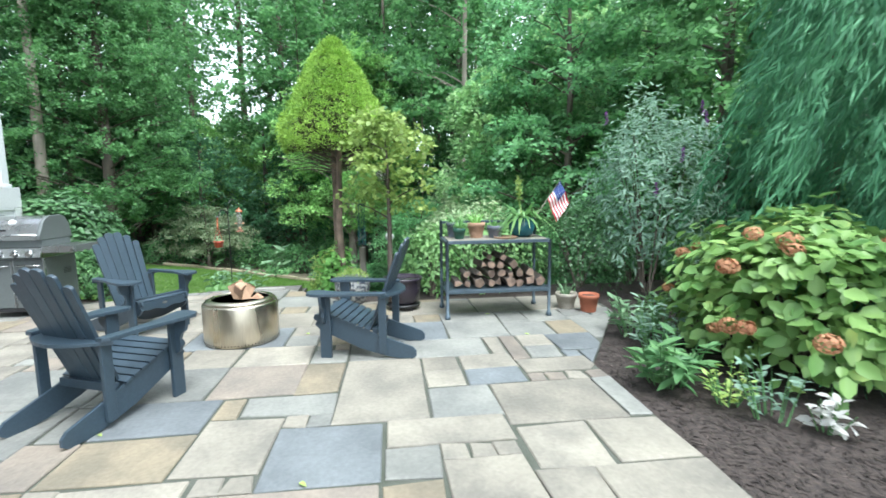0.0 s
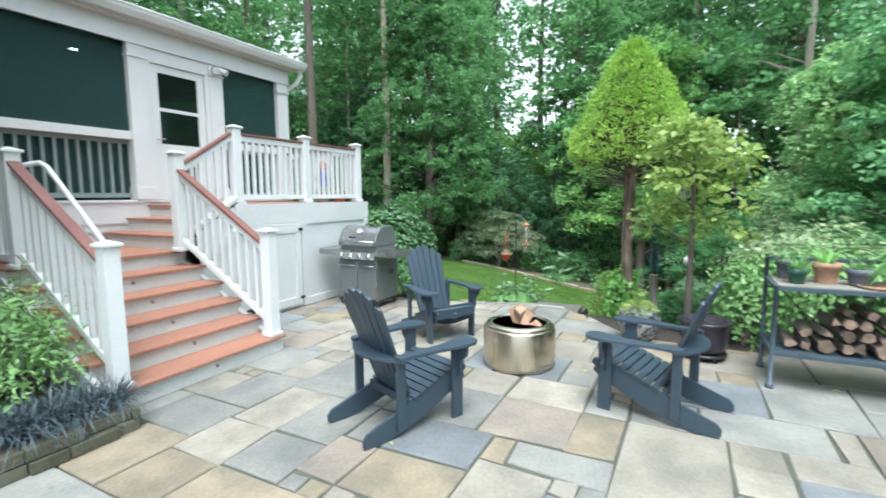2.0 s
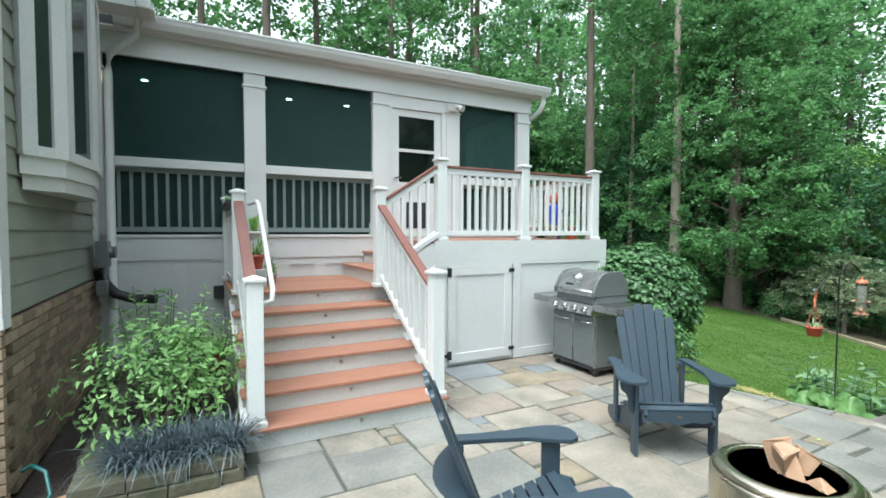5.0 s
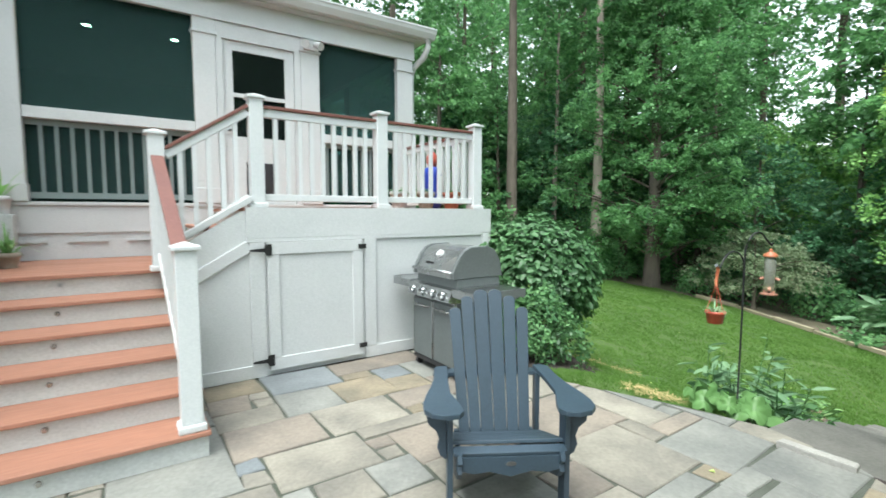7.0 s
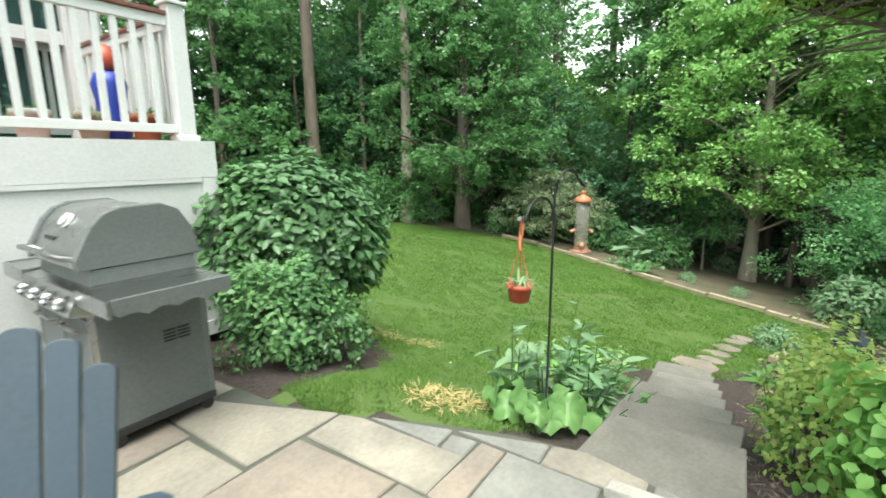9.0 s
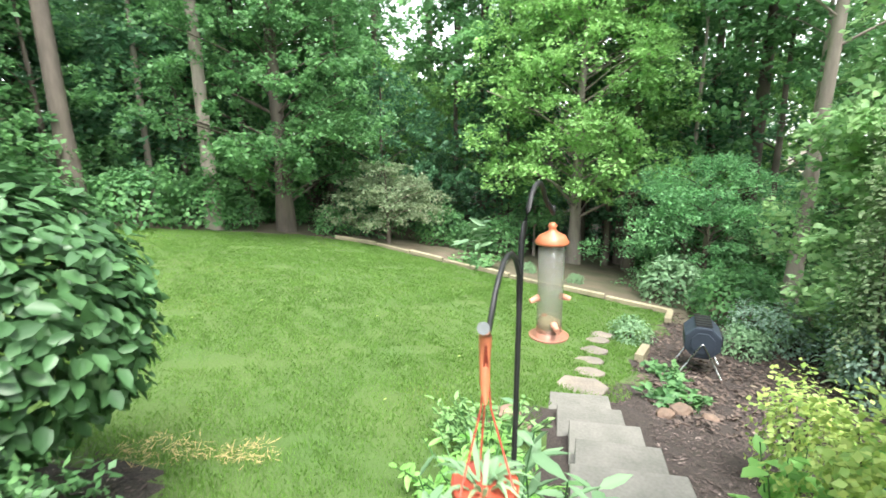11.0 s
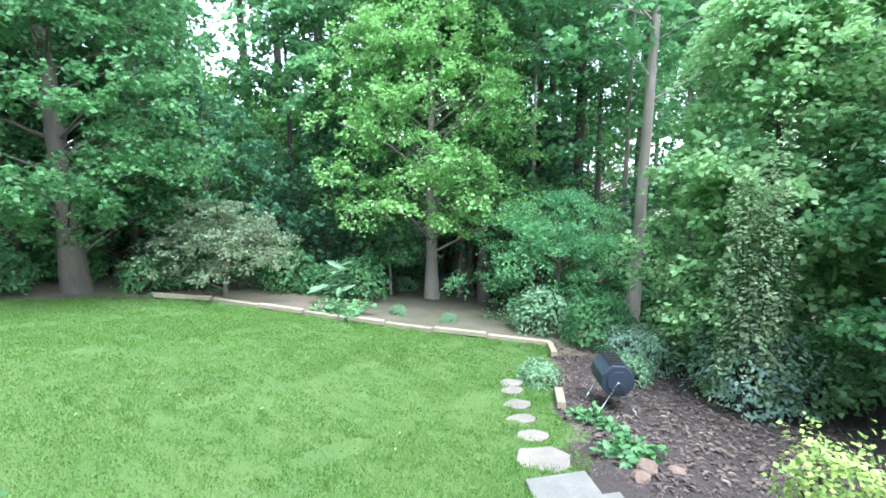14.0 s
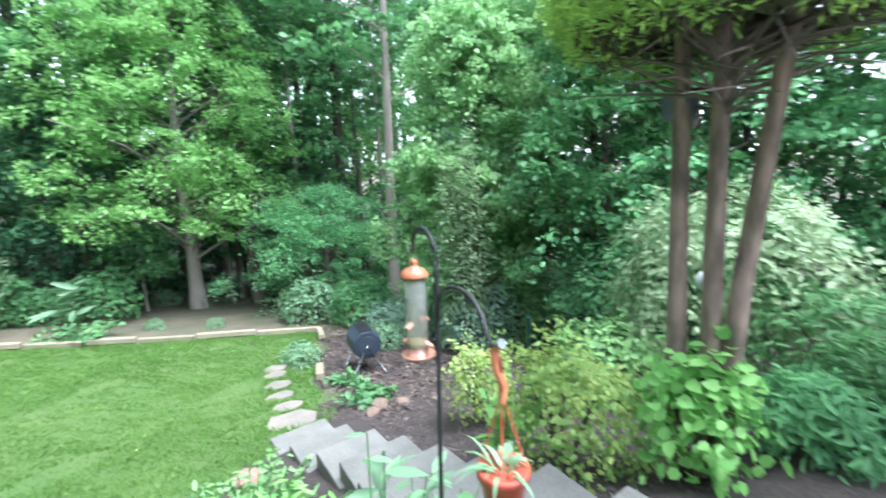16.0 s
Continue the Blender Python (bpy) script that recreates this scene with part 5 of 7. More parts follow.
    # the wood itself, from a few grown forms
    protos = [
        tree("forest_tree", "tall green forest tree with a bare lower trunk", 22, 6, 18, 0.22, 3.2, 6.5, 18, L_MID, BARK, 101, 0.23, 60, 92, 0.95, group="forest", flat=0.6),
        tree("forest_tree", "tall green forest tree with a bare lower trunk", 21, -8, 20, 0.2, 2.9, 8.0, 20, L_COOL, BARK, 102, 0.23, 60, 92, 0.95, group="forest", flat=0.6),
        tree("forest_tree", "leafy green forest tree with boughs to the ground", 19, 1.5, 10, 0.14, 2.9, 0.8, 10, L_COOL, BARK, 103, 0.19, 80, 95, 0.8, group="forest", flat=0.6),
        tree("forest_tree", "leafy yellow-green understorey tree", 18.5, 12, 8, 0.12, 2.6, 0.8, 8, L_BRIGHT, BARK, 104, 0.17, 80, 100, 0.7, group="forest", flat=0.6),
        tree("forest_tree", "dark leafy understorey tree", 17.5, 9.5, 7, 0.12, 2.8, 0.3, 7, L_DEEP, BARK, 105, 0.175, 80, 95, 0.75, group="forest", flat=0.6),
    ]
    spots = []
    def gap(x, y):
        return 8.2 < math.degrees(math.atan2(y + 2.5, x + 1.5)) < 17.0 and x > 15
    def free(x, y, d):
        if gap(x, y):
            return False
        if all((x - a) ** 2 + (y - b) ** 2 > d * d for a, b in spots):
            spots.append((x, y))
            return True
        return False
    tries = 0
    while len(spots) < 46 and tries < 4000:
        tries += 1
        x, y = rng.uniform(16.5, 42), rng.uniform(-30, 34)
        if free(x, y, 3.0):
            k = rng.choice([0, 0, 1, 1, 2])
            rotated_copy(protos[k], x, y, rng.uniform(0, 6.28), rng.uniform(0.85, 1.2))
    # lower storey along the wood's edge, and behind it
    for x, y, k in ((15.2, 9.6, 4), (15.6, 4.0, 4), (16.2, 1.8, 4), (17.0, -0.8, 4), (16.5, 7.0, 2), (13.6, 11.8, 2), (10.5, 13.0, 4), (16.8, -7.2, 4), (14.6, -9.2, 2), (12.0, -11.0, 4), (9.0, -11.5, 2), (18.8, -5.4, 4), (19.2, 4.2, 3), (18.2, -10.2, 3), (20.5, -1.5, 3), (7.6, 12.5, 2), (4.5, 11.5, 2), (20, 9, 4), (22, 3, 4), (22, -4, 4), (23, -9, 4)):
        rotated_copy(protos[k], x + rng.normal(0, 0.3), y + rng.normal(0, 0.3), rng.uniform(0, 6.28), rng.uniform(0.75, 1.0) * (0.55 if gap(x, y) else 1))
    # tall trees behind the porch and past the flower bed
    for x, y, k in ((3.5, 15, 0), (-1, 13.5, 1), (-5, 14.5, 0), (-9, 13.5, 1), (8, 17, 1), (1, 18, 0), (12, 16.5, 0), (5.5, 19.5, 1), (-7, 18, 1), (11.5, -14.5, 1), (15.5, -13, 0), (16, -18, 1)):
        rotated_copy(protos[k], x, y, rng.uniform(0, 6.28), rng.uniform(0.8, 1.0))
    for x, y, k in ((9.5, 10.8, 2), (6.4, 10.6, 2), (7.0, -13.5, 2), (2.5, -13.5, 3), (-2.0, -13.5, 2), (-7, -13.5, 2), (-11, -11, 2), (4.5, -12, 2), (3.4, -11.2, 2), (1.5, -12.0, 2), (0.2, -13.2, 2)):
        rotated_copy(protos[k], x, y, rng.uniform(0, 6.28), rng.uniform(0.7, 0.9))
    # dense far edge of the wood
    for k in range(18):
        x, y = 27 + 3 * math.sin(k * 1.7), -32 + k * 4.0
        rotated_copy(protos[4 if k % 3 else 2], x, y, rng.uniform(0, 6.28), rng.uniform(1.1, 1.4) * (0.7 if gap(x, y) else 1))
    for k in range(10):
        rotated_copy(protos[2 if k % 2 else 4], -10 + k * 4.0, 22 + 1.5 * math.sin(k * 2.1), rng.uniform(0, 6.28), rng.uniform(1.1, 1.4))
    for x, y, k in ((14.5, 13.0, 2), (11.4, 14.2, 4), (17.2, 13.6, 4), (9.2, 13.0, 4), (13.4, 9.9, 4), (6.0, 13.6, 4), (18.5, 7.6, 4)):
        rotated_copy(protos[k], x, y, rng.uniform(0, 6.28), rng.uniform(0.95, 1.15))
    # lower trees under the opening in the canopy
    for x, y, s in ((24.0, 2.5, 0.95), (25.0, 4.6, 0.9), (26.0, 1.0, 1.0), (24.5, 5.9, 0.95), (27.5, 3.3, 1.05), (23.0, 3.8, 0.75), (30.0, 6.4, 1.1), (31.0, 1.8, 1.1)):
        rotated_copy(protos[3], x, y, rng.uniform(0, 6.28), s)
    # shrubs of the wood's edge
    base = shrub("woodland_shrub", "rounded dark green shrub at the wood's edge", 14.0, -1.0, 0.9, 0.9, 1.3, L_MID, 201, 1500, 0.13, group="edge shrubs")
    base2 = shrub("woodland_shrub", "rounded blue-green shrub at the wood's edge", 10.6, -5.3, 0.75, 0.75, 1.1, L_BLUE, 202, 1300, 0.12, group="edge shrubs")
    for x, y, s, b in ((14.4, 6.8, 1.0, base), (10.8, 7.4, 1.15, base), (9.7, 8.3, 1.25, base), (11.7, 6.8, 0.9, base), (8.4, 9.9, 1.3, base), (13.3, 4.4, 0.8, base), (14.0, 8.2, 1.1, base), (13.5, 9.6, 1.2, base), (14.8, 3.4, 1.2, base), (15.0, 1.2, 1.1, base), (14.6, 0.2, 0.8, base), (16.0, -6.2, 1.2, base), (14.2, -7.6, 1.1, base), (12.2, -8.8, 1.3, base), (9.4, -6.2, 0.9, base), (8.4, -8.2, 1.2, base), (12.0, 10.6, 1.3, base), (10, 11.5, 1.2, base), (7, 11, 1.2, base), (8.0, -6.6, 0.55, base2), (7.0, -3.9, 0.42, base2), (11.8, -2.0, 0.3, base2), (11.2, -3.2, 0.28, base2), (7.2, -5.6, 0.5, base2), (16.5, -2.6, 0.5, base2)):
        rotated_copy(b, x, y, rng.uniform(0, 6.28), s)


def garden():
    spruce(0.52, -4.2)
    cypress(-3.3, -10.0, 6.5, 1.9, 31)
    cypress(-5.2, -10.4, 7.0, 2.0, 32)
    cypress(-0.9, -11.4, 6.0, 1.6, 33)
    hydrangea(-3.78, -8.2)
    viburnum(0.62, 0.0)
    shrub("small_leaved_shrub", "loose light green shrub beside the grill", 0.02, -0.70, 0.46, 0.42, 0.76, L_BED, 51, 3600, 0.048, z=-0.1, shell=0.6, lump=0.25, aspect=0.6)
    shrub("small_leaved_shrub", "loose dark green low shrub beside the patio", 0.22, -0.88, 0.36, 0.30, 0.42, L_SHRUB, 52, 1200, 0.05, z=-0.12, shell=0.6, lump=0.25, aspect=0.6)
    t = shrub("grey_leaved_shrub", "tall grey-green feathery shrub with purple spikes", -1.0, -8.55, 1.0, 0.85, 2.55, L_GREY, 53, 3600, 0.11, z=-0.05, shell=0.5, lump=0.25, aspect=0.24)
    r2 = np.random.default_rng(531)
    for dx, dy, z in ((-0.75, 0.35, 1.35), (-0.6, -0.35, 2.2), (-0.3, -0.5, 2.4), (-0.85, 0.1, 1.75), (0.1, 0.6, 2.3)):
        n = 70
        w = r2.uniform(0, 1, n)
        P = np.stack([dx - 0.05 * w, dy + 0.04 * w, z + 0.15 * w], 1) + r2.normal(0, 0.012, (n, 3)) * (1.2 - w).reshape(-1, 1)
        grow(P, r2.normal(0, 1, (n, 3)), r2.normal(0, 1, (n, 3)), np.full(n, 0.022), np.full(n, 0.016), "flower_spike", L_PURPLE, t, "small purple flower spike")
    shrub("boxwood_hedge", "dark fine-leaved shrub behind the flower pots", -0.55, -7.75, 0.85, 0.6, 1.25, L_SHRUB, 54, 3600, 0.05, z=-0.06, shell=0.7, aspect=0.6)
    shrub("euonymus_shrub", "light green shrub behind the potting bench", -0.55, -6.35, 0.5, 0.95, 1.12, L_SHRUB2, 55, 3000, 0.06, z=-0.06, shell=0.65, aspect=0.6)
    shrub("euonymus_shrub", "light green loose shrub between the pots", -0.75, -5.55, 0.45, 0.42, 1.0, L_SHRUB2, 56, 1500, 0.06, z=-0.06, shell=0.5, aspect=0.6)
    shrub("variegated_shrub", "cream and green variegated shrub", 1.45, -6.5, 1.2, 1.05, 1.85, L_VAR, 57, 4600, 0.085, shell=0.7, aspect=0.5)
    shrub("evergreen_shrub", "dense dark blue-green evergreen shrub", 2.9, -7.6, 1.1, 0.9, 2.0, L_HOLLY, 58, 4200, 0.09, shell=0.7, aspect=0.5, upness=1.1)
    shrub("evergreen_shrub", "dense dark green evergreen shrub past the mulch bed", 6.0, -9.3, 1.3, 1.0, 1.9, L_HOLLY, 59, 4200, 0.09, shell=0.7, aspect=0.5, upness=1.1)
    shrub("butterfly_bush", "tall narrow shrub with cream-tipped sprays", 6.0, -6.7, 0.5, 0.45, 3.7, L_VAR, 60, 4800, 0.075, shell=0.45, lump=0.35, aspect=0.55, upness=1.3)
    shrub("butterfly_bush", "loose grey-green shrub beside the compost bed", 6.2, -7.0, 0.85, 0.75, 1.4, L_GREY, 61, 3000, 0.085, shell=0.5, lump=0.3, aspect=0.5, upness=1.1)
    shrub("low_evergreen", "low fine-leaved evergreen in the mulch", 8.0, -6.3, 0.75, 0.65, 0.8, L_GREY, 62, 1800, 0.06, shell=0.7)
    for k, (x, y, rx, ry, h, m_) in enumerate(((-0.1, -5.15, 0.55, 0.5, 0.5, L_COOL), (0.12, -4.72, 0.42, 0.34, 0.42, L_HOLLY), (0.35, -5.9, 0.8, 0.6, 0.75, L_COOL), (-0.2, -6.9, 0.5, 0.5, 0.9, L_SHRUB), (2.1, -5.6, 0.7, 0.6, 0.8, L_SHRUB2), (0.2, -9.0, 1.2, 0.8, 2.0, L_HOLLY), (2.4, -9.2, 1.2, 0.9, 2.2, L_HOLLY))):
        shrub("fern_bank" if k < 4 else "evergreen_shrub", "feathery blue-green low planting under the trees" if k < 4 else "dense green shrub behind the beds", x, y, rx, ry, h, m_, 600 + k, 1800, 0.085, shell=0.6, aspect=0.3 if k < 4 else 0.5)
    # planting round the garden steps
    shrub("climbing_vine", "heart-leaved bright green vine climbing the spruce trunks", 0.55, -4.15, 0.30, 0.28, 0.78, L_VINE, 63, 760, 0.075, shell=0.45, lump=0.4, aspect=0.85, category="vine")
    shrub("yellowing_shrub", "loose shrub with yellowing leaves beside the steps", 1.3, -3.95, 0.6, 0.32, 0.95, L_YEL, 64, 3000, 0.046, shell=0.45, lump=0.3, aspect=0.7)
    shrub("yellowing_shrub", "loose shrub with yellowing leaves beside the steps", 2.7, -4.35, 0.4, 0.35, 0.85, L_YEL, 65, 1400, 0.046, shell=0.45, lump=0.3, aspect=0.7)
    clump("pepper_plant", "leafy green plant with large pale leaves", 1.75, -3.85, 0.3, 0.95, L_VINE, 66, 50, 0.2, 0.5, 7)
    clump("bed_groundcover", "low bright groundcover leaves in the mulch", 4.5, -4.0, 0.45, 0.18, L_BED, 67, 220, 0.1, 0.7, 40)
    clump("bed_groundcover", "low bright groundcover leaves in the mulch", 5.6, -4.15, 0.35, 0.15, L_BED, 68, 160, 0.09, 0.7, 30)
    clump("bed_groundcover", "low green plants along the bed's edge", 11.4, -0.6, 0.9, 0.3, L_BED, 69, 300, 0.14, 0.7, 50)
    clump("daylily_clump", "yellow-green arching foliage with dry stems", 1.75, -2.2, 0.5, 0.30, L_VINE, 70, 520, 0.10, 0.32, 60)
    clump("daylily_clump", "yellow-green foliage beside the steps", 2.6, -2.15, 0.5, 0.28, L_SHRUB2, 71, 520, 0.085, 0.38, 60)
    straps("dry_grass_tuft", "tuft of golden dry grass", 1.15, -2.3, 120, 0.34, 0.006, STRAW, 72, float(ground_z(1.15, -2.3)), 0.5, 0.4, 0.1)
    clump("cleome_plant", "tall blue-green herb with whorled leaves", 0.95, -2.35, 0.3, 0.72, L_BLUE, 73, 90, 0.17, 0.3, 9)
    clump("cleome_plant", "tall blue-green herb with whorled leaves", 0.62, -2.25, 0.16, 0.62, L_BLUE, 74, 40, 0.17, 0.3, 4)
    clump("cleome_plant", "tall blue-green herb with whorled leaves", 1.15, -2.6, 0.25, 0.6, L_BLUE, 75, 70, 0.17, 0.3, 7)
    clump("bed_groundcover", "low green herbs filling the bed by the steps", 0.95, -2.6, 0.5, 0.3, L_BED, 76, 200, 0.1, 0.5, 34)
    for k, (x, y, s) in enumerate(((0.34, -2.36, 0.105), (0.50, -2.68, 0.125), (0.24, -2.60, 0.08))):
        rhubarb(x, y, s, 80 + k)
    clump("ornamental_fig", "pale blue-green plant with long radiating leaves", 13.0, -0.4, 0.35, 1.15, L_BLUE, 84, 26, 0.55, 0.25, 3)
    # flower bed along the patio
    clump("peony_plant", "leafy green perennial in dark mulch", -4.0, -6.98, 0.28, 0.36, L_BED, 85, 130, 0.15, 0.35, 18, z=-0.03)
    clump("dry_perennial", "drying brown-green perennial in dark mulch", -4.35, -7.2, 0.22, 0.26, L_YEL, 86, 90, 0.07, 0.4, 14, z=-0.03)
    clump("dusty_miller", "silvery white-leaved bedding plant", -4.78, -7.5, 0.14, 0.22, L_WHITE, 87, 60, 0.08, 0.5, 10, z=-0.03)
    clump("dry_perennial", "tall drying flower stems in the bed", -4.62, -7.3, 0.25, 0.42, L_GREY, 88, 70, 0.07, 0.4, 10, z=-0.03)
    clump("astilbe_plant", "bluish bedding plant with pale plumes", -2.9, -7.35, 0.3, 0.42, L_BLUE, 89, 170, 0.12, 0.3, 24, z=-0.03)
    clump("astilbe_plant", "bluish bedding plant with faded plumes", -3.35, -7.3, 0.25, 0.45, L_GREY, 90, 120, 0.1, 0.3, 18, z=-0.03)
    straps("iris_tuft", "upright green iris blades", -2.6, -7.75, 40, 0.5, 0.02, L_STRAP, 91, -0.04, 0.4, 0.3, 0.08)
    # raised bed beside the stairs
    shrub("flowering_shrub", "loose bright green shrub in the raised bed", -5.42, -0.75, 0.55, 0.6, 0.88, L_SHRUB2, 92, 2300, 0.055, z=0.12, shell=0.45, lump=0.3, aspect=0.4)
    shrub("flowering_shrub", "loose light green shrub against the stairs", -5.1, -0.55, 0.3, 0.5, 0.75, L_BRIGHT, 93, 1100, 0.05, z=0.12, shell=0.45, lump=0.3, aspect=0.4)
    clump("tall_herb", "upright leafy stems rising from the raised bed", -5.4, -0.6, 0.35, 1.08, L_SHRUB2, 94, 230, 0.085, 0.28, 12, z=0.12)
    for k in range(11):
        x, y = -5.58 + (k % 6) * 0.125, -1.42 + (k // 6) * 0.14
        straps("black_mondo_grass", "tuft of blue-black strappy grass on the bed wall", x, y, 150, 0.45, 0.011, L_MONDO, 110 + k, 0.14, 1.1, 0.75, 0.05, group="mondo grass")
    rng = np.random.default_rng(6)
    # straw patches on the lawn
    for k, (x, y, r, n) in enumerate(((0.25, -1.95, 0.25, 330), (1.75, -0.6, 0.22, 110), (1.6, -0.1, 0.26, 130))):
        a = rng.uniform(0, 6.28, n)
        q = np.sqrt(rng.uniform(0, 1, n)) * r
        X, Y = x + np.cos(a) * q, y + np.sin(a) * q
        P = np.stack([X, Y, ground_z(X, Y) + rng.uniform(0.012, 0.035, n)], 1)
        D = np.stack([np.cos(a * 7 + q * 40), np.sin(a * 7 + q * 40), rng.normal(0, 0.07, n)], 1)
        v, f = leaf_quads(P, D, np.tile([0, 0, 1.0], (n, 1)), rng.uniform(0.06, 0.16, n), np.full(n, 0.005), 0.0)
        ob = mesh_np("straw_patch", v, f, STRAW)
        tagged(ob, "patch of loose golden straw on thin grass", "straw", "straw patches", "stuff")
    # leaves lying about on paving and lawn
    for k in range(26):
        x, y = (rng.uniform(-6.5, -0.6), rng.uniform(-6.4, -0.5)) if k < 12 else (rng.uniform(1, 8), rng.uniform(-2.2, 3))
        z = 0.004 if k < 12 else float(ground_z(x, y)) + 0.035
        v, f = leaf_six(np.array([[0, 0, 0.0]]), np.array([[1, 0, 0.1]]), np.array([[0, 0, 1.0]]), [rng.uniform(0.03, 0.06)], [rng.uniform(0.015, 0.03)], 0.3)
        ob = mesh_np("fallen_leaf", v, f, L_YEL)
        ob.location, ob.rotation_euler = (x, y, z), (0, 0, rng.uniform(0, 6.28))
        tagged(ob, "small curled yellow fallen leaf lying flat", "leaf", "fallen leaves")
    # grass
    n = 600000
    X = -0.5 + 13.5 * rng.uniform(0, 1, n) ** 1.6
    Y = rng.uniform(-5.2, 9.0, n)
    keep = inside(X + 0.1 * np.sin(Y * 7), Y + 0.1 * np.sin(X * 6), LAWN_EDGE)
    bare = np.sin(X * 2.1 + 1) * np.sin(Y * 1.7) + 0.4 * np.sin(X * 5 + Y * 4)
    keep &= ~((bare > 1.05) & (rng.uniform(0, 1, n) < 0.8))
    # mown lawn: thick and thin drifts at two scales, thinner near the patio
    drift = 0.5 + 0.28 * np.sin(X * 1.3 + 1.1 * np.sin(Y * 0.9)) * np.sin(Y * 1.1 + 0.8 * np.sin(X * 0.7)) + 0.22 * np.sin(X * 4.1 + 2 * np.sin(Y * 2.3)) * np.sin(Y * 3.7 + 1.5 * np.sin(X * 1.9))
    keep &= rng.uniform(0, 1, n) < 0.55 + 0.75 * drift
    X, Y, drift = X[keep], Y[keep], drift[keep]
    n = len(X)
    a = rng.uniform(0, 6.28, n)
    P = np.stack([X, Y, ground_z(X, Y) - 0.004], 1)
    lean_ = rng.uniform(0.15, 0.9, n)
    T = np.stack([np.cos(a) * lean_, np.sin(a) * lean_, np.ones(n)], 1)
    H = rng.uniform(0.018, 0.040, n) * (0.75 + 0.5 * drift) * (1 + np.maximum(X, 0) * 0.02)
    S = np.stack([-np.sin(a), np.cos(a), np.zeros(n)], 1) * (0.003 + np.maximum(X, 0) * 0.0008).reshape(-1, 1)
    v = np.stack([P - S, P + S, P + T * H.reshape(-1, 1)], 1).reshape(-1, 3)
    ob = mesh_np("grass", v, np.arange(n * 3).reshape(-1, 3), L_GRASS)
    tagged(ob, "short green lawn grass with thin patches", "grass", kind="stuff")
    # bark chips on the beds
    n = 85000
    X, Y = rng.uniform(-6.5, 8.5, n), rng.uniform(-8.5, -3.2, n)
    ok = ~inside(X, Y, PATIO) & ~inside(X, Y, LAWN_EDGE) & ((X < -1) | (X > 0.4)) & ~((X > 0) & (X < 4.0) & (Y > -3.5))
    ra, rq = rng.uniform(0, 6.28, 3500), 1.15 * np.sqrt(rng.uniform(0, 1, 3500))
    X, Y = np.concatenate([X[ok], 0.55 + np.cos(ra) * rq]), np.concatenate([Y[ok], -0.1 + np.sin(ra) * rq])
    ok = ~inside(X, Y, PATIO) & ~inside(X, Y, LAWN_EDGE) & (X > -7)
    X, Y = X[ok], Y[ok]
    n = len(X)
    a = rng.uniform(0, 6.28, n)
    P = np.stack([X, Y, ground_z(X, Y) + rng.uniform(0.002, 0.012, n)], 1)
    v, f = leaf_quads(P, np.stack([np.cos(a), np.sin(a), rng.normal(0, 0.15, n)], 1), np.tile([0, 0, 1.0], (n, 1)) + rng.normal(0, 0.25, (n, 3)), rng.uniform(0.02, 0.07, n), rng.uniform(0.007, 0.017, n), 0.1)
    fresh = X < -0.4
    for sel, m_, l_ in ((fresh, DARK_CHIPS, "fresh dark shredded bark chips along the patio"), (~fresh, CHIPS, "weathered shredded bark chips on the lower bed")):
        ob = mesh_np("mulch_chips", v.reshape(-1, 4, 3)[sel].reshape(-1, 3), np.arange(4 * int(sel.sum())).reshape(-1, 4), m_)
        tagged(ob, l_, "mulch", kind="stuff")
    # leaf litter on the lower bed
    n = 3200
    X, Y = rng.uniform(3.6, 9.4, n), rng.uniform(-7.2, -3.7, n)
    ok = ~inside(X, Y, LAWN_EDGE)
    X, Y = X[ok], Y[ok]
    n = len(X)
    a = rng.uniform(0, 6.28, n)
    P = np.stack([X, Y, ground_z(X, Y) + rng.uniform(0.012, 0.03, n)], 1)
    v, f = leaf_six(P, np.stack([np.cos(a), np.sin(a), rng.normal(0, 0.2, n)], 1), np.tile([0, 0, 1.0], (n, 1)) + rng.normal(0, 0.35, (n, 3)), rng.uniform(0.04, 0.11, n), rng.uniform(0.02, 0.05, n), 0.25)
    ob = mesh_np("leaf_litter", v, f, LITTER)
    tagged(ob, "curled pinkish-brown fallen leaves on dark mulch", "leaf litter", kind="stuff")


LITTER = leaf_mat("dry_leaf", (0.07, 0.055, 0.048), (0.20, 0.15, 0.125), (0.34, 0.29, 0.22), 0.15, 0.85, 3)
DARK_CHIPS = leaf_mat("fresh_bark_chip", (0.016, 0.013, 0.012), (0.06, 0.047, 0.042), (0.20, 0.16, 0.14), 0.0, 0.9, 6)
CHIPS = leaf_mat("bark_chip", (0.025, 0.02, 0.018), (0.13, 0.10, 0.09), (0.38, 0.315, 0.28), 0.0, 0.9, 6)
woods()
garden()


# ---- patio furniture ----
def rounded(w, l, n=8):
    """Outline of a slat: straight foot, half-round head."""
    return [(-w / 2, 0), (w / 2, 0)] + [(w / 2 * math.cos(math.pi * k / n), l - w * 0.32 + w * 0.32 * math.sin(math.pi * k / n)) for k in range(n + 1)]


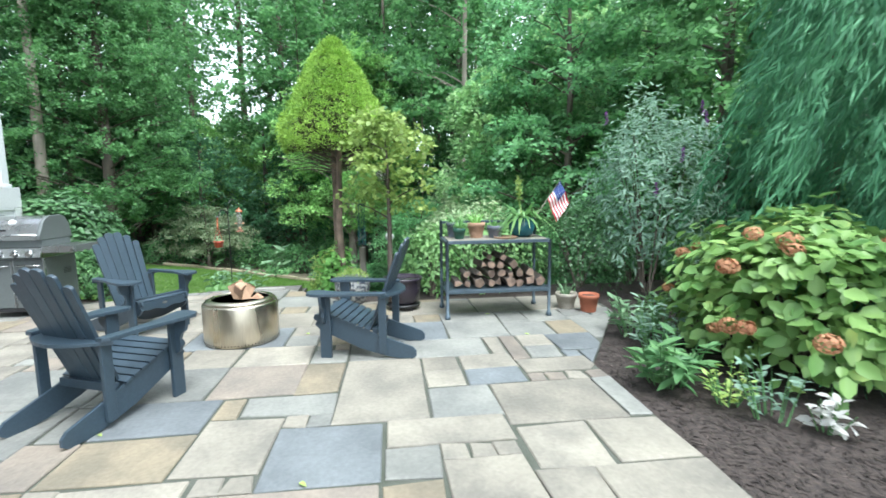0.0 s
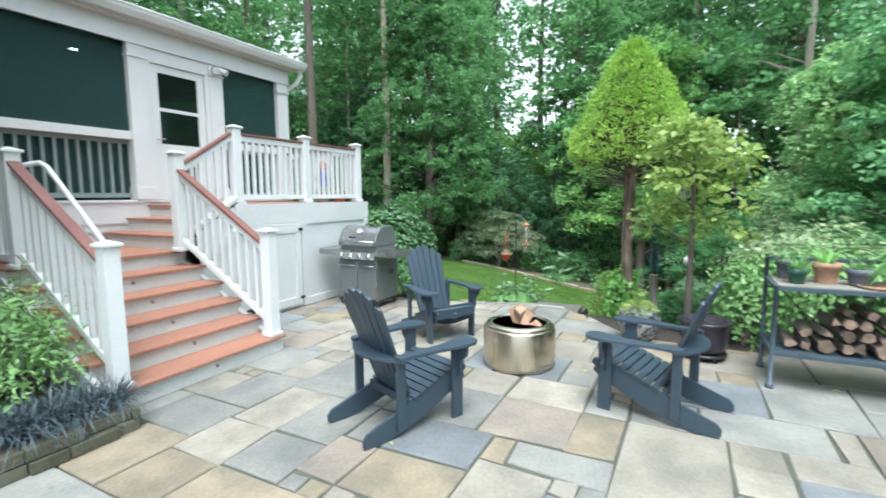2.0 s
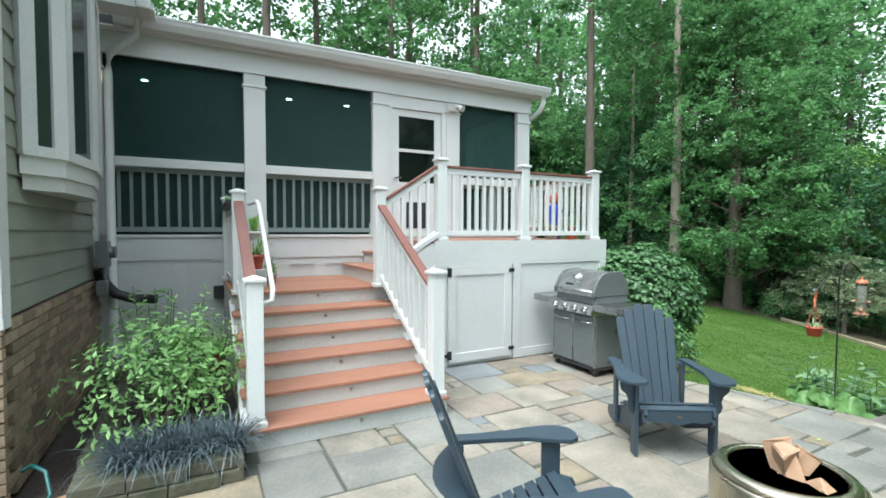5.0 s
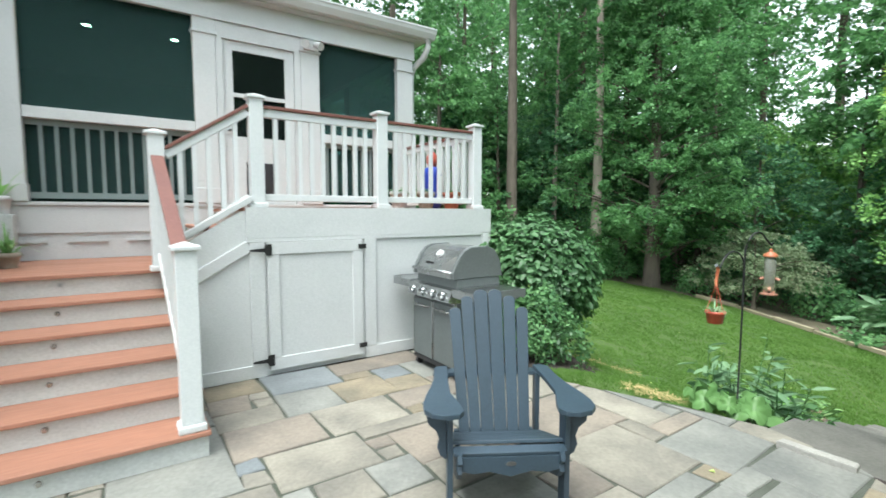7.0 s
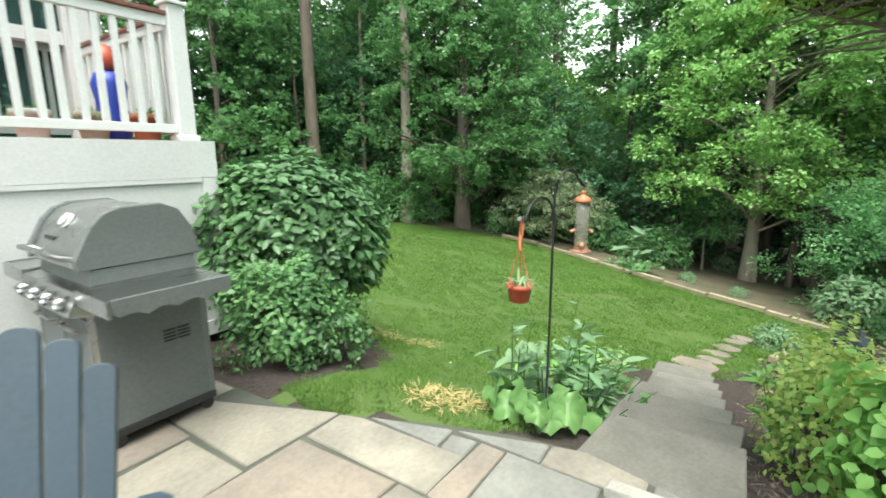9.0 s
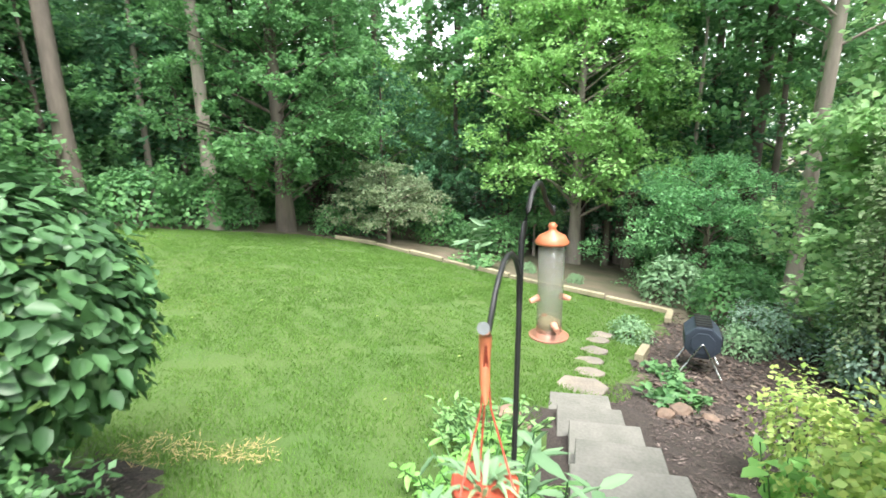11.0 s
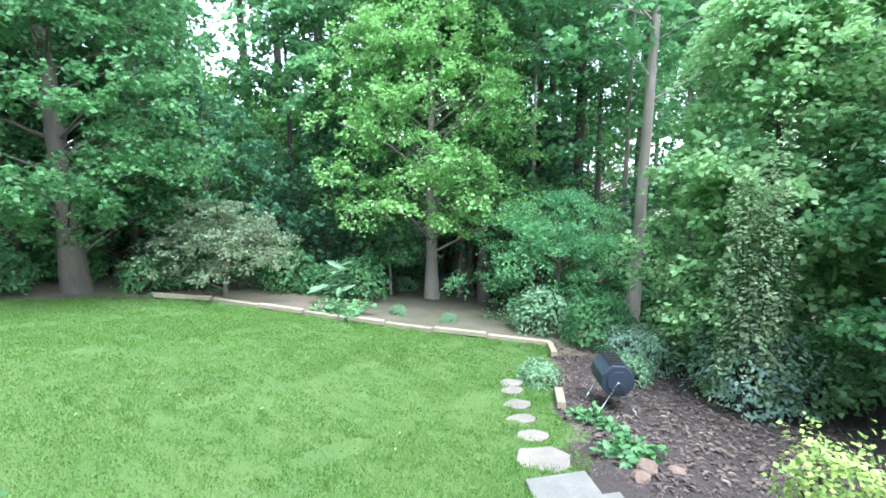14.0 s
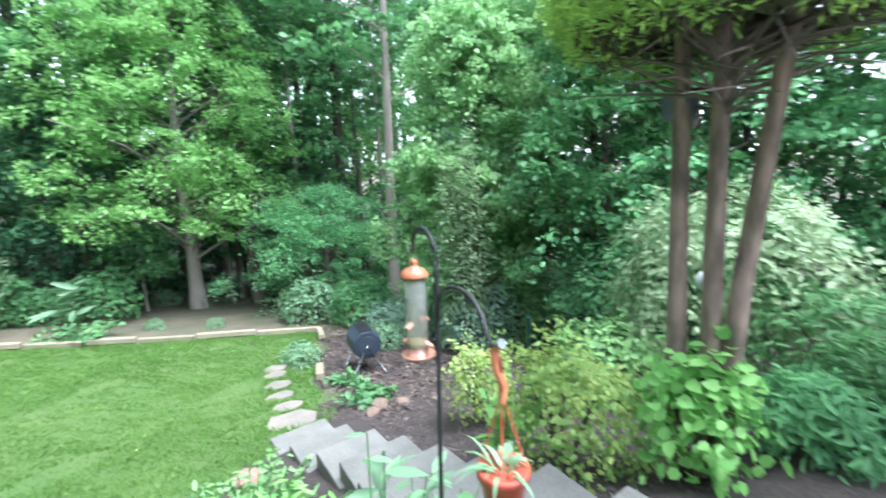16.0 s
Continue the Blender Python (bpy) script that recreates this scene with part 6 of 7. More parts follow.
def adirondack():
    c = thing("adirondack_chair", "slate-blue poly-lumber adirondack chair with fanned back slats", "chair", group="fire pit chairs")
    th = 0.022
    for s in (-1, 1):
        y = s * 0.235
        bm = bmesh.new()
        prism(bm, [(0.10, 0.365), (0.115, 0.33), (0.085, 0.305), (0.10, 0.275), (0.07, 0.245), (0.05, 0.225), (-0.30, 0.075), (-0.50, 0.02), (-0.62, 0.0), (-0.73, 0.0), (-0.765, 0.025), (-0.765, 0.065), (-0.735, 0.10), (-0.66, 0.125), (-0.42, 0.205), (-0.10, 0.335), (0.03, 0.372)], y - th / 2, y + th / 2, "y", bevel=0.003)
        part("side_rail", bm, CHAIR, c)
        y = s * 0.275
        bm = bx(-0.05, y - 0.013, 0.0, 0.045, y + 0.013, 0.545, bevel=0.004)
        part("front_leg", bm, CHAIR, c)
        bm = bmesh.new()
        prism(bm, [(0.0, 0.545), (0.0, 0.30), (s * 0.03, 0.32), (s * 0.045, 0.36), (s * 0.035, 0.40), (s * 0.05, 0.44), (s * 0.085, 0.47), (s * 0.095, 0.51), (s * 0.095, 0.545)], -0.014, 0.012, "x", bevel=0.002)
        bmesh.ops.translate(bm, verts=bm.verts, vec=(0, s * 0.289, 0))
        part("arm_bracket", bm, CHAIR, c)
        bm = bx(-0.52, s * 0.262 - 0.013, 0.05, -0.455, s * 0.262 + 0.013, 0.545, bevel=0.004)
        part("rear_post", bm, CHAIR, c)
        bm = bmesh.new()
        o = [(0.13, 0.24), (0.14, 0.30), (0.12, 0.36), (0.07, 0.395), (0.0, 0.40), (-0.10, 0.385), (-0.22, 0.355), (-0.36, 0.335), (-0.50, 0.33), (-0.53, 0.30), (-0.53, 0.25), (-0.30, 0.262), (-0.12, 0.262), (0.02, 0.225), (0.09, 0.215)]
        prism(bm, [(x, s * v) for x, v in o], 0.546, 0.570, "z", bevel=0.004)
        part("arm", bm, CHAIR, c)
    for k in range(8):
        x = 0.055 - k * 0.058
        z = 0.372 + (0.004 if k else -0.012) - max(0, k - 1) * 0.0215
        bm = bx(-0.026, -0.262, -0.009, 0.026, 0.262, 0.009, bevel=0.004)
        o = part("seat_slat", bm, CHAIR, c)
        o.location, o.rotation_euler = (x, 0, z), (0, radians(-20 if k else 12), 0)
    bm = bmesh.new()
    prism(bm, [(-0.25, 0.345), (-0.25, 0.285), (-0.17, 0.265), (-0.10, 0.275), (0, 0.250), (0.10, 0.275), (0.17, 0.265), (0.25, 0.285), (0.25, 0.345)], 0.062, 0.084, "x", bevel=0.002)
    part("seat_apron", bm, CHAIR, c)
    lean = radians(21)
    heights = (0.70, 0.77, 0.81, 0.81, 0.77, 0.70)
    widths = (0.067, 0.070, 0.081, 0.081, 0.070, 0.067)
    for k in range(6):
        f = k - 2.5
        bm = bmesh.new()
        o = rounded(widths[k], heights[k])
        prism(bm, [(o[0][0] * 0.84, 0), (o[1][0] * 0.84, 0)] + o[2:], -0.011, 0.011, "y", bevel=0.003)
        x = (1 if f > 0 else -1) * (0.036, 0.104, 0.166)[int(abs(f))]
        o = part("back_slat", bm, CHAIR, c)
        o.matrix_basis = pose(-0.375, 0, 0.235) @ Matrix.Rotation(-lean, 4, "Y") @ Matrix.Rotation(radians(90), 4, "Z") @ pose(x, -0.010 * (abs(f) / 2.5) ** 2, 0, 0, f * 1.15, 0)
    n = 12
    o = [(-0.49, -0.335)] + [(-0.49 - 0.14 * math.sin(math.pi * k / n), -0.335 + 0.67 * k / n) for k in range(1, n)] + [(-0.49, 0.335)] + [(-0.475 - 0.035 * math.sin(math.pi * k / n), 0.26 - 0.52 * k / n) for k in range(n + 1)]
    bm = bmesh.new()
    prism(bm, o, 0.522, 0.545, "z", bevel=0.003)
    part("back_support", bm, CHAIR, c)
    part("lower_back_rail", bx(-0.425, -0.222, 0.19, -0.39, 0.222, 0.245, bevel=0.004), CHAIR, c)
    bm = bmesh.new()
    prism(bm, [(0.024 * math.cos(a * 0.5236), 0.011 * math.sin(a * 0.5236)) for a in range(12)], 0.084, 0.087, "x")
    bmesh.ops.translate(bm, verts=bm.verts, vec=(0, 0, 0.312))
    part("maker_plate", bm, STEEL2, c, "small oval metal plate")
    return c


def fire_pit(x, y):
    p = thing("fire_pit", "round brushed stainless steel smokeless fire pit", "fire pit", pose(x, y, 0.003))
    bm = bmesh.new()
    lathe(bm, [(0.315, 0.0), (0.328, 0.004), (0.333, 0.03), (0.335, 0.05), (0.335, 0.355), (0.330, 0.372), (0.318, 0.378), (0.318, 0.36), (0.318, 0.08)], 56)
    part("outer_wall", bm, STEEL, p)
    bm = bmesh.new()
    lathe(bm, [(0.317, 0.376), (0.300, 0.402), (0.262, 0.412), (0.252, 0.406), (0.252, 0.36), (0.252, 0.09), (0.05, 0.085)], 56)
    part("rim_ring", bm, STEEL, p, "flared polished steel rim")
    bm = bmesh.new()
    lathe(bm, [(0.250, 0.395), (0.249, 0.10), (0.02, 0.095), (0.02, 0.09), (0.2515, 0.088), (0.2515, 0.395)], 48)
    part("inner_wall", bm, SOOT, p, "sooty inner steel wall")
    bm = bmesh.new()
    for k in range(72):
        a = k * 2 * math.pi / 72
        tube(bm, [(0.330 * math.cos(a), 0.330 * math.sin(a), 0.028), (0.3352 * math.cos(a), 0.3352 * math.sin(a), 0.028)], 0.006, 6)
    part("air_holes", bm, SOOT, p, "row of dark air holes")["kind"] = "stuff"
    # split wedges leaning together over the rim
    for i, (a, tilt, w) in enumerate(((2.5, 40, 1.0), (4.4, 30, 1.15), (0.4, 34, 0.9), (1.4, 62, 0.8))):
        bm = bmesh.new()
        prism(bm, [(-0.060 * w, -0.035 * w), (0.055 * w, -0.045 * w), (0.035 * w, 0.030 * w), (-0.02 * w, 0.060 * w)], 0.0, 0.48, "z", bevel=0.006)
        rng = np.random.default_rng(40 + i)
        for v in bm.verts:
            v.co += Vector(rng.normal(0, 0.005, 3))
        log = link_mesh("firewood_log", bm, LOGWOOD)
        tagged(log, "split firewood log leaning in the fire pit", "firewood", "fire pit logs")
        log.matrix_world = pose(x + math.cos(a) * 0.17, y + math.sin(a) * 0.17, 0.115) @ Matrix.Rotation(a + math.pi, 4, "Z") @ Matrix.Rotation(radians(tilt * 0.85), 4, "Y") @ Matrix.Rotation(i * 1.3, 4, "Z")


def grill():
    """Gas grill; its front faces -x."""
    g = thing("gas_grill", "stainless and grey gas grill with closed lid and side shelves", "grill")
    x0, x1, y0, y1 = -1.30, -0.78, -1.08, -0.40
    part("cabinet", bx(x0 + 0.02, y0, 0.09, x1, y1, 0.68, bevel=0.006), GREY_PAINT, g)
    part("base_frame", bx(x0 + 0.01, y0 - 0.012, 0.065, x1 + 0.012, y1 + 0.012, 0.105, bevel=0.006), BLACK_PL, g)
    for ya, yb in ((y0 + 0.006, -0.745), (-0.735, y1 - 0.006)):
        d = part("cabinet_door", bx(x0, ya, 0.115, x0 + 0.022, yb, 0.655, bevel=0.005), GREY_PAINT, g)
        part("door_edge", bx(x0 - 0.004, ya, 0.115, x0 + 0.018, ya + 0.012, 0.655), STEEL2, d)
        part("door_edge", bx(x0 - 0.004, yb - 0.012, 0.115, x0 + 0.018, yb, 0.655), STEEL2, d)
        bm = bmesh.new()
        tube(bm, [(x0, ya + 0.05, 0.60), (x0 - 0.03, ya + 0.06, 0.60), (x0 - 0.03, yb - 0.06, 0.60), (x0, yb - 0.05, 0.60)], 0.009, 8)
        part("door_handle", bm, STEEL2, d, "steel bar handle")
    for yy in (y0 + 0.004, y1 - 0.026):
        part("frame_post", bx(x0 + 0.004, yy, 0.1, x0 + 0.03, yy + 0.022, 0.69), STEEL2, g)
        part("frame_post", bx(x1 - 0.02, yy - 0.006, 0.1, x1 + 0.012, yy + 0.026, 0.70), GREY_LIGHT, g)
    bm = bmesh.new()
    prism(bm, [(x0 - 0.02, 0.685), (x0 - 0.075, 0.70), (x0 - 0.03, 0.80), (x0 + 0.06, 0.815), (x1, 0.815), (x1, 0.685)], y0 - 0.01, y1 + 0.01, "y", bevel=0.005)
    part("control_box", bm, STEEL2, g)
    for k in range(4):
        yk = y0 + 0.10 + k * 0.16
        bm = bmesh.new()
        tube(bm, [(x0 - 0.045, yk, 0.755), (x0 - 0.062, yk, 0.748), (x0 - 0.095, yk, 0.735)], [0.034, 0.03, 0.026], 16)
        part("control_knob", bm, STEEL2, g)
    # firebox ends and lid
    bm = bmesh.new()
    prism(bm, [(x0 + 0.03, 0.80), (x0 + 0.045, 0.885), (x1 - 0.01, 0.885), (x1 - 0.01, 0.80)], y0 + 0.02, y1 - 0.02, "y")
    part("firebox", bm, GREY_PAINT, g)
    prof = [(x0 + 0.005, 0.888), (x0 + 0.0, 0.93), (x0 + 0.075, 1.07), (x0 + 0.13, 1.125), (x0 + 0.20, 1.15), (x0 + 0.36, 1.155), (x0 + 0.44, 1.12), (x0 + 0.50, 1.02), (x0 + 0.53, 0.888)]
    bm = bmesh.new()
    prism(bm, prof, y0 + 0.055, y1 - 0.055, "y", bevel=0.004)
    lid = part("lid", bm, STEEL2, g)
    for ya, yb in ((y0 + 0.012, y0 + 0.054), (y1 - 0.054, y1 - 0.012)):
        bm = bmesh.new()
        prism(bm, [(px - 0.012 * (1 if px < -1.05 else -1), pz + 0.008 if pz > 0.9 else pz) for px, pz in prof], ya, yb, "y", bevel=0.008)
        part("lid_end", bm, GREY_LIGHT, lid, "grey cast lid end")
    bm = bmesh.new()
    tube(bm, [(x0 + 0.01, y0 + 0.06, 0.935), (x0 - 0.045, y0 + 0.07, 0.95), (x0 - 0.045, y1 - 0.07, 0.95), (x0 + 0.01, y1 - 0.06, 0.935)], 0.014, 10)
    part("lid_handle", bm, STEEL2, lid, "steel bar handle")
    bm = bmesh.new()
    tube(bm, [(x0 + 0.085, -0.74, 1.085), (x0 + 0.07, -0.74, 1.098)], [0.04, 0.034], 18)
    part("thermometer", bm, WHITE, lid, "round white thermometer dial")
    part("badge", bx(x0 + 0.03, -0.70, 0.992, x0 + 0.036, -0.58, 1.012), BLACK_PL, lid, "small dark nameplate")
    # shelves
    for ya, yb, s in ((y0 - 0.34, y0 - 0.012, -1), (y1 + 0.012, y1 + 0.33, 1)):
        bm = bmesh.new()
        box(bm, x0 - 0.03, ya, 0.79, x1 - 0.03, yb, 0.818, bevel=0.008)
        sh = part("side_shelf", bm, STEEL2, g)
        bm = bmesh.new()
        n = 24
        ye = ya if s < 0 else yb
        lower = [(x0 - 0.02 + (x1 - x0 - 0.02) * k / n, 0.735 + 0.022 * abs(math.sin(k / n * math.pi * 4)) + (0.03 if k in (0, n) else 0)) for k in range(n + 1)]
        prism(bm, lower + [(x1 - 0.04, 0.823), (x0 - 0.02, 0.823)], ye - 0.012, ye + 0.012, "y")
        part("shelf_end", bm, GREY_LIGHT, sh, "wavy grey shelf edge with tool hooks")
        part("shelf_front", bx(x0 - 0.04, ya, 0.745, x0 - 0.022, yb, 0.82, bevel=0.004), STEEL2, sh)
    bm = bmesh.new()
    for k in range(4):
        for j in range(2):
            box(bm, -1.0 + j * 0.07, y0 - 0.003, 0.46 + k * 0.018, -0.94 + j * 0.07, y0 + 0.004, 0.469 + k * 0.018)
    part("side_vents", bm, BLACK_PL, g, "dark vent slots")["kind"] = "stuff"
    for xx in (x0 + 0.05, x1 - 0.03):
        for yy in (y0 + 0.03, y1 - 0.03):
            bm = bmesh.new()
            tube(bm, [(xx, yy - 0.018, 0.036), (xx, yy + 0.018, 0.036)], 0.034, 16)
            w = part("caster", bm, BLACK_PL, g)
            part("caster_stem", bx(xx - 0.012, yy - 0.024, 0.035, xx + 0.012, yy + 0.024, 0.075), BLACK_PL, w)


def pot(name, label, x, y, z, r, h, material, taper=0.72, rim=0.02, seed=0, group=""):
    p = thing(name, label, "pot", pose(x, y, z), group)
    bm = bmesh.new()
    lathe(bm, [(r * taper, 0), (r * taper, 0.006), (r * 0.98 - rim * 0.3, h - 0.045), (r, h - 0.045), (r, h), (r - 0.014, h), (r - 0.016, h - 0.035), (r * 0.6, h - 0.04)], 28)
    part("pot_body", bm, material, p)
    bm = bmesh.new()
    lathe(bm, [(r - 0.017, h - 0.045), (r - 0.017, h - 0.028), (0.01, h - 0.02)], 20)
    part("soil", bm, SOIL, p)
    return p


def bench():
    b = thing("potting_bench", "blue-grey metal two-tier potting bench holding pots and firewood", "potting bench")
    xa, xb, ya, yb, top, low = -2.17, -1.62, -6.73, -5.60, 0.855, 0.315
    for x in (xa, xb):
        for y in (ya, yb):
            bm = bmesh.new()
            tube(bm, [(x, y, 0.0), (x, y, top + (0.19 if x == xb else 0.0))], 0.018, 10)
            leg = part("leg", bm, BENCH, b)
            bm = bmesh.new()
            lathe(bm, [(0.03, 0), (0.032, 0.02), (0.022, 0.05)], 12, (x, y, 0))
            part("foot", bm, BENCH, leg)
    for z in (top, low):
        for x in (xa, xb):
            part("long_rail", bx(x - 0.016, ya, z - 0.035, x + 0.016, yb, z, bevel=0.004), BENCH, b)
        for y in (ya, yb):
            part("end_rail", bx(xa, y - 0.016, z - 0.034, xb, y + 0.016, z - 0.001, bevel=0.004), BENCH, b)
        for k in range(4):
            x = xa + 0.02 + k * 0.131
            part("shelf_board", bx(x, ya + 0.018, z - 0.02, x + 0.122, yb - 0.018, z + 0.003, bevel=0.003), GREYWOOD if z == top else BENCH, b)
    part("back_rail", bx(xb - 0.014, ya, top + 0.15, xb + 0.014, yb, top + 0.18, bevel=0.004), BENCH, b)
    # firewood on the lower shelf
    rng = np.random.default_rng(3)
    row = 0
    z = low + 0.004
    spots = []
    for k in range(9):
        spots.append((-5.72 - k * 0.118, z + 0.06, 0.058))
    for k in range(7):
        spots.append((-5.83 - k * 0.122, z + 0.168, 0.05))
    for k in range(4):
        spots.append((-6.0 - k * 0.115, z + 0.262, 0.045))
    for k in range(2):
        spots.append((-6.1 - k * 0.12, z + 0.345, 0.036))
    for i, (y, zz, r) in enumerate(spots):
        n = (8, 4, 5, 9, 3, 7)[i % 6]
        r *= rng.uniform(0.70, 1.12)
        zz -= 0.004 if i < 9 else 0.014
        o = [(r * (1 + rng.normal(0, 0.16)) * math.cos(2 * math.pi * q / n + i), r * (1 + rng.normal(0, 0.16)) * math.sin(2 * math.pi * q / n + i)) for q in range(n)]
        lg = thing("stacked_log", "weathered split firewood log on the bench shelf", "firewood", pose(-1.90 + rng.normal(0, 0.015), y, zz, 0, rng.normal(0, 2), rng.normal(0, 5)), "stacked firewood")
        bm = bmesh.new()
        prism(bm, o, -0.2, 0.2, "x", bevel=0.004)
        part("bark", bm, LOGBARK, lg)
        for s in (-1, 1):
            bm = bmesh.new()
            prism(bm, [(p[0] * 0.93, p[1] * 0.93) for p in o], s * 0.2005, s * 0.203, "x")
            part("cut_end", bm, LOGEND, lg, "pale cut end")
    # pots on top
    z = top + 0.004
    p = pot("flower_pot", "small green plastic pot with strappy seedlings", -1.98, -5.76, z, 0.07, 0.12, GREEN_POT)
    straps("plant", "", 0, 0, 40, 0.24, 0.02, L_STRAP, 301, 0.1, 0.9, 0.6, 0.04, parent=p)
    p = pot("flower_pot", "dark slate pot with arching green leaves", -1.74, -5.72, z, 0.075, 0.17, SLATE_POT)
    straps("plant", "", 0, 0, 36, 0.28, 0.022, L_STRAP, 302, 0.14, 1.0, 0.7, 0.04, parent=p)
    p = pot("flower_pot", "weathered terracotta pot tipped with leaves", -1.88, -5.97, z, 0.10, 0.17, TERRA_OLD)
    straps("plant", "", 0, 0, 22, 0.26, 0.025, L_VINE, 303, 0.14, 0.9, 0.4, 0.05, parent=p)
    p = pot("flower_pot", "slate-grey pot with small seedlings", -1.92, -6.18, z, 0.095, 0.135, SLATE_POT, 0.75)
    straps("plant", "", 0, 0, 26, 0.14, 0.02, L_STRAP, 304, 0.11, 0.8, 0.4, 0.06, parent=p)
    bm = bmesh.new()
    lathe(bm, [(0.10, 0), (0.125, 0.008), (0.13, 0.022), (0.12, 0.022), (0.10, 0.01)], 24)
    s = link_mesh("pot_saucer", bm, TERRA_OLD)
    s.location = (-1.99, -6.2, z)
    tagged(s, "terracotta saucer under a slate pot", "saucer")
    s.location = (-2.02, -6.27, z)
    p = thing("glazed_planter", "teal glazed planter with a large arching bromeliad", "planter", pose(-1.88, -6.50, z))
    bm = bmesh.new()
    lathe(bm, [(0.085, 0), (0.125, 0.03), (0.15, 0.10), (0.148, 0.16), (0.13, 0.20), (0.145, 0.215), (0.135, 0.222), (0.12, 0.20), (0.05, 0.19)], 32)
    part("planter_body", bm, GLAZE_BLUE, p)
    straps("leaves", "", 0, 0, 80, 0.5, 0.05, L_STRAP, 305, 0.18, 1.6, 0.85, 0.05, parent=p)
    bm = bmesh.new()
    tube(bm, [(0, 0, 0.2), (0.02, 0.03, 0.42), (0.02, 0.03, 0.60)], [0.008, 0.007, 0.004], 6)
    part("flower_stalk", bm, L_MAG, p)
    rng = np.random.default_rng(9)
    d = rng.normal(0, 1, (60, 3))
    P = np.array([0.02, 0.03, 0.0]) + np.stack([np.zeros(60), np.zeros(60), rng.uniform(0.42, 0.66, 60)], 1)
    grow(P, d, rng.normal(0, 1, (60, 3)), np.full(60, 0.06), np.full(60, 0.02), "flower_spike", L_MAG, p)
    # flag on a stick
    f = thing("small_flag", "small striped flag on a thin stick in the planter", "flag", pose(-1.95, -6.62, z + 0.2))
    d = Vector((-0.02, -0.30, 0.45))
    bm = bmesh.new()
    tube(bm, [(0, 0, 0), tuple(d)], 0.0045, 6)
    part("stick", bm, CREAM_POT, f)
    a = d * 0.97
    side = Vector((-0.02, -0.10, -0.42))
    W, H = 13, 12
    for name_, mt, sel in (("red_stripes", FLAG_RED, lambda i, j: j % 2 == 0 and not (i < 6 and j < 7)), ("white_stripes", FLAG_WHITE, lambda i, j: j % 2 == 1 and not (i < 6 and j < 7)), ("blue_canton", FLAG_BLUE, lambda i, j: i < 6 and j < 7)):
        bm = bmesh.new()
        for i in range(H):
            for j in range(W):
                if sel(i, j):
                    q = []
                    for di, dj in ((0, 0), (1, 0), (1, 1), (0, 1)):
                        u, v = (i + di) / H, (j + dj) / W
                        c = a - d.normalized() * 0.26 * v + side * 0.62 * u + Vector((0.016 * math.sin(u * 9 + v * 4), 0, 0)) + Vector((0, -0.045 * u, 0))
                        q.append(bm.verts.new(c))
                    bm.faces.new(q)
        part(name_, bm, mt, f)
    bm = bmesh.new()
    for i in range(5):
        for j in range(4):
            c = a - d.normalized() * 0.26 * ((j + 0.9) * 0.12) + side * 0.62 * ((i + 0.6) / H) + Vector((-0.006, -0.004, 0))
            u, v = (i + 0.6) / H, (j + 0.9) * 0.12
            c += Vector((0.016 * math.sin(u * 9 + v * 4), -0.045 * u, 0))
            bmesh.ops.create_icosphere(bm, subdivisions=1, radius=0.0035, matrix=Matrix.Translation(c))
    part("stars", bm, FLAG_WHITE, f)["kind"] = "stuff"


ROCK = mat("red_brown_rock", (0.26, 0.165, 0.12), (0.15, 0.115, 0.09), 6, 0.9, bump=0.7, fine=25, rnd=0.2)
FLAG_RED = mat("flag_red", (0.5, 0.04, 0.06), (0.44, 0.035, 0.05), 5, 0.8)
FLAG_WHITE = mat("flag_white", (0.75, 0.75, 0.75), (0.68, 0.68, 0.68), 5, 0.8)
FLAG_BLUE = mat("flag_blue", (0.03, 0.06, 0.22), (0.025, 0.05, 0.18), 5, 0.8)
MOSAIC = mat("mosaic_pot", (0.30, 0.31, 0.30), (0.03, 0.04, 0.06), 28, 0.3, spread=0.06, bump=0.3)
first = adirondack()
first.matrix_world = pose(-3.66, -3.255, 0, 0, 0, -22)
copy_thing(first, pose(-2.90, -4.50, 0, 0, 0, 77))
copy_thing(first, pose(-2.13, -2.66, 0, 0, 0, -121))
fire_pit(-2.52, -3.57)
grill()
bench()

# pots on the paving
p = thing("dark_planter", "large dark glazed planter on a wheeled stand", "planter", pose(-1.58, -5.14, 0.0))
bm = bmesh.new()
lathe(bm, [(0.15, 0.07), (0.19, 0.10), (0.215, 0.25), (0.215, 0.34), (0.235, 0.36), (0.235, 0.38), (0.215, 0.385), (0.20, 0.35), (0.05, 0.34)], 32)
part("planter_body", bm, GLAZE_DARK, p)
bm = bmesh.new()
lathe(bm, [(0.2, 0.045), (0.205, 0.066), (0.02, 0.068)], 24)
part("stand", bm, BLACK_PL, p)
for a in (0.5, 2.1, 3.7, 5.3):
    bm = bmesh.new()
    tube(bm, [(0.17 * math.cos(a), 0.17 * math.sin(a) - 0.012, 0.024), (0.17 * math.cos(a), 0.17 * math.sin(a) + 0.012, 0.024)], 0.024, 12)
    part("caster", bm, BLACK_PL, p)
p = thing("mosaic_planter", "round black and silver mosaic planter of yellow-green sedum", "planter", pose(-1.22, -4.52, 0.0))
bm = bmesh.new()
lathe(bm, [(0.12, 0.0), (0.17, 0.06), (0.215, 0.18), (0.22, 0.26), (0.20, 0.32), (0.205, 0.335), (0.19, 0.335), (0.05, 0.31)], 36)
part("planter_body", bm, MOSAIC, p)
rng = np.random.default_rng(20)
n = 500
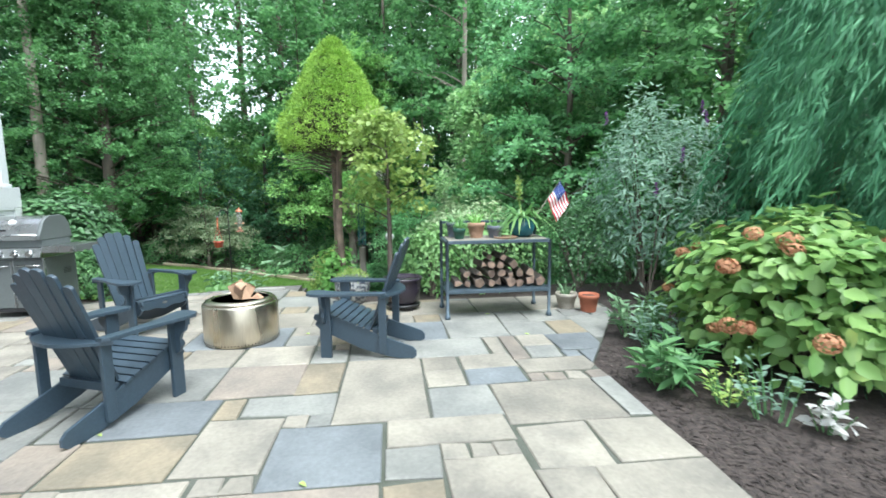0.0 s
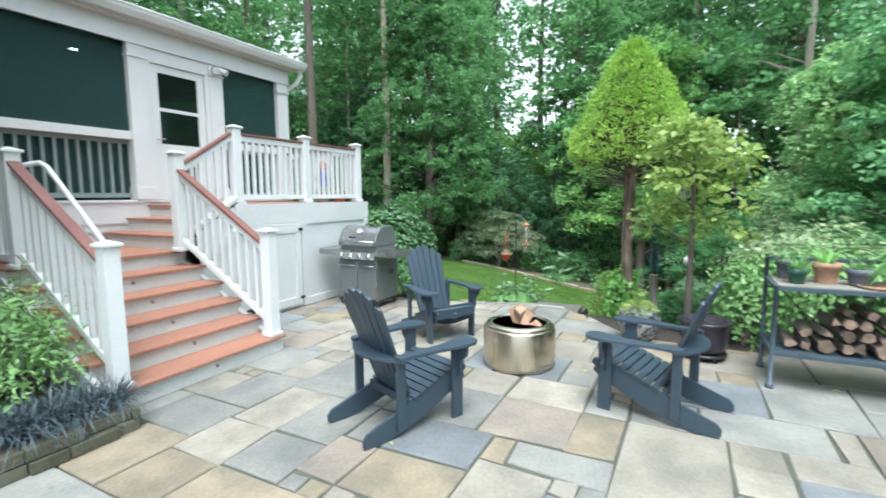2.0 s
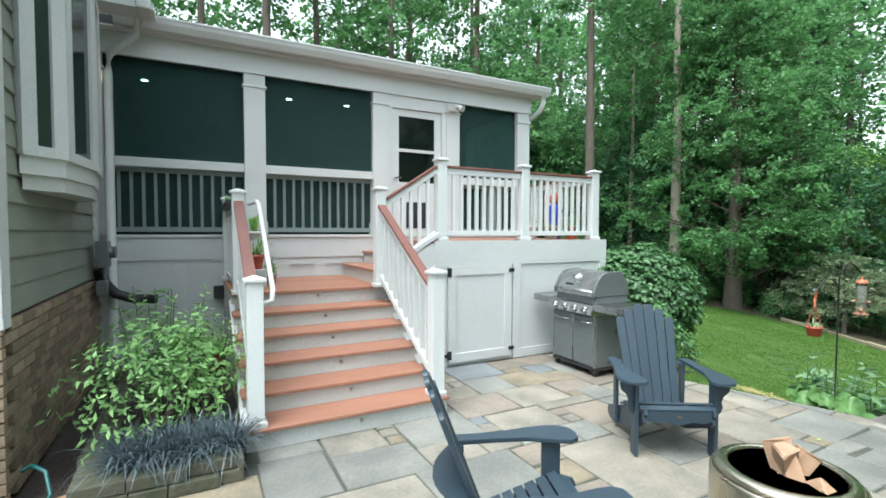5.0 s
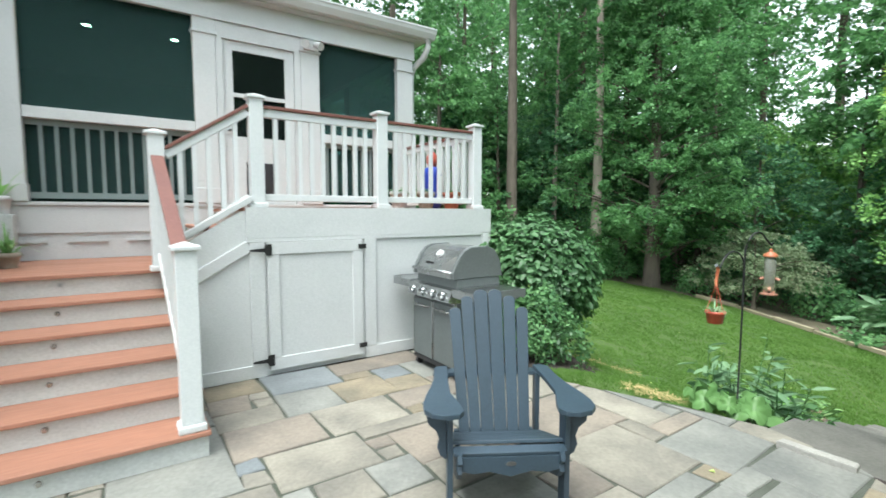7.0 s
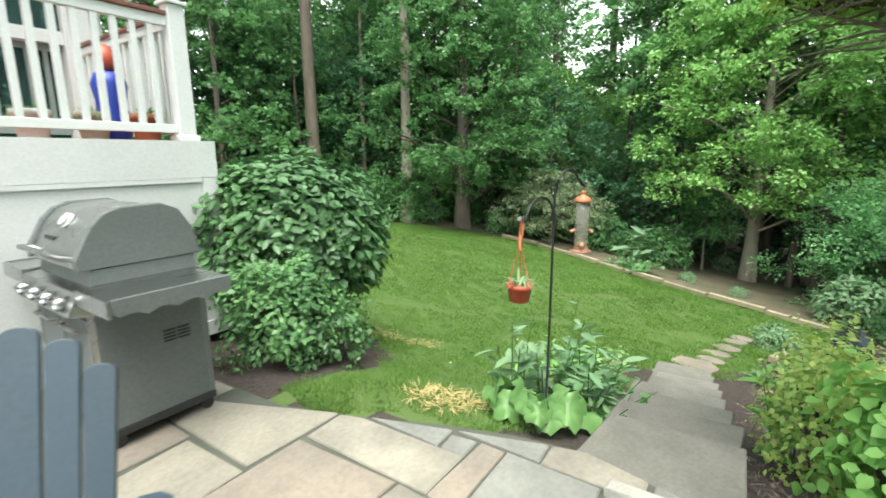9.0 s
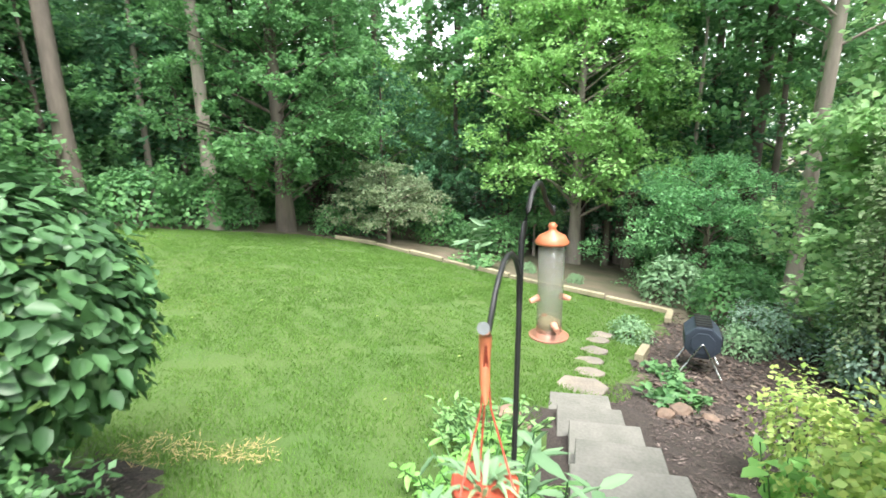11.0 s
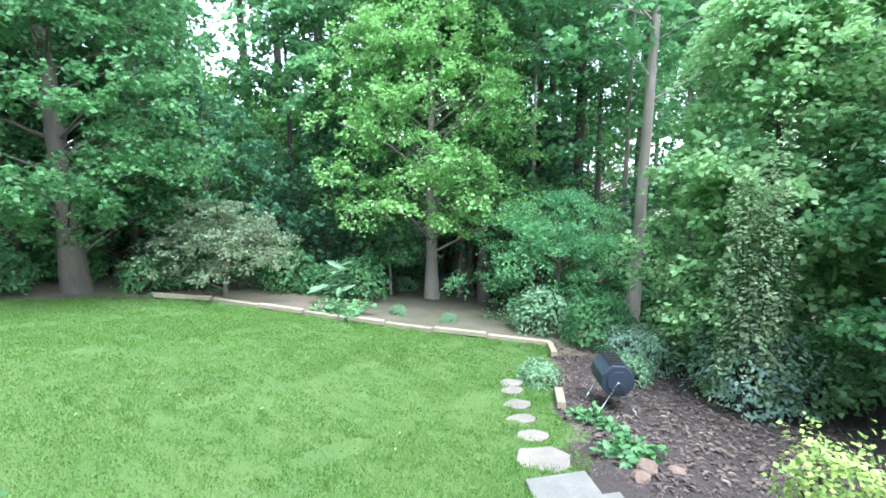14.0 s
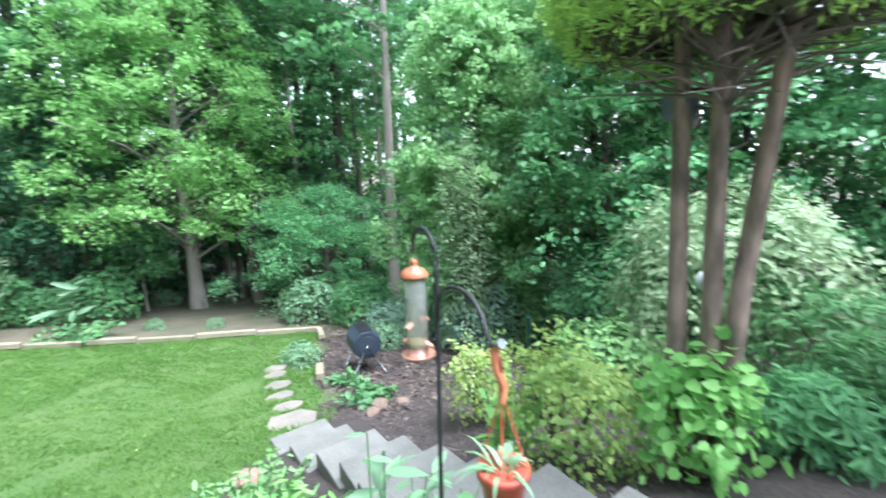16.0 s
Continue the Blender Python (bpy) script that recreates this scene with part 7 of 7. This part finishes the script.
a, q = rng.uniform(0, 6.28, n), np.sqrt(rng.uniform(0, 1, n))
P = np.stack([np.cos(a) * q * 0.21, np.sin(a) * q * 0.21, 0.32 + 0.10 * (1 - q * q) + rng.uniform(-0.03, 0.03, n)], 1)
v, f = leaf_quads(P, rng.normal(0, 1, (n, 3)), rng.normal(0, 0.5, (n, 3)) + np.array([0, 0, 1]), rng.uniform(0.025, 0.05, n), np.full(n, 0.014))
mesh_np("sedum", v, f, L_MAG, p)["kind"] = "stuff"
pot("terracotta_pot", "terracotta pot on the paving edge", -2.06, -7.24, 0.0, 0.115, 0.20, TERRA)
p = pot("cream_pot", "cream banded pot with grassy leaves on the paving edge", -1.86, -7.05, 0.0, 0.125, 0.18, CREAM_POT)
straps("plant", "", 0, 0, 26, 0.36, 0.014, L_BLUE, 310, 0.14, 0.8, 0.4, 0.05, parent=p)

# ---- garden steps, stepping stones, edging ----
steps = thing("garden_steps", "flight of weathered grey flagstone garden steps down to the lawn", "steps", kind="structure")
rng = np.random.default_rng(21)
for k in range(8):
    xa = -0.02 + k * 0.485
    zt = -0.10 - 0.150 * k
    ya, yb = -3.60 + 0.055 * k, -2.86 + 0.03 * k + rng.normal(0, 0.03)
    poly = [(xa, ya), (xa + 0.62, ya + rng.normal(0, 0.02)), (xa + 0.60, yb + rng.normal(0, 0.03)), (xa + 0.02, yb)]
    stone_piece("step_slab", poly, zt, 0.19, STEPSTONE, steps, rng, 0.004)
for k, (x, y, rx, ry) in enumerate(((4.40, -2.95, 0.26, 0.27), (5.10, -3.10, 0.13, 0.2), (5.62, -3.15, 0.13, 0.19), (6.12, -3.25, 0.13, 0.19), (6.62, -3.35, 0.12, 0.18), (6.95, -3.42, 0.12, 0.2))):
    rng = np.random.default_rng(400 + k)
    o = [(x + rx * (1 + rng.normal(0, 0.1)) * math.cos(a * 0.698), y + ry * (1 + rng.normal(0, 0.1)) * math.sin(a * 0.698)) for a in range(9)]
    s = stone_piece("stepping_stone", o, float(ground_z(x, y)) + 0.03, 0.09, STONES["rose"], None, rng, 0.0)
    tagged(s, "irregular pinkish-grey stepping stone set in the lawn", "stepping stone", "stepping stones")


rng = np.random.default_rng(33)
kerb = stone_piece("edge_stone", [(-0.27, -3.48), (-0.20, -3.48), (-0.19, -3.11), (-0.27, -3.10)], 0.035, 0.10, MORTAR, None, rng, 0.0)
tagged(kerb, "long chipped pale stone along the patio edge", "edge stone")


def edging(a, b, h=0.10, w=0.12, raise_=0.06):
    za, zb = float(ground_z(*a)), float(ground_z(*b))
    bm = bar((a[0], a[1], za + raise_), (b[0], b[1], zb + raise_), w, h, 0.01)
    ob = link_mesh("landscape_timber", bm, TIMBER)
    tagged(ob, "pale weathered landscape timber edging the lawn", "timber", "bed edging")


line = [(9.30, -5.05), (9.72, -3.75), (10.05, -2.62), (10.45, -1.60), (10.80, -0.75), (11.25, 0.25), (11.75, 1.35), (12.3, 2.55), (12.35, 3.9)]
for i, (a, b) in enumerate(zip(line, line[1:])):
    edging(a, (b[0] - 0.02, b[1] - 0.05), raise_=0.05 + 0.03 * (i % 2))
edging((9.22, -5.0), (8.45, -4.78))
edging((6.55, -4.05), (5.98, -3.85), 0.12, 0.12)
# low stone walls of the raised bed beside the stairs
bed = thing("raised_bed_wall", "low mossy stacked-stone wall of a raised bed", "garden wall", kind="structure")
rng = np.random.default_rng(23)
for c in range(2):
    x = -5.82
    while x < -4.92:
        w = rng.uniform(0.18, 0.34)
        xb = min(x + w, -4.90)
        part("wall_stone", bx(x, -1.62 + rng.normal(0, 0.01), 0.002 + c * 0.082, xb - 0.006, -1.44, 0.078 + c * 0.082, bevel=0.008), WALLSTONE, bed)
        x = xb
    y = -1.435
    while y < 1.4:
        w = rng.uniform(0.2, 0.4)
        yb = min(y + w, 1.4)
        part("wall_stone", bx(-5.84 + rng.normal(0, 0.008), y, 0.0 + c * 0.082, -5.68, yb - 0.006, 0.076 + c * 0.082, bevel=0.008), WALLSTONE, bed)
        y = yb
soil = link_mesh("bed_soil", bx(-5.70, -1.45, -0.05, -4.88, 1.75, 0.135), DARKMULCH)
tagged(soil, "dark soil filling the raised bed", "soil", kind="structure")

# ---- bird feeder pole ----
PX, PY = 0.60, -2.50
zb = float(ground_z(PX, PY)) - 0.05
pole = thing("shepherd_hook", "black iron double shepherd's hook pole", "garden hook", pose(PX, PY, zb))
bm = bmesh.new()
arc = [(0.03, 0.02, 0), (0.02, 0.01, 0.7), (0.0, 0.0, 1.15 - zb)]
arc += [(0.13 - 0.13 * math.cos(math.pi * k / 10), -0.07 * k / 10, 1.15 - zb + 0.145 * math.sin(math.pi * k / 10)) for k in range(1, 9)]
arc += [(0.262, -0.075, 1.20 - zb), (0.285, -0.08, 1.185 - zb), (0.305, -0.082, 1.205 - zb)]
tube(bm, arc, 0.008, 8)
part("tall_hook", bm, IRON, pole)
bm = bmesh.new()
arc = [(0.008, 0.003, 0.93 - zb), (0.0, 0.004, 0.99 - zb)] + [(-0.15 + 0.15 * math.cos(math.pi * k / 10), 0.045 * k / 10, 1.02 - zb + 0.125 * math.sin(math.pi * k / 10)) for k in range(1, 9)] + [(-0.315, 0.045, 1.02 - zb), (-0.345, 0.048, 1.035 - zb)]
tube(bm, arc, 0.007, 8)
part("short_hook", bm, IRON, pole)
bm = bmesh.new()
tube(bm, [(-0.335, 0.047, 1.03 - zb), (-0.365, 0.049, 1.045 - zb)], [0.006, 0.014], 8)
part("hook_finial", bm, GREY_LIGHT, pole)

fd = thing("bird_feeder", "clear tube bird feeder with orange cap and tray", "bird feeder", pose(0.875, -2.58, 0.762) @ Matrix.Diagonal((0.92, 0.92, 0.92, 1.0)))
bm = bmesh.new()
lathe(bm, [(0.046, 0.03), (0.046, 0.36), (0.044, 0.36), (0.044, 0.03)], 24)
t_ = part("tube", bm, TUBE, fd, "clear plastic tube")
t_.visible_shadow = False
bm = bmesh.new()
lathe(bm, [(0.040, 0.032), (0.040, 0.07), (0.01, 0.085)], 20)
part("seed_fill", bm, SEED, fd)
bm = bmesh.new()
lathe(bm, [(0.058, 0.355), (0.06, 0.363), (0.045, 0.385), (0.015, 0.40), (0.012, 0.41), (0.016, 0.42), (0.008, 0.43)], 24)
part("cap", bm, ORANGE, fd, "orange domed cap")
bm = bmesh.new()
lathe(bm, [(0.04, 0.0), (0.07, 0.008), (0.073, 0.016), (0.067, 0.015), (0.046, 0.008), (0.046, 0.045), (0.03, 0.045)], 24)
part("tray", bm, TRAY, fd, "brownish seed tray")
for k in range(4):
    a = k * 1.57 + 0.4
    bm = bmesh.new()
    zz = 0.16 if k % 2 else 0.07
    tube(bm, [(0.04 * math.cos(a), 0.04 * math.sin(a), zz), (0.075 * math.cos(a), 0.075 * math.sin(a), zz - 0.012)], [0.013, 0.009], 10)
    part("feeding_port", bm, PORT, fd, "salmon-pink feeding port")
bm = bmesh.new()
tube(bm, [(0.02, 0, 0.42), (0.02, 0.0, 0.41), (0.0, 0.005, 0.36), (0.02, 0, 0.42)], 0.002, 5)
part("wire_bail", bm, STEEL2, fd)

hp = thing("hanging_pot", "terracotta-orange hanging pot on red straps", "hanging pot", pose(0.245, -2.455, 0.585))
bm = bmesh.new()
lathe(bm, [(0.048, 0), (0.055, 0.004), (0.068, 0.075), (0.074, 0.075), (0.075, 0.098), (0.066, 0.098), (0.03, 0.085)], 28)
part("pot_body", bm, RED_PL, hp)
for k in range(3):
    a = k * 2.09 + 0.3
    bm = bmesh.new()
    tube(bm, [(0.068 * math.cos(a), 0.068 * math.sin(a), 0.095), (0.012 * math.cos(a), 0.012 * math.sin(a), 0.28), (0, 0, 0.42)], 0.0025, 5)
    part("strap", bm, RED_PL, hp)
bm = bmesh.new()
tube(bm, [(0.0, 0, 0.45), (0.022, 0.004, 0.43), (0.012, 0.004, 0.38), (-0.012, 0.0, 0.34), (-0.004, 0, 0.29)], [0.008, 0.014, 0.012, 0.011, 0.004], 8)
part("ribbon", bm, ORANGE, hp, "folded orange ribbon")
straps("plant", "", 0, 0, 30, 0.16, 0.014, L_BLUE, 320, 0.09, 1.4, 0.8, 0.04, parent=hp)

# ---- compost tumbler ----
tb = thing("compost_tumbler", "black drum compost tumbler on an angled steel stand", "compost tumbler", pose(6.15, -4.68, float(ground_z(6.15, -4.68)), 0, 0, -12) @ Matrix.Diagonal((0.62, 0.8, 0.8, 1.0)))
bm = bmesh.new()
n = 8
prism(bm, [(0.30 * math.cos(2 * math.pi * (k + 0.5) / n), 0.62 + 0.30 * math.sin(2 * math.pi * (k + 0.5) / n)) for k in range(n)], -0.42, 0.42, "x", bevel=0.03)
part("drum", bm, DRUM, tb)
for s in (-1, 1):
    bm = bmesh.new()
    prism(bm, [(0.20 * math.cos(2 * math.pi * (k + 0.5) / n), 0.62 + 0.20 * math.sin(2 * math.pi * (k + 0.5) / n)) for k in range(n)], s * 0.421, s * 0.45, "x", bevel=0.012)
    part("end_cap", bm, DRUM, tb)
    bm = bmesh.new()
    tube(bm, [(s * 0.46, -0.34, 0.0), (s * 0.46, -0.04, 0.56), (s * 0.46, 0, 0.62), (s * 0.46, 0.04, 0.56), (s * 0.46, 0.34, 0.0)], 0.016, 8)
    part("stand_leg", bm, STEEL2, tb, "bent steel tube leg")
for k in range(5):
    bm = bx(-0.36 + k * 0.16, -0.13, 0.915, -0.26 + k * 0.16, 0.13, 0.925, bevel=0.004)
    part("drum_rib", bm, BLACK_PL, tb)
part("hatch", bx(-0.18, -0.316, 0.54, 0.18, -0.285, 0.72, bevel=0.01), BLACK_PL, tb)

for k, (x, y, r) in enumerate(((3.95, -3.75, 0.09), (4.15, -3.95, 0.11), (4.05, -4.2, 0.08), (3.2, -2.25, 0.12), (2.9, -2.05, 0.1), (2.95, -2.4, 0.08))):
    bm = bmesh.new()
    bmesh.ops.create_icosphere(bm, subdivisions=2, radius=r)
    rng = np.random.default_rng(500 + k)
    for v in bm.verts:
        v.co = v.co * (1 + rng.normal(0, 0.09))
        v.co.z *= 0.6
    ob = link_mesh("garden_rock", bm, ROCK)
    ob.location = (x, y, float(ground_z(x, y)) + r * 0.25)
    tagged(ob, "small reddish-brown rock edging the bed", "rock", "bed rocks")

# ---- posts and small things ----
for x, y, h, r in ((-0.55, -4.62, 0.78, 0.05), (10.2, -8.3, 0.6, 0.07)):
    bm = bmesh.new()
    z = float(ground_z(x, y)) - 0.1
    tube(bm, [(x, y, z), (x + 0.01, y, z + h / 2), (x, y, z + h)], [r, r * 0.97, r * 0.9], 12)
    ob = link_mesh("wooden_post", bm, GREYWOOD)
    tagged(ob, "weathered grey round wooden post", "post", "wooden posts")
bm = bmesh.new()
for k in range(5):
    a = k * 1.256
    tube(bm, [(-0.55 + 0.05 * math.cos(a), -4.62 + 0.05 * math.sin(a), 0.66), (-0.55 + 0.045 * math.cos(a), -4.62 + 0.045 * math.sin(a), 1.22)], 0.004, 5)
tube(bm, [(-0.60, -4.62, 1.22), (-0.55, -4.57, 1.22), (-0.50, -4.62, 1.22), (-0.55, -4.67, 1.22), (-0.60, -4.62, 1.22)], 0.005, 5)
ob = link_mesh("green_wire_trellis", bm, TEAL_PL)
tagged(ob, "narrow green wire cage standing on a post", "trellis")
bm = bmesh.new()
lathe(bm, [(0.004, 0.0), (0.062, 0.02), (0.068, 0.10), (0.05, 0.16), (0.01, 0.19)], 20, (-0.62, -4.9, 1.52))
ob = link_mesh("glass_globe_feeder", bm, TUBE)
ob.visible_shadow = False
tagged(ob, "clear hanging glass feeder among the branches", "feeder")
bm = bmesh.new()
bmesh.ops.create_uvsphere(bm, u_segments=20, v_segments=12, radius=0.075, matrix=Matrix.Translation((0.95, -5.0, 0.62)))
tube(bm, [(0.95, -5.0, -0.45), (0.95, -5.0, 0.56)], 0.012, 8)
ob = link_mesh("gazing_globe", bm, WHITE)
tagged(ob, "white garden globe on a thin stake", "garden globe")
bm = bmesh.new()
box(bm, 0.68, -4.26, 1.68, 0.82, -4.12, 1.82, bevel=0.025)
ob = link_mesh("nest_box", bm, SLATE_POT)
tagged(ob, "small dark blue bird box on the spruce trunk", "bird box")
bm = bmesh.new()
tube(bm, [(2.2, -4.5, float(ground_z(2.2, -4.5))), (2.2, -4.5, 0.15)], 0.018, 8)
ob = link_mesh("garden_stake", bm, TEAL_PL)
tagged(ob, "dark green garden stake in the bed", "stake")

# things on the deck and landing
fig = link_mesh("garden_figure", bmesh.new(), BLUE_PL)
bm = bmesh.new()
lathe(bm, [(0.09, 0.0), (0.11, 0.05), (0.11, 0.16), (0.10, 0.30), (0.12, 0.42), (0.09, 0.50), (0.04, 0.52)], 16)
bm.to_mesh(fig.data)
fig.location = (-0.42, 0.62, 1.50)
tagged(fig, "cobalt blue garden ornament on the deck", "ornament")
bm = bmesh.new()
lathe(bm, [(0.05, 0.0), (0.075, 0.05), (0.07, 0.12), (0.03, 0.17), (0.01, 0.19)], 14)
fig = link_mesh("garden_figure", bm, RED_PL)
fig.location = (-0.42, 0.62, 2.02)
tagged(fig, "red rounded ornament resting on a blue one", "ornament")
for x, y, m_, l_ in ((-0.62, 0.45, CREAM_POT, "cream pot of trailing plants on the deck"), (-0.30, 0.38, TERRA, "terracotta pot of green plants on the deck"), (-0.95, 0.5, WHITE, "white pot of flowers on the deck")):
    p = pot("deck_pot", l_, x, y, DECK_Z, 0.11, 0.2, m_, group="deck pots")
    straps("plant", "", 0, 0, 40, 0.22, 0.02, L_BED, int(-x * 1000), 0.16, 1.1, 0.8, 0.05, parent=p)
for x, y, m_, h, l_ in ((-4.58, 0.75, RED_PL, 0.16, "red pot with a tall green plant on the landing"), (-4.40, 1.05, CREAM_POT, 0.13, "small grey pot with long arching leaves on the landing"), (-4.6, 1.3, TERRA, 0.16, "terracotta pot with leaves on the landing")):
    p = pot("landing_pot", l_, x, y, LAND_Z + (0.2 if m_ == RED_PL else 0.0), 0.085, h, m_, group="landing pots")
    straps("plant", "", 0, 0, 26, 0.55 if m_ == RED_PL else 0.42, 0.024, L_STRAP, int(-x * 100), h - 0.04, 0.9, 0.6, 0.03, parent=p)
for k in range(4):
    straps("trough_plant", "small green plant in the railing trough", -4.82, 0.45 + k * 0.3, 18, 0.14, 0.02, L_BED, 330 + k, 1.92, 0.9, 0.5, 0.04, group="trough plants")
ob = link_mesh("plant_stand", bx(-4.68, 0.65, LAND_Z, -4.48, 0.85, LAND_Z + 0.199, bevel=0.01), STAND)
tagged(ob, "small pale box stand with blue brush marks under a red pot", "plant stand")
for k in range(5):
    part("brush_mark", bx(-4.664 + k * 0.034, 0.647, LAND_Z + 0.04 + 0.012 * (k % 2), -4.648 + k * 0.034, 0.6495, LAND_Z + 0.15 - 0.015 * (k % 3)), BRUSH_BLUE, ob)
p = pot("landing_pot", "white pot with a leafy plant against the porch column", -4.52, 1.55, LAND_Z + 0.45, 0.10, 0.17, WHITE, group="landing pots")
straps("plant", "", 0, 0, 14, 0.52, 0.05, L_VINE, 345, 0.13, 0.7, 0.5, 0.03, parent=p)
ob = link_mesh("plant_stand", bx(-4.63, 1.44, LAND_Z, -4.41, 1.66, LAND_Z + 0.449, bevel=0.01), STAND)
tagged(ob, "taller pale box stand under a white pot", "plant stand")
bm = bx(-0.14, -0.11, 0.0, 0.14, 0.11, 0.022, bevel=0.004)
ob = link_mesh("wooden_board", bm, LOGWOOD)
ob.matrix_world = pose(-5.93, -1.47, 0.0, 0, 0, 18)
tagged(ob, "pale wooden board lying by the house wall", "board")
# meters, hose and pipe at the house corner
mb = thing("utility_meter", "grey utility meter boxes with cables on the house wall", "meter", pose(-6.11, 1.30, 0))
part("meter_box", bx(0.0, -0.12, 1.22, 0.11, 0.10, 1.50, bevel=0.01), GREY_LIGHT, mb)
part("lower_box", bx(0.0, -0.12, 0.92, 0.09, 0.06, 1.08, bevel=0.01), GREY_LIGHT, mb)
bm = bmesh.new()
tube(bm, [(0.11, -0.01, 1.38), (0.17, -0.01, 1.38)], 0.065, 18)
part("meter_dial", bm, GREY_LIGHT, mb)
bm = bmesh.new()
tube(bm, [(0.05, 0, 1.24), (0.06, 0.01, 1.08)], 0.014, 8)
part("conduit", bm, GREY_LIGHT, mb)
bm = bmesh.new()
tube(bm, [(-6.14, 1.45, 1.20), (-6.10, 1.50, 1.05), (-5.98, 1.52, 0.90), (-5.80, 1.52, 0.83), (-5.58, 1.52, 0.82)], 0.055, 12)
ob = link_mesh("drain_hose", bm, BLACK_PL)
tagged(ob, "thick black corrugated drain pipe at the wall", "pipe")
bm = bmesh.new()
tube(bm, [(-6.12, -1.20, 0.16), (-6.06, -1.22, 0.19), (-5.98, -1.30, 0.17), (-5.94, -1.38, 0.06), (-5.97, -1.46, 0.015)], 0.012, 8)
ob = link_mesh("garden_hose", bm, TEAL_PL)
tagged(ob, "short teal garden hose on a bib", "hose")
ob = link_mesh("outlet_box", bx(-4.99, YW - 0.10, 0.76, -4.87, YW - 0.012, 0.92, bevel=0.008), BLACK_PL)
tagged(ob, "small dark outdoor outlet box on the skirt wall", "outlet box")
pot("empty_pot", "large dark empty plant pot behind the raised bed", -5.28, 1.1, 0.136, 0.19, 0.34, GREY_PAINT)
p = pot("red_pot", "red flower pot with a bronze plant beside the stairs", -5.0, 0.6, 0.136, 0.07, 0.13, RED_PL)
straps("plant", "", 0, 0, 20, 0.22, 0.02, L_RED, 340, 0.1, 0.9, 0.5, 0.04, parent=p)
p = thing("ceramic_tub", "pale round ceramic tub at the house corner", "planter", pose(-6.5, -1.72, 0.0))
bm = bmesh.new()
lathe(bm, [(0.13, 0.0), (0.18, 0.05), (0.20, 0.22), (0.225, 0.27), (0.225, 0.30), (0.19, 0.30), (0.17, 0.22), (0.05, 0.2)], 28)
part("tub_body", bm, CREAM_POT, p)


lay_patio()
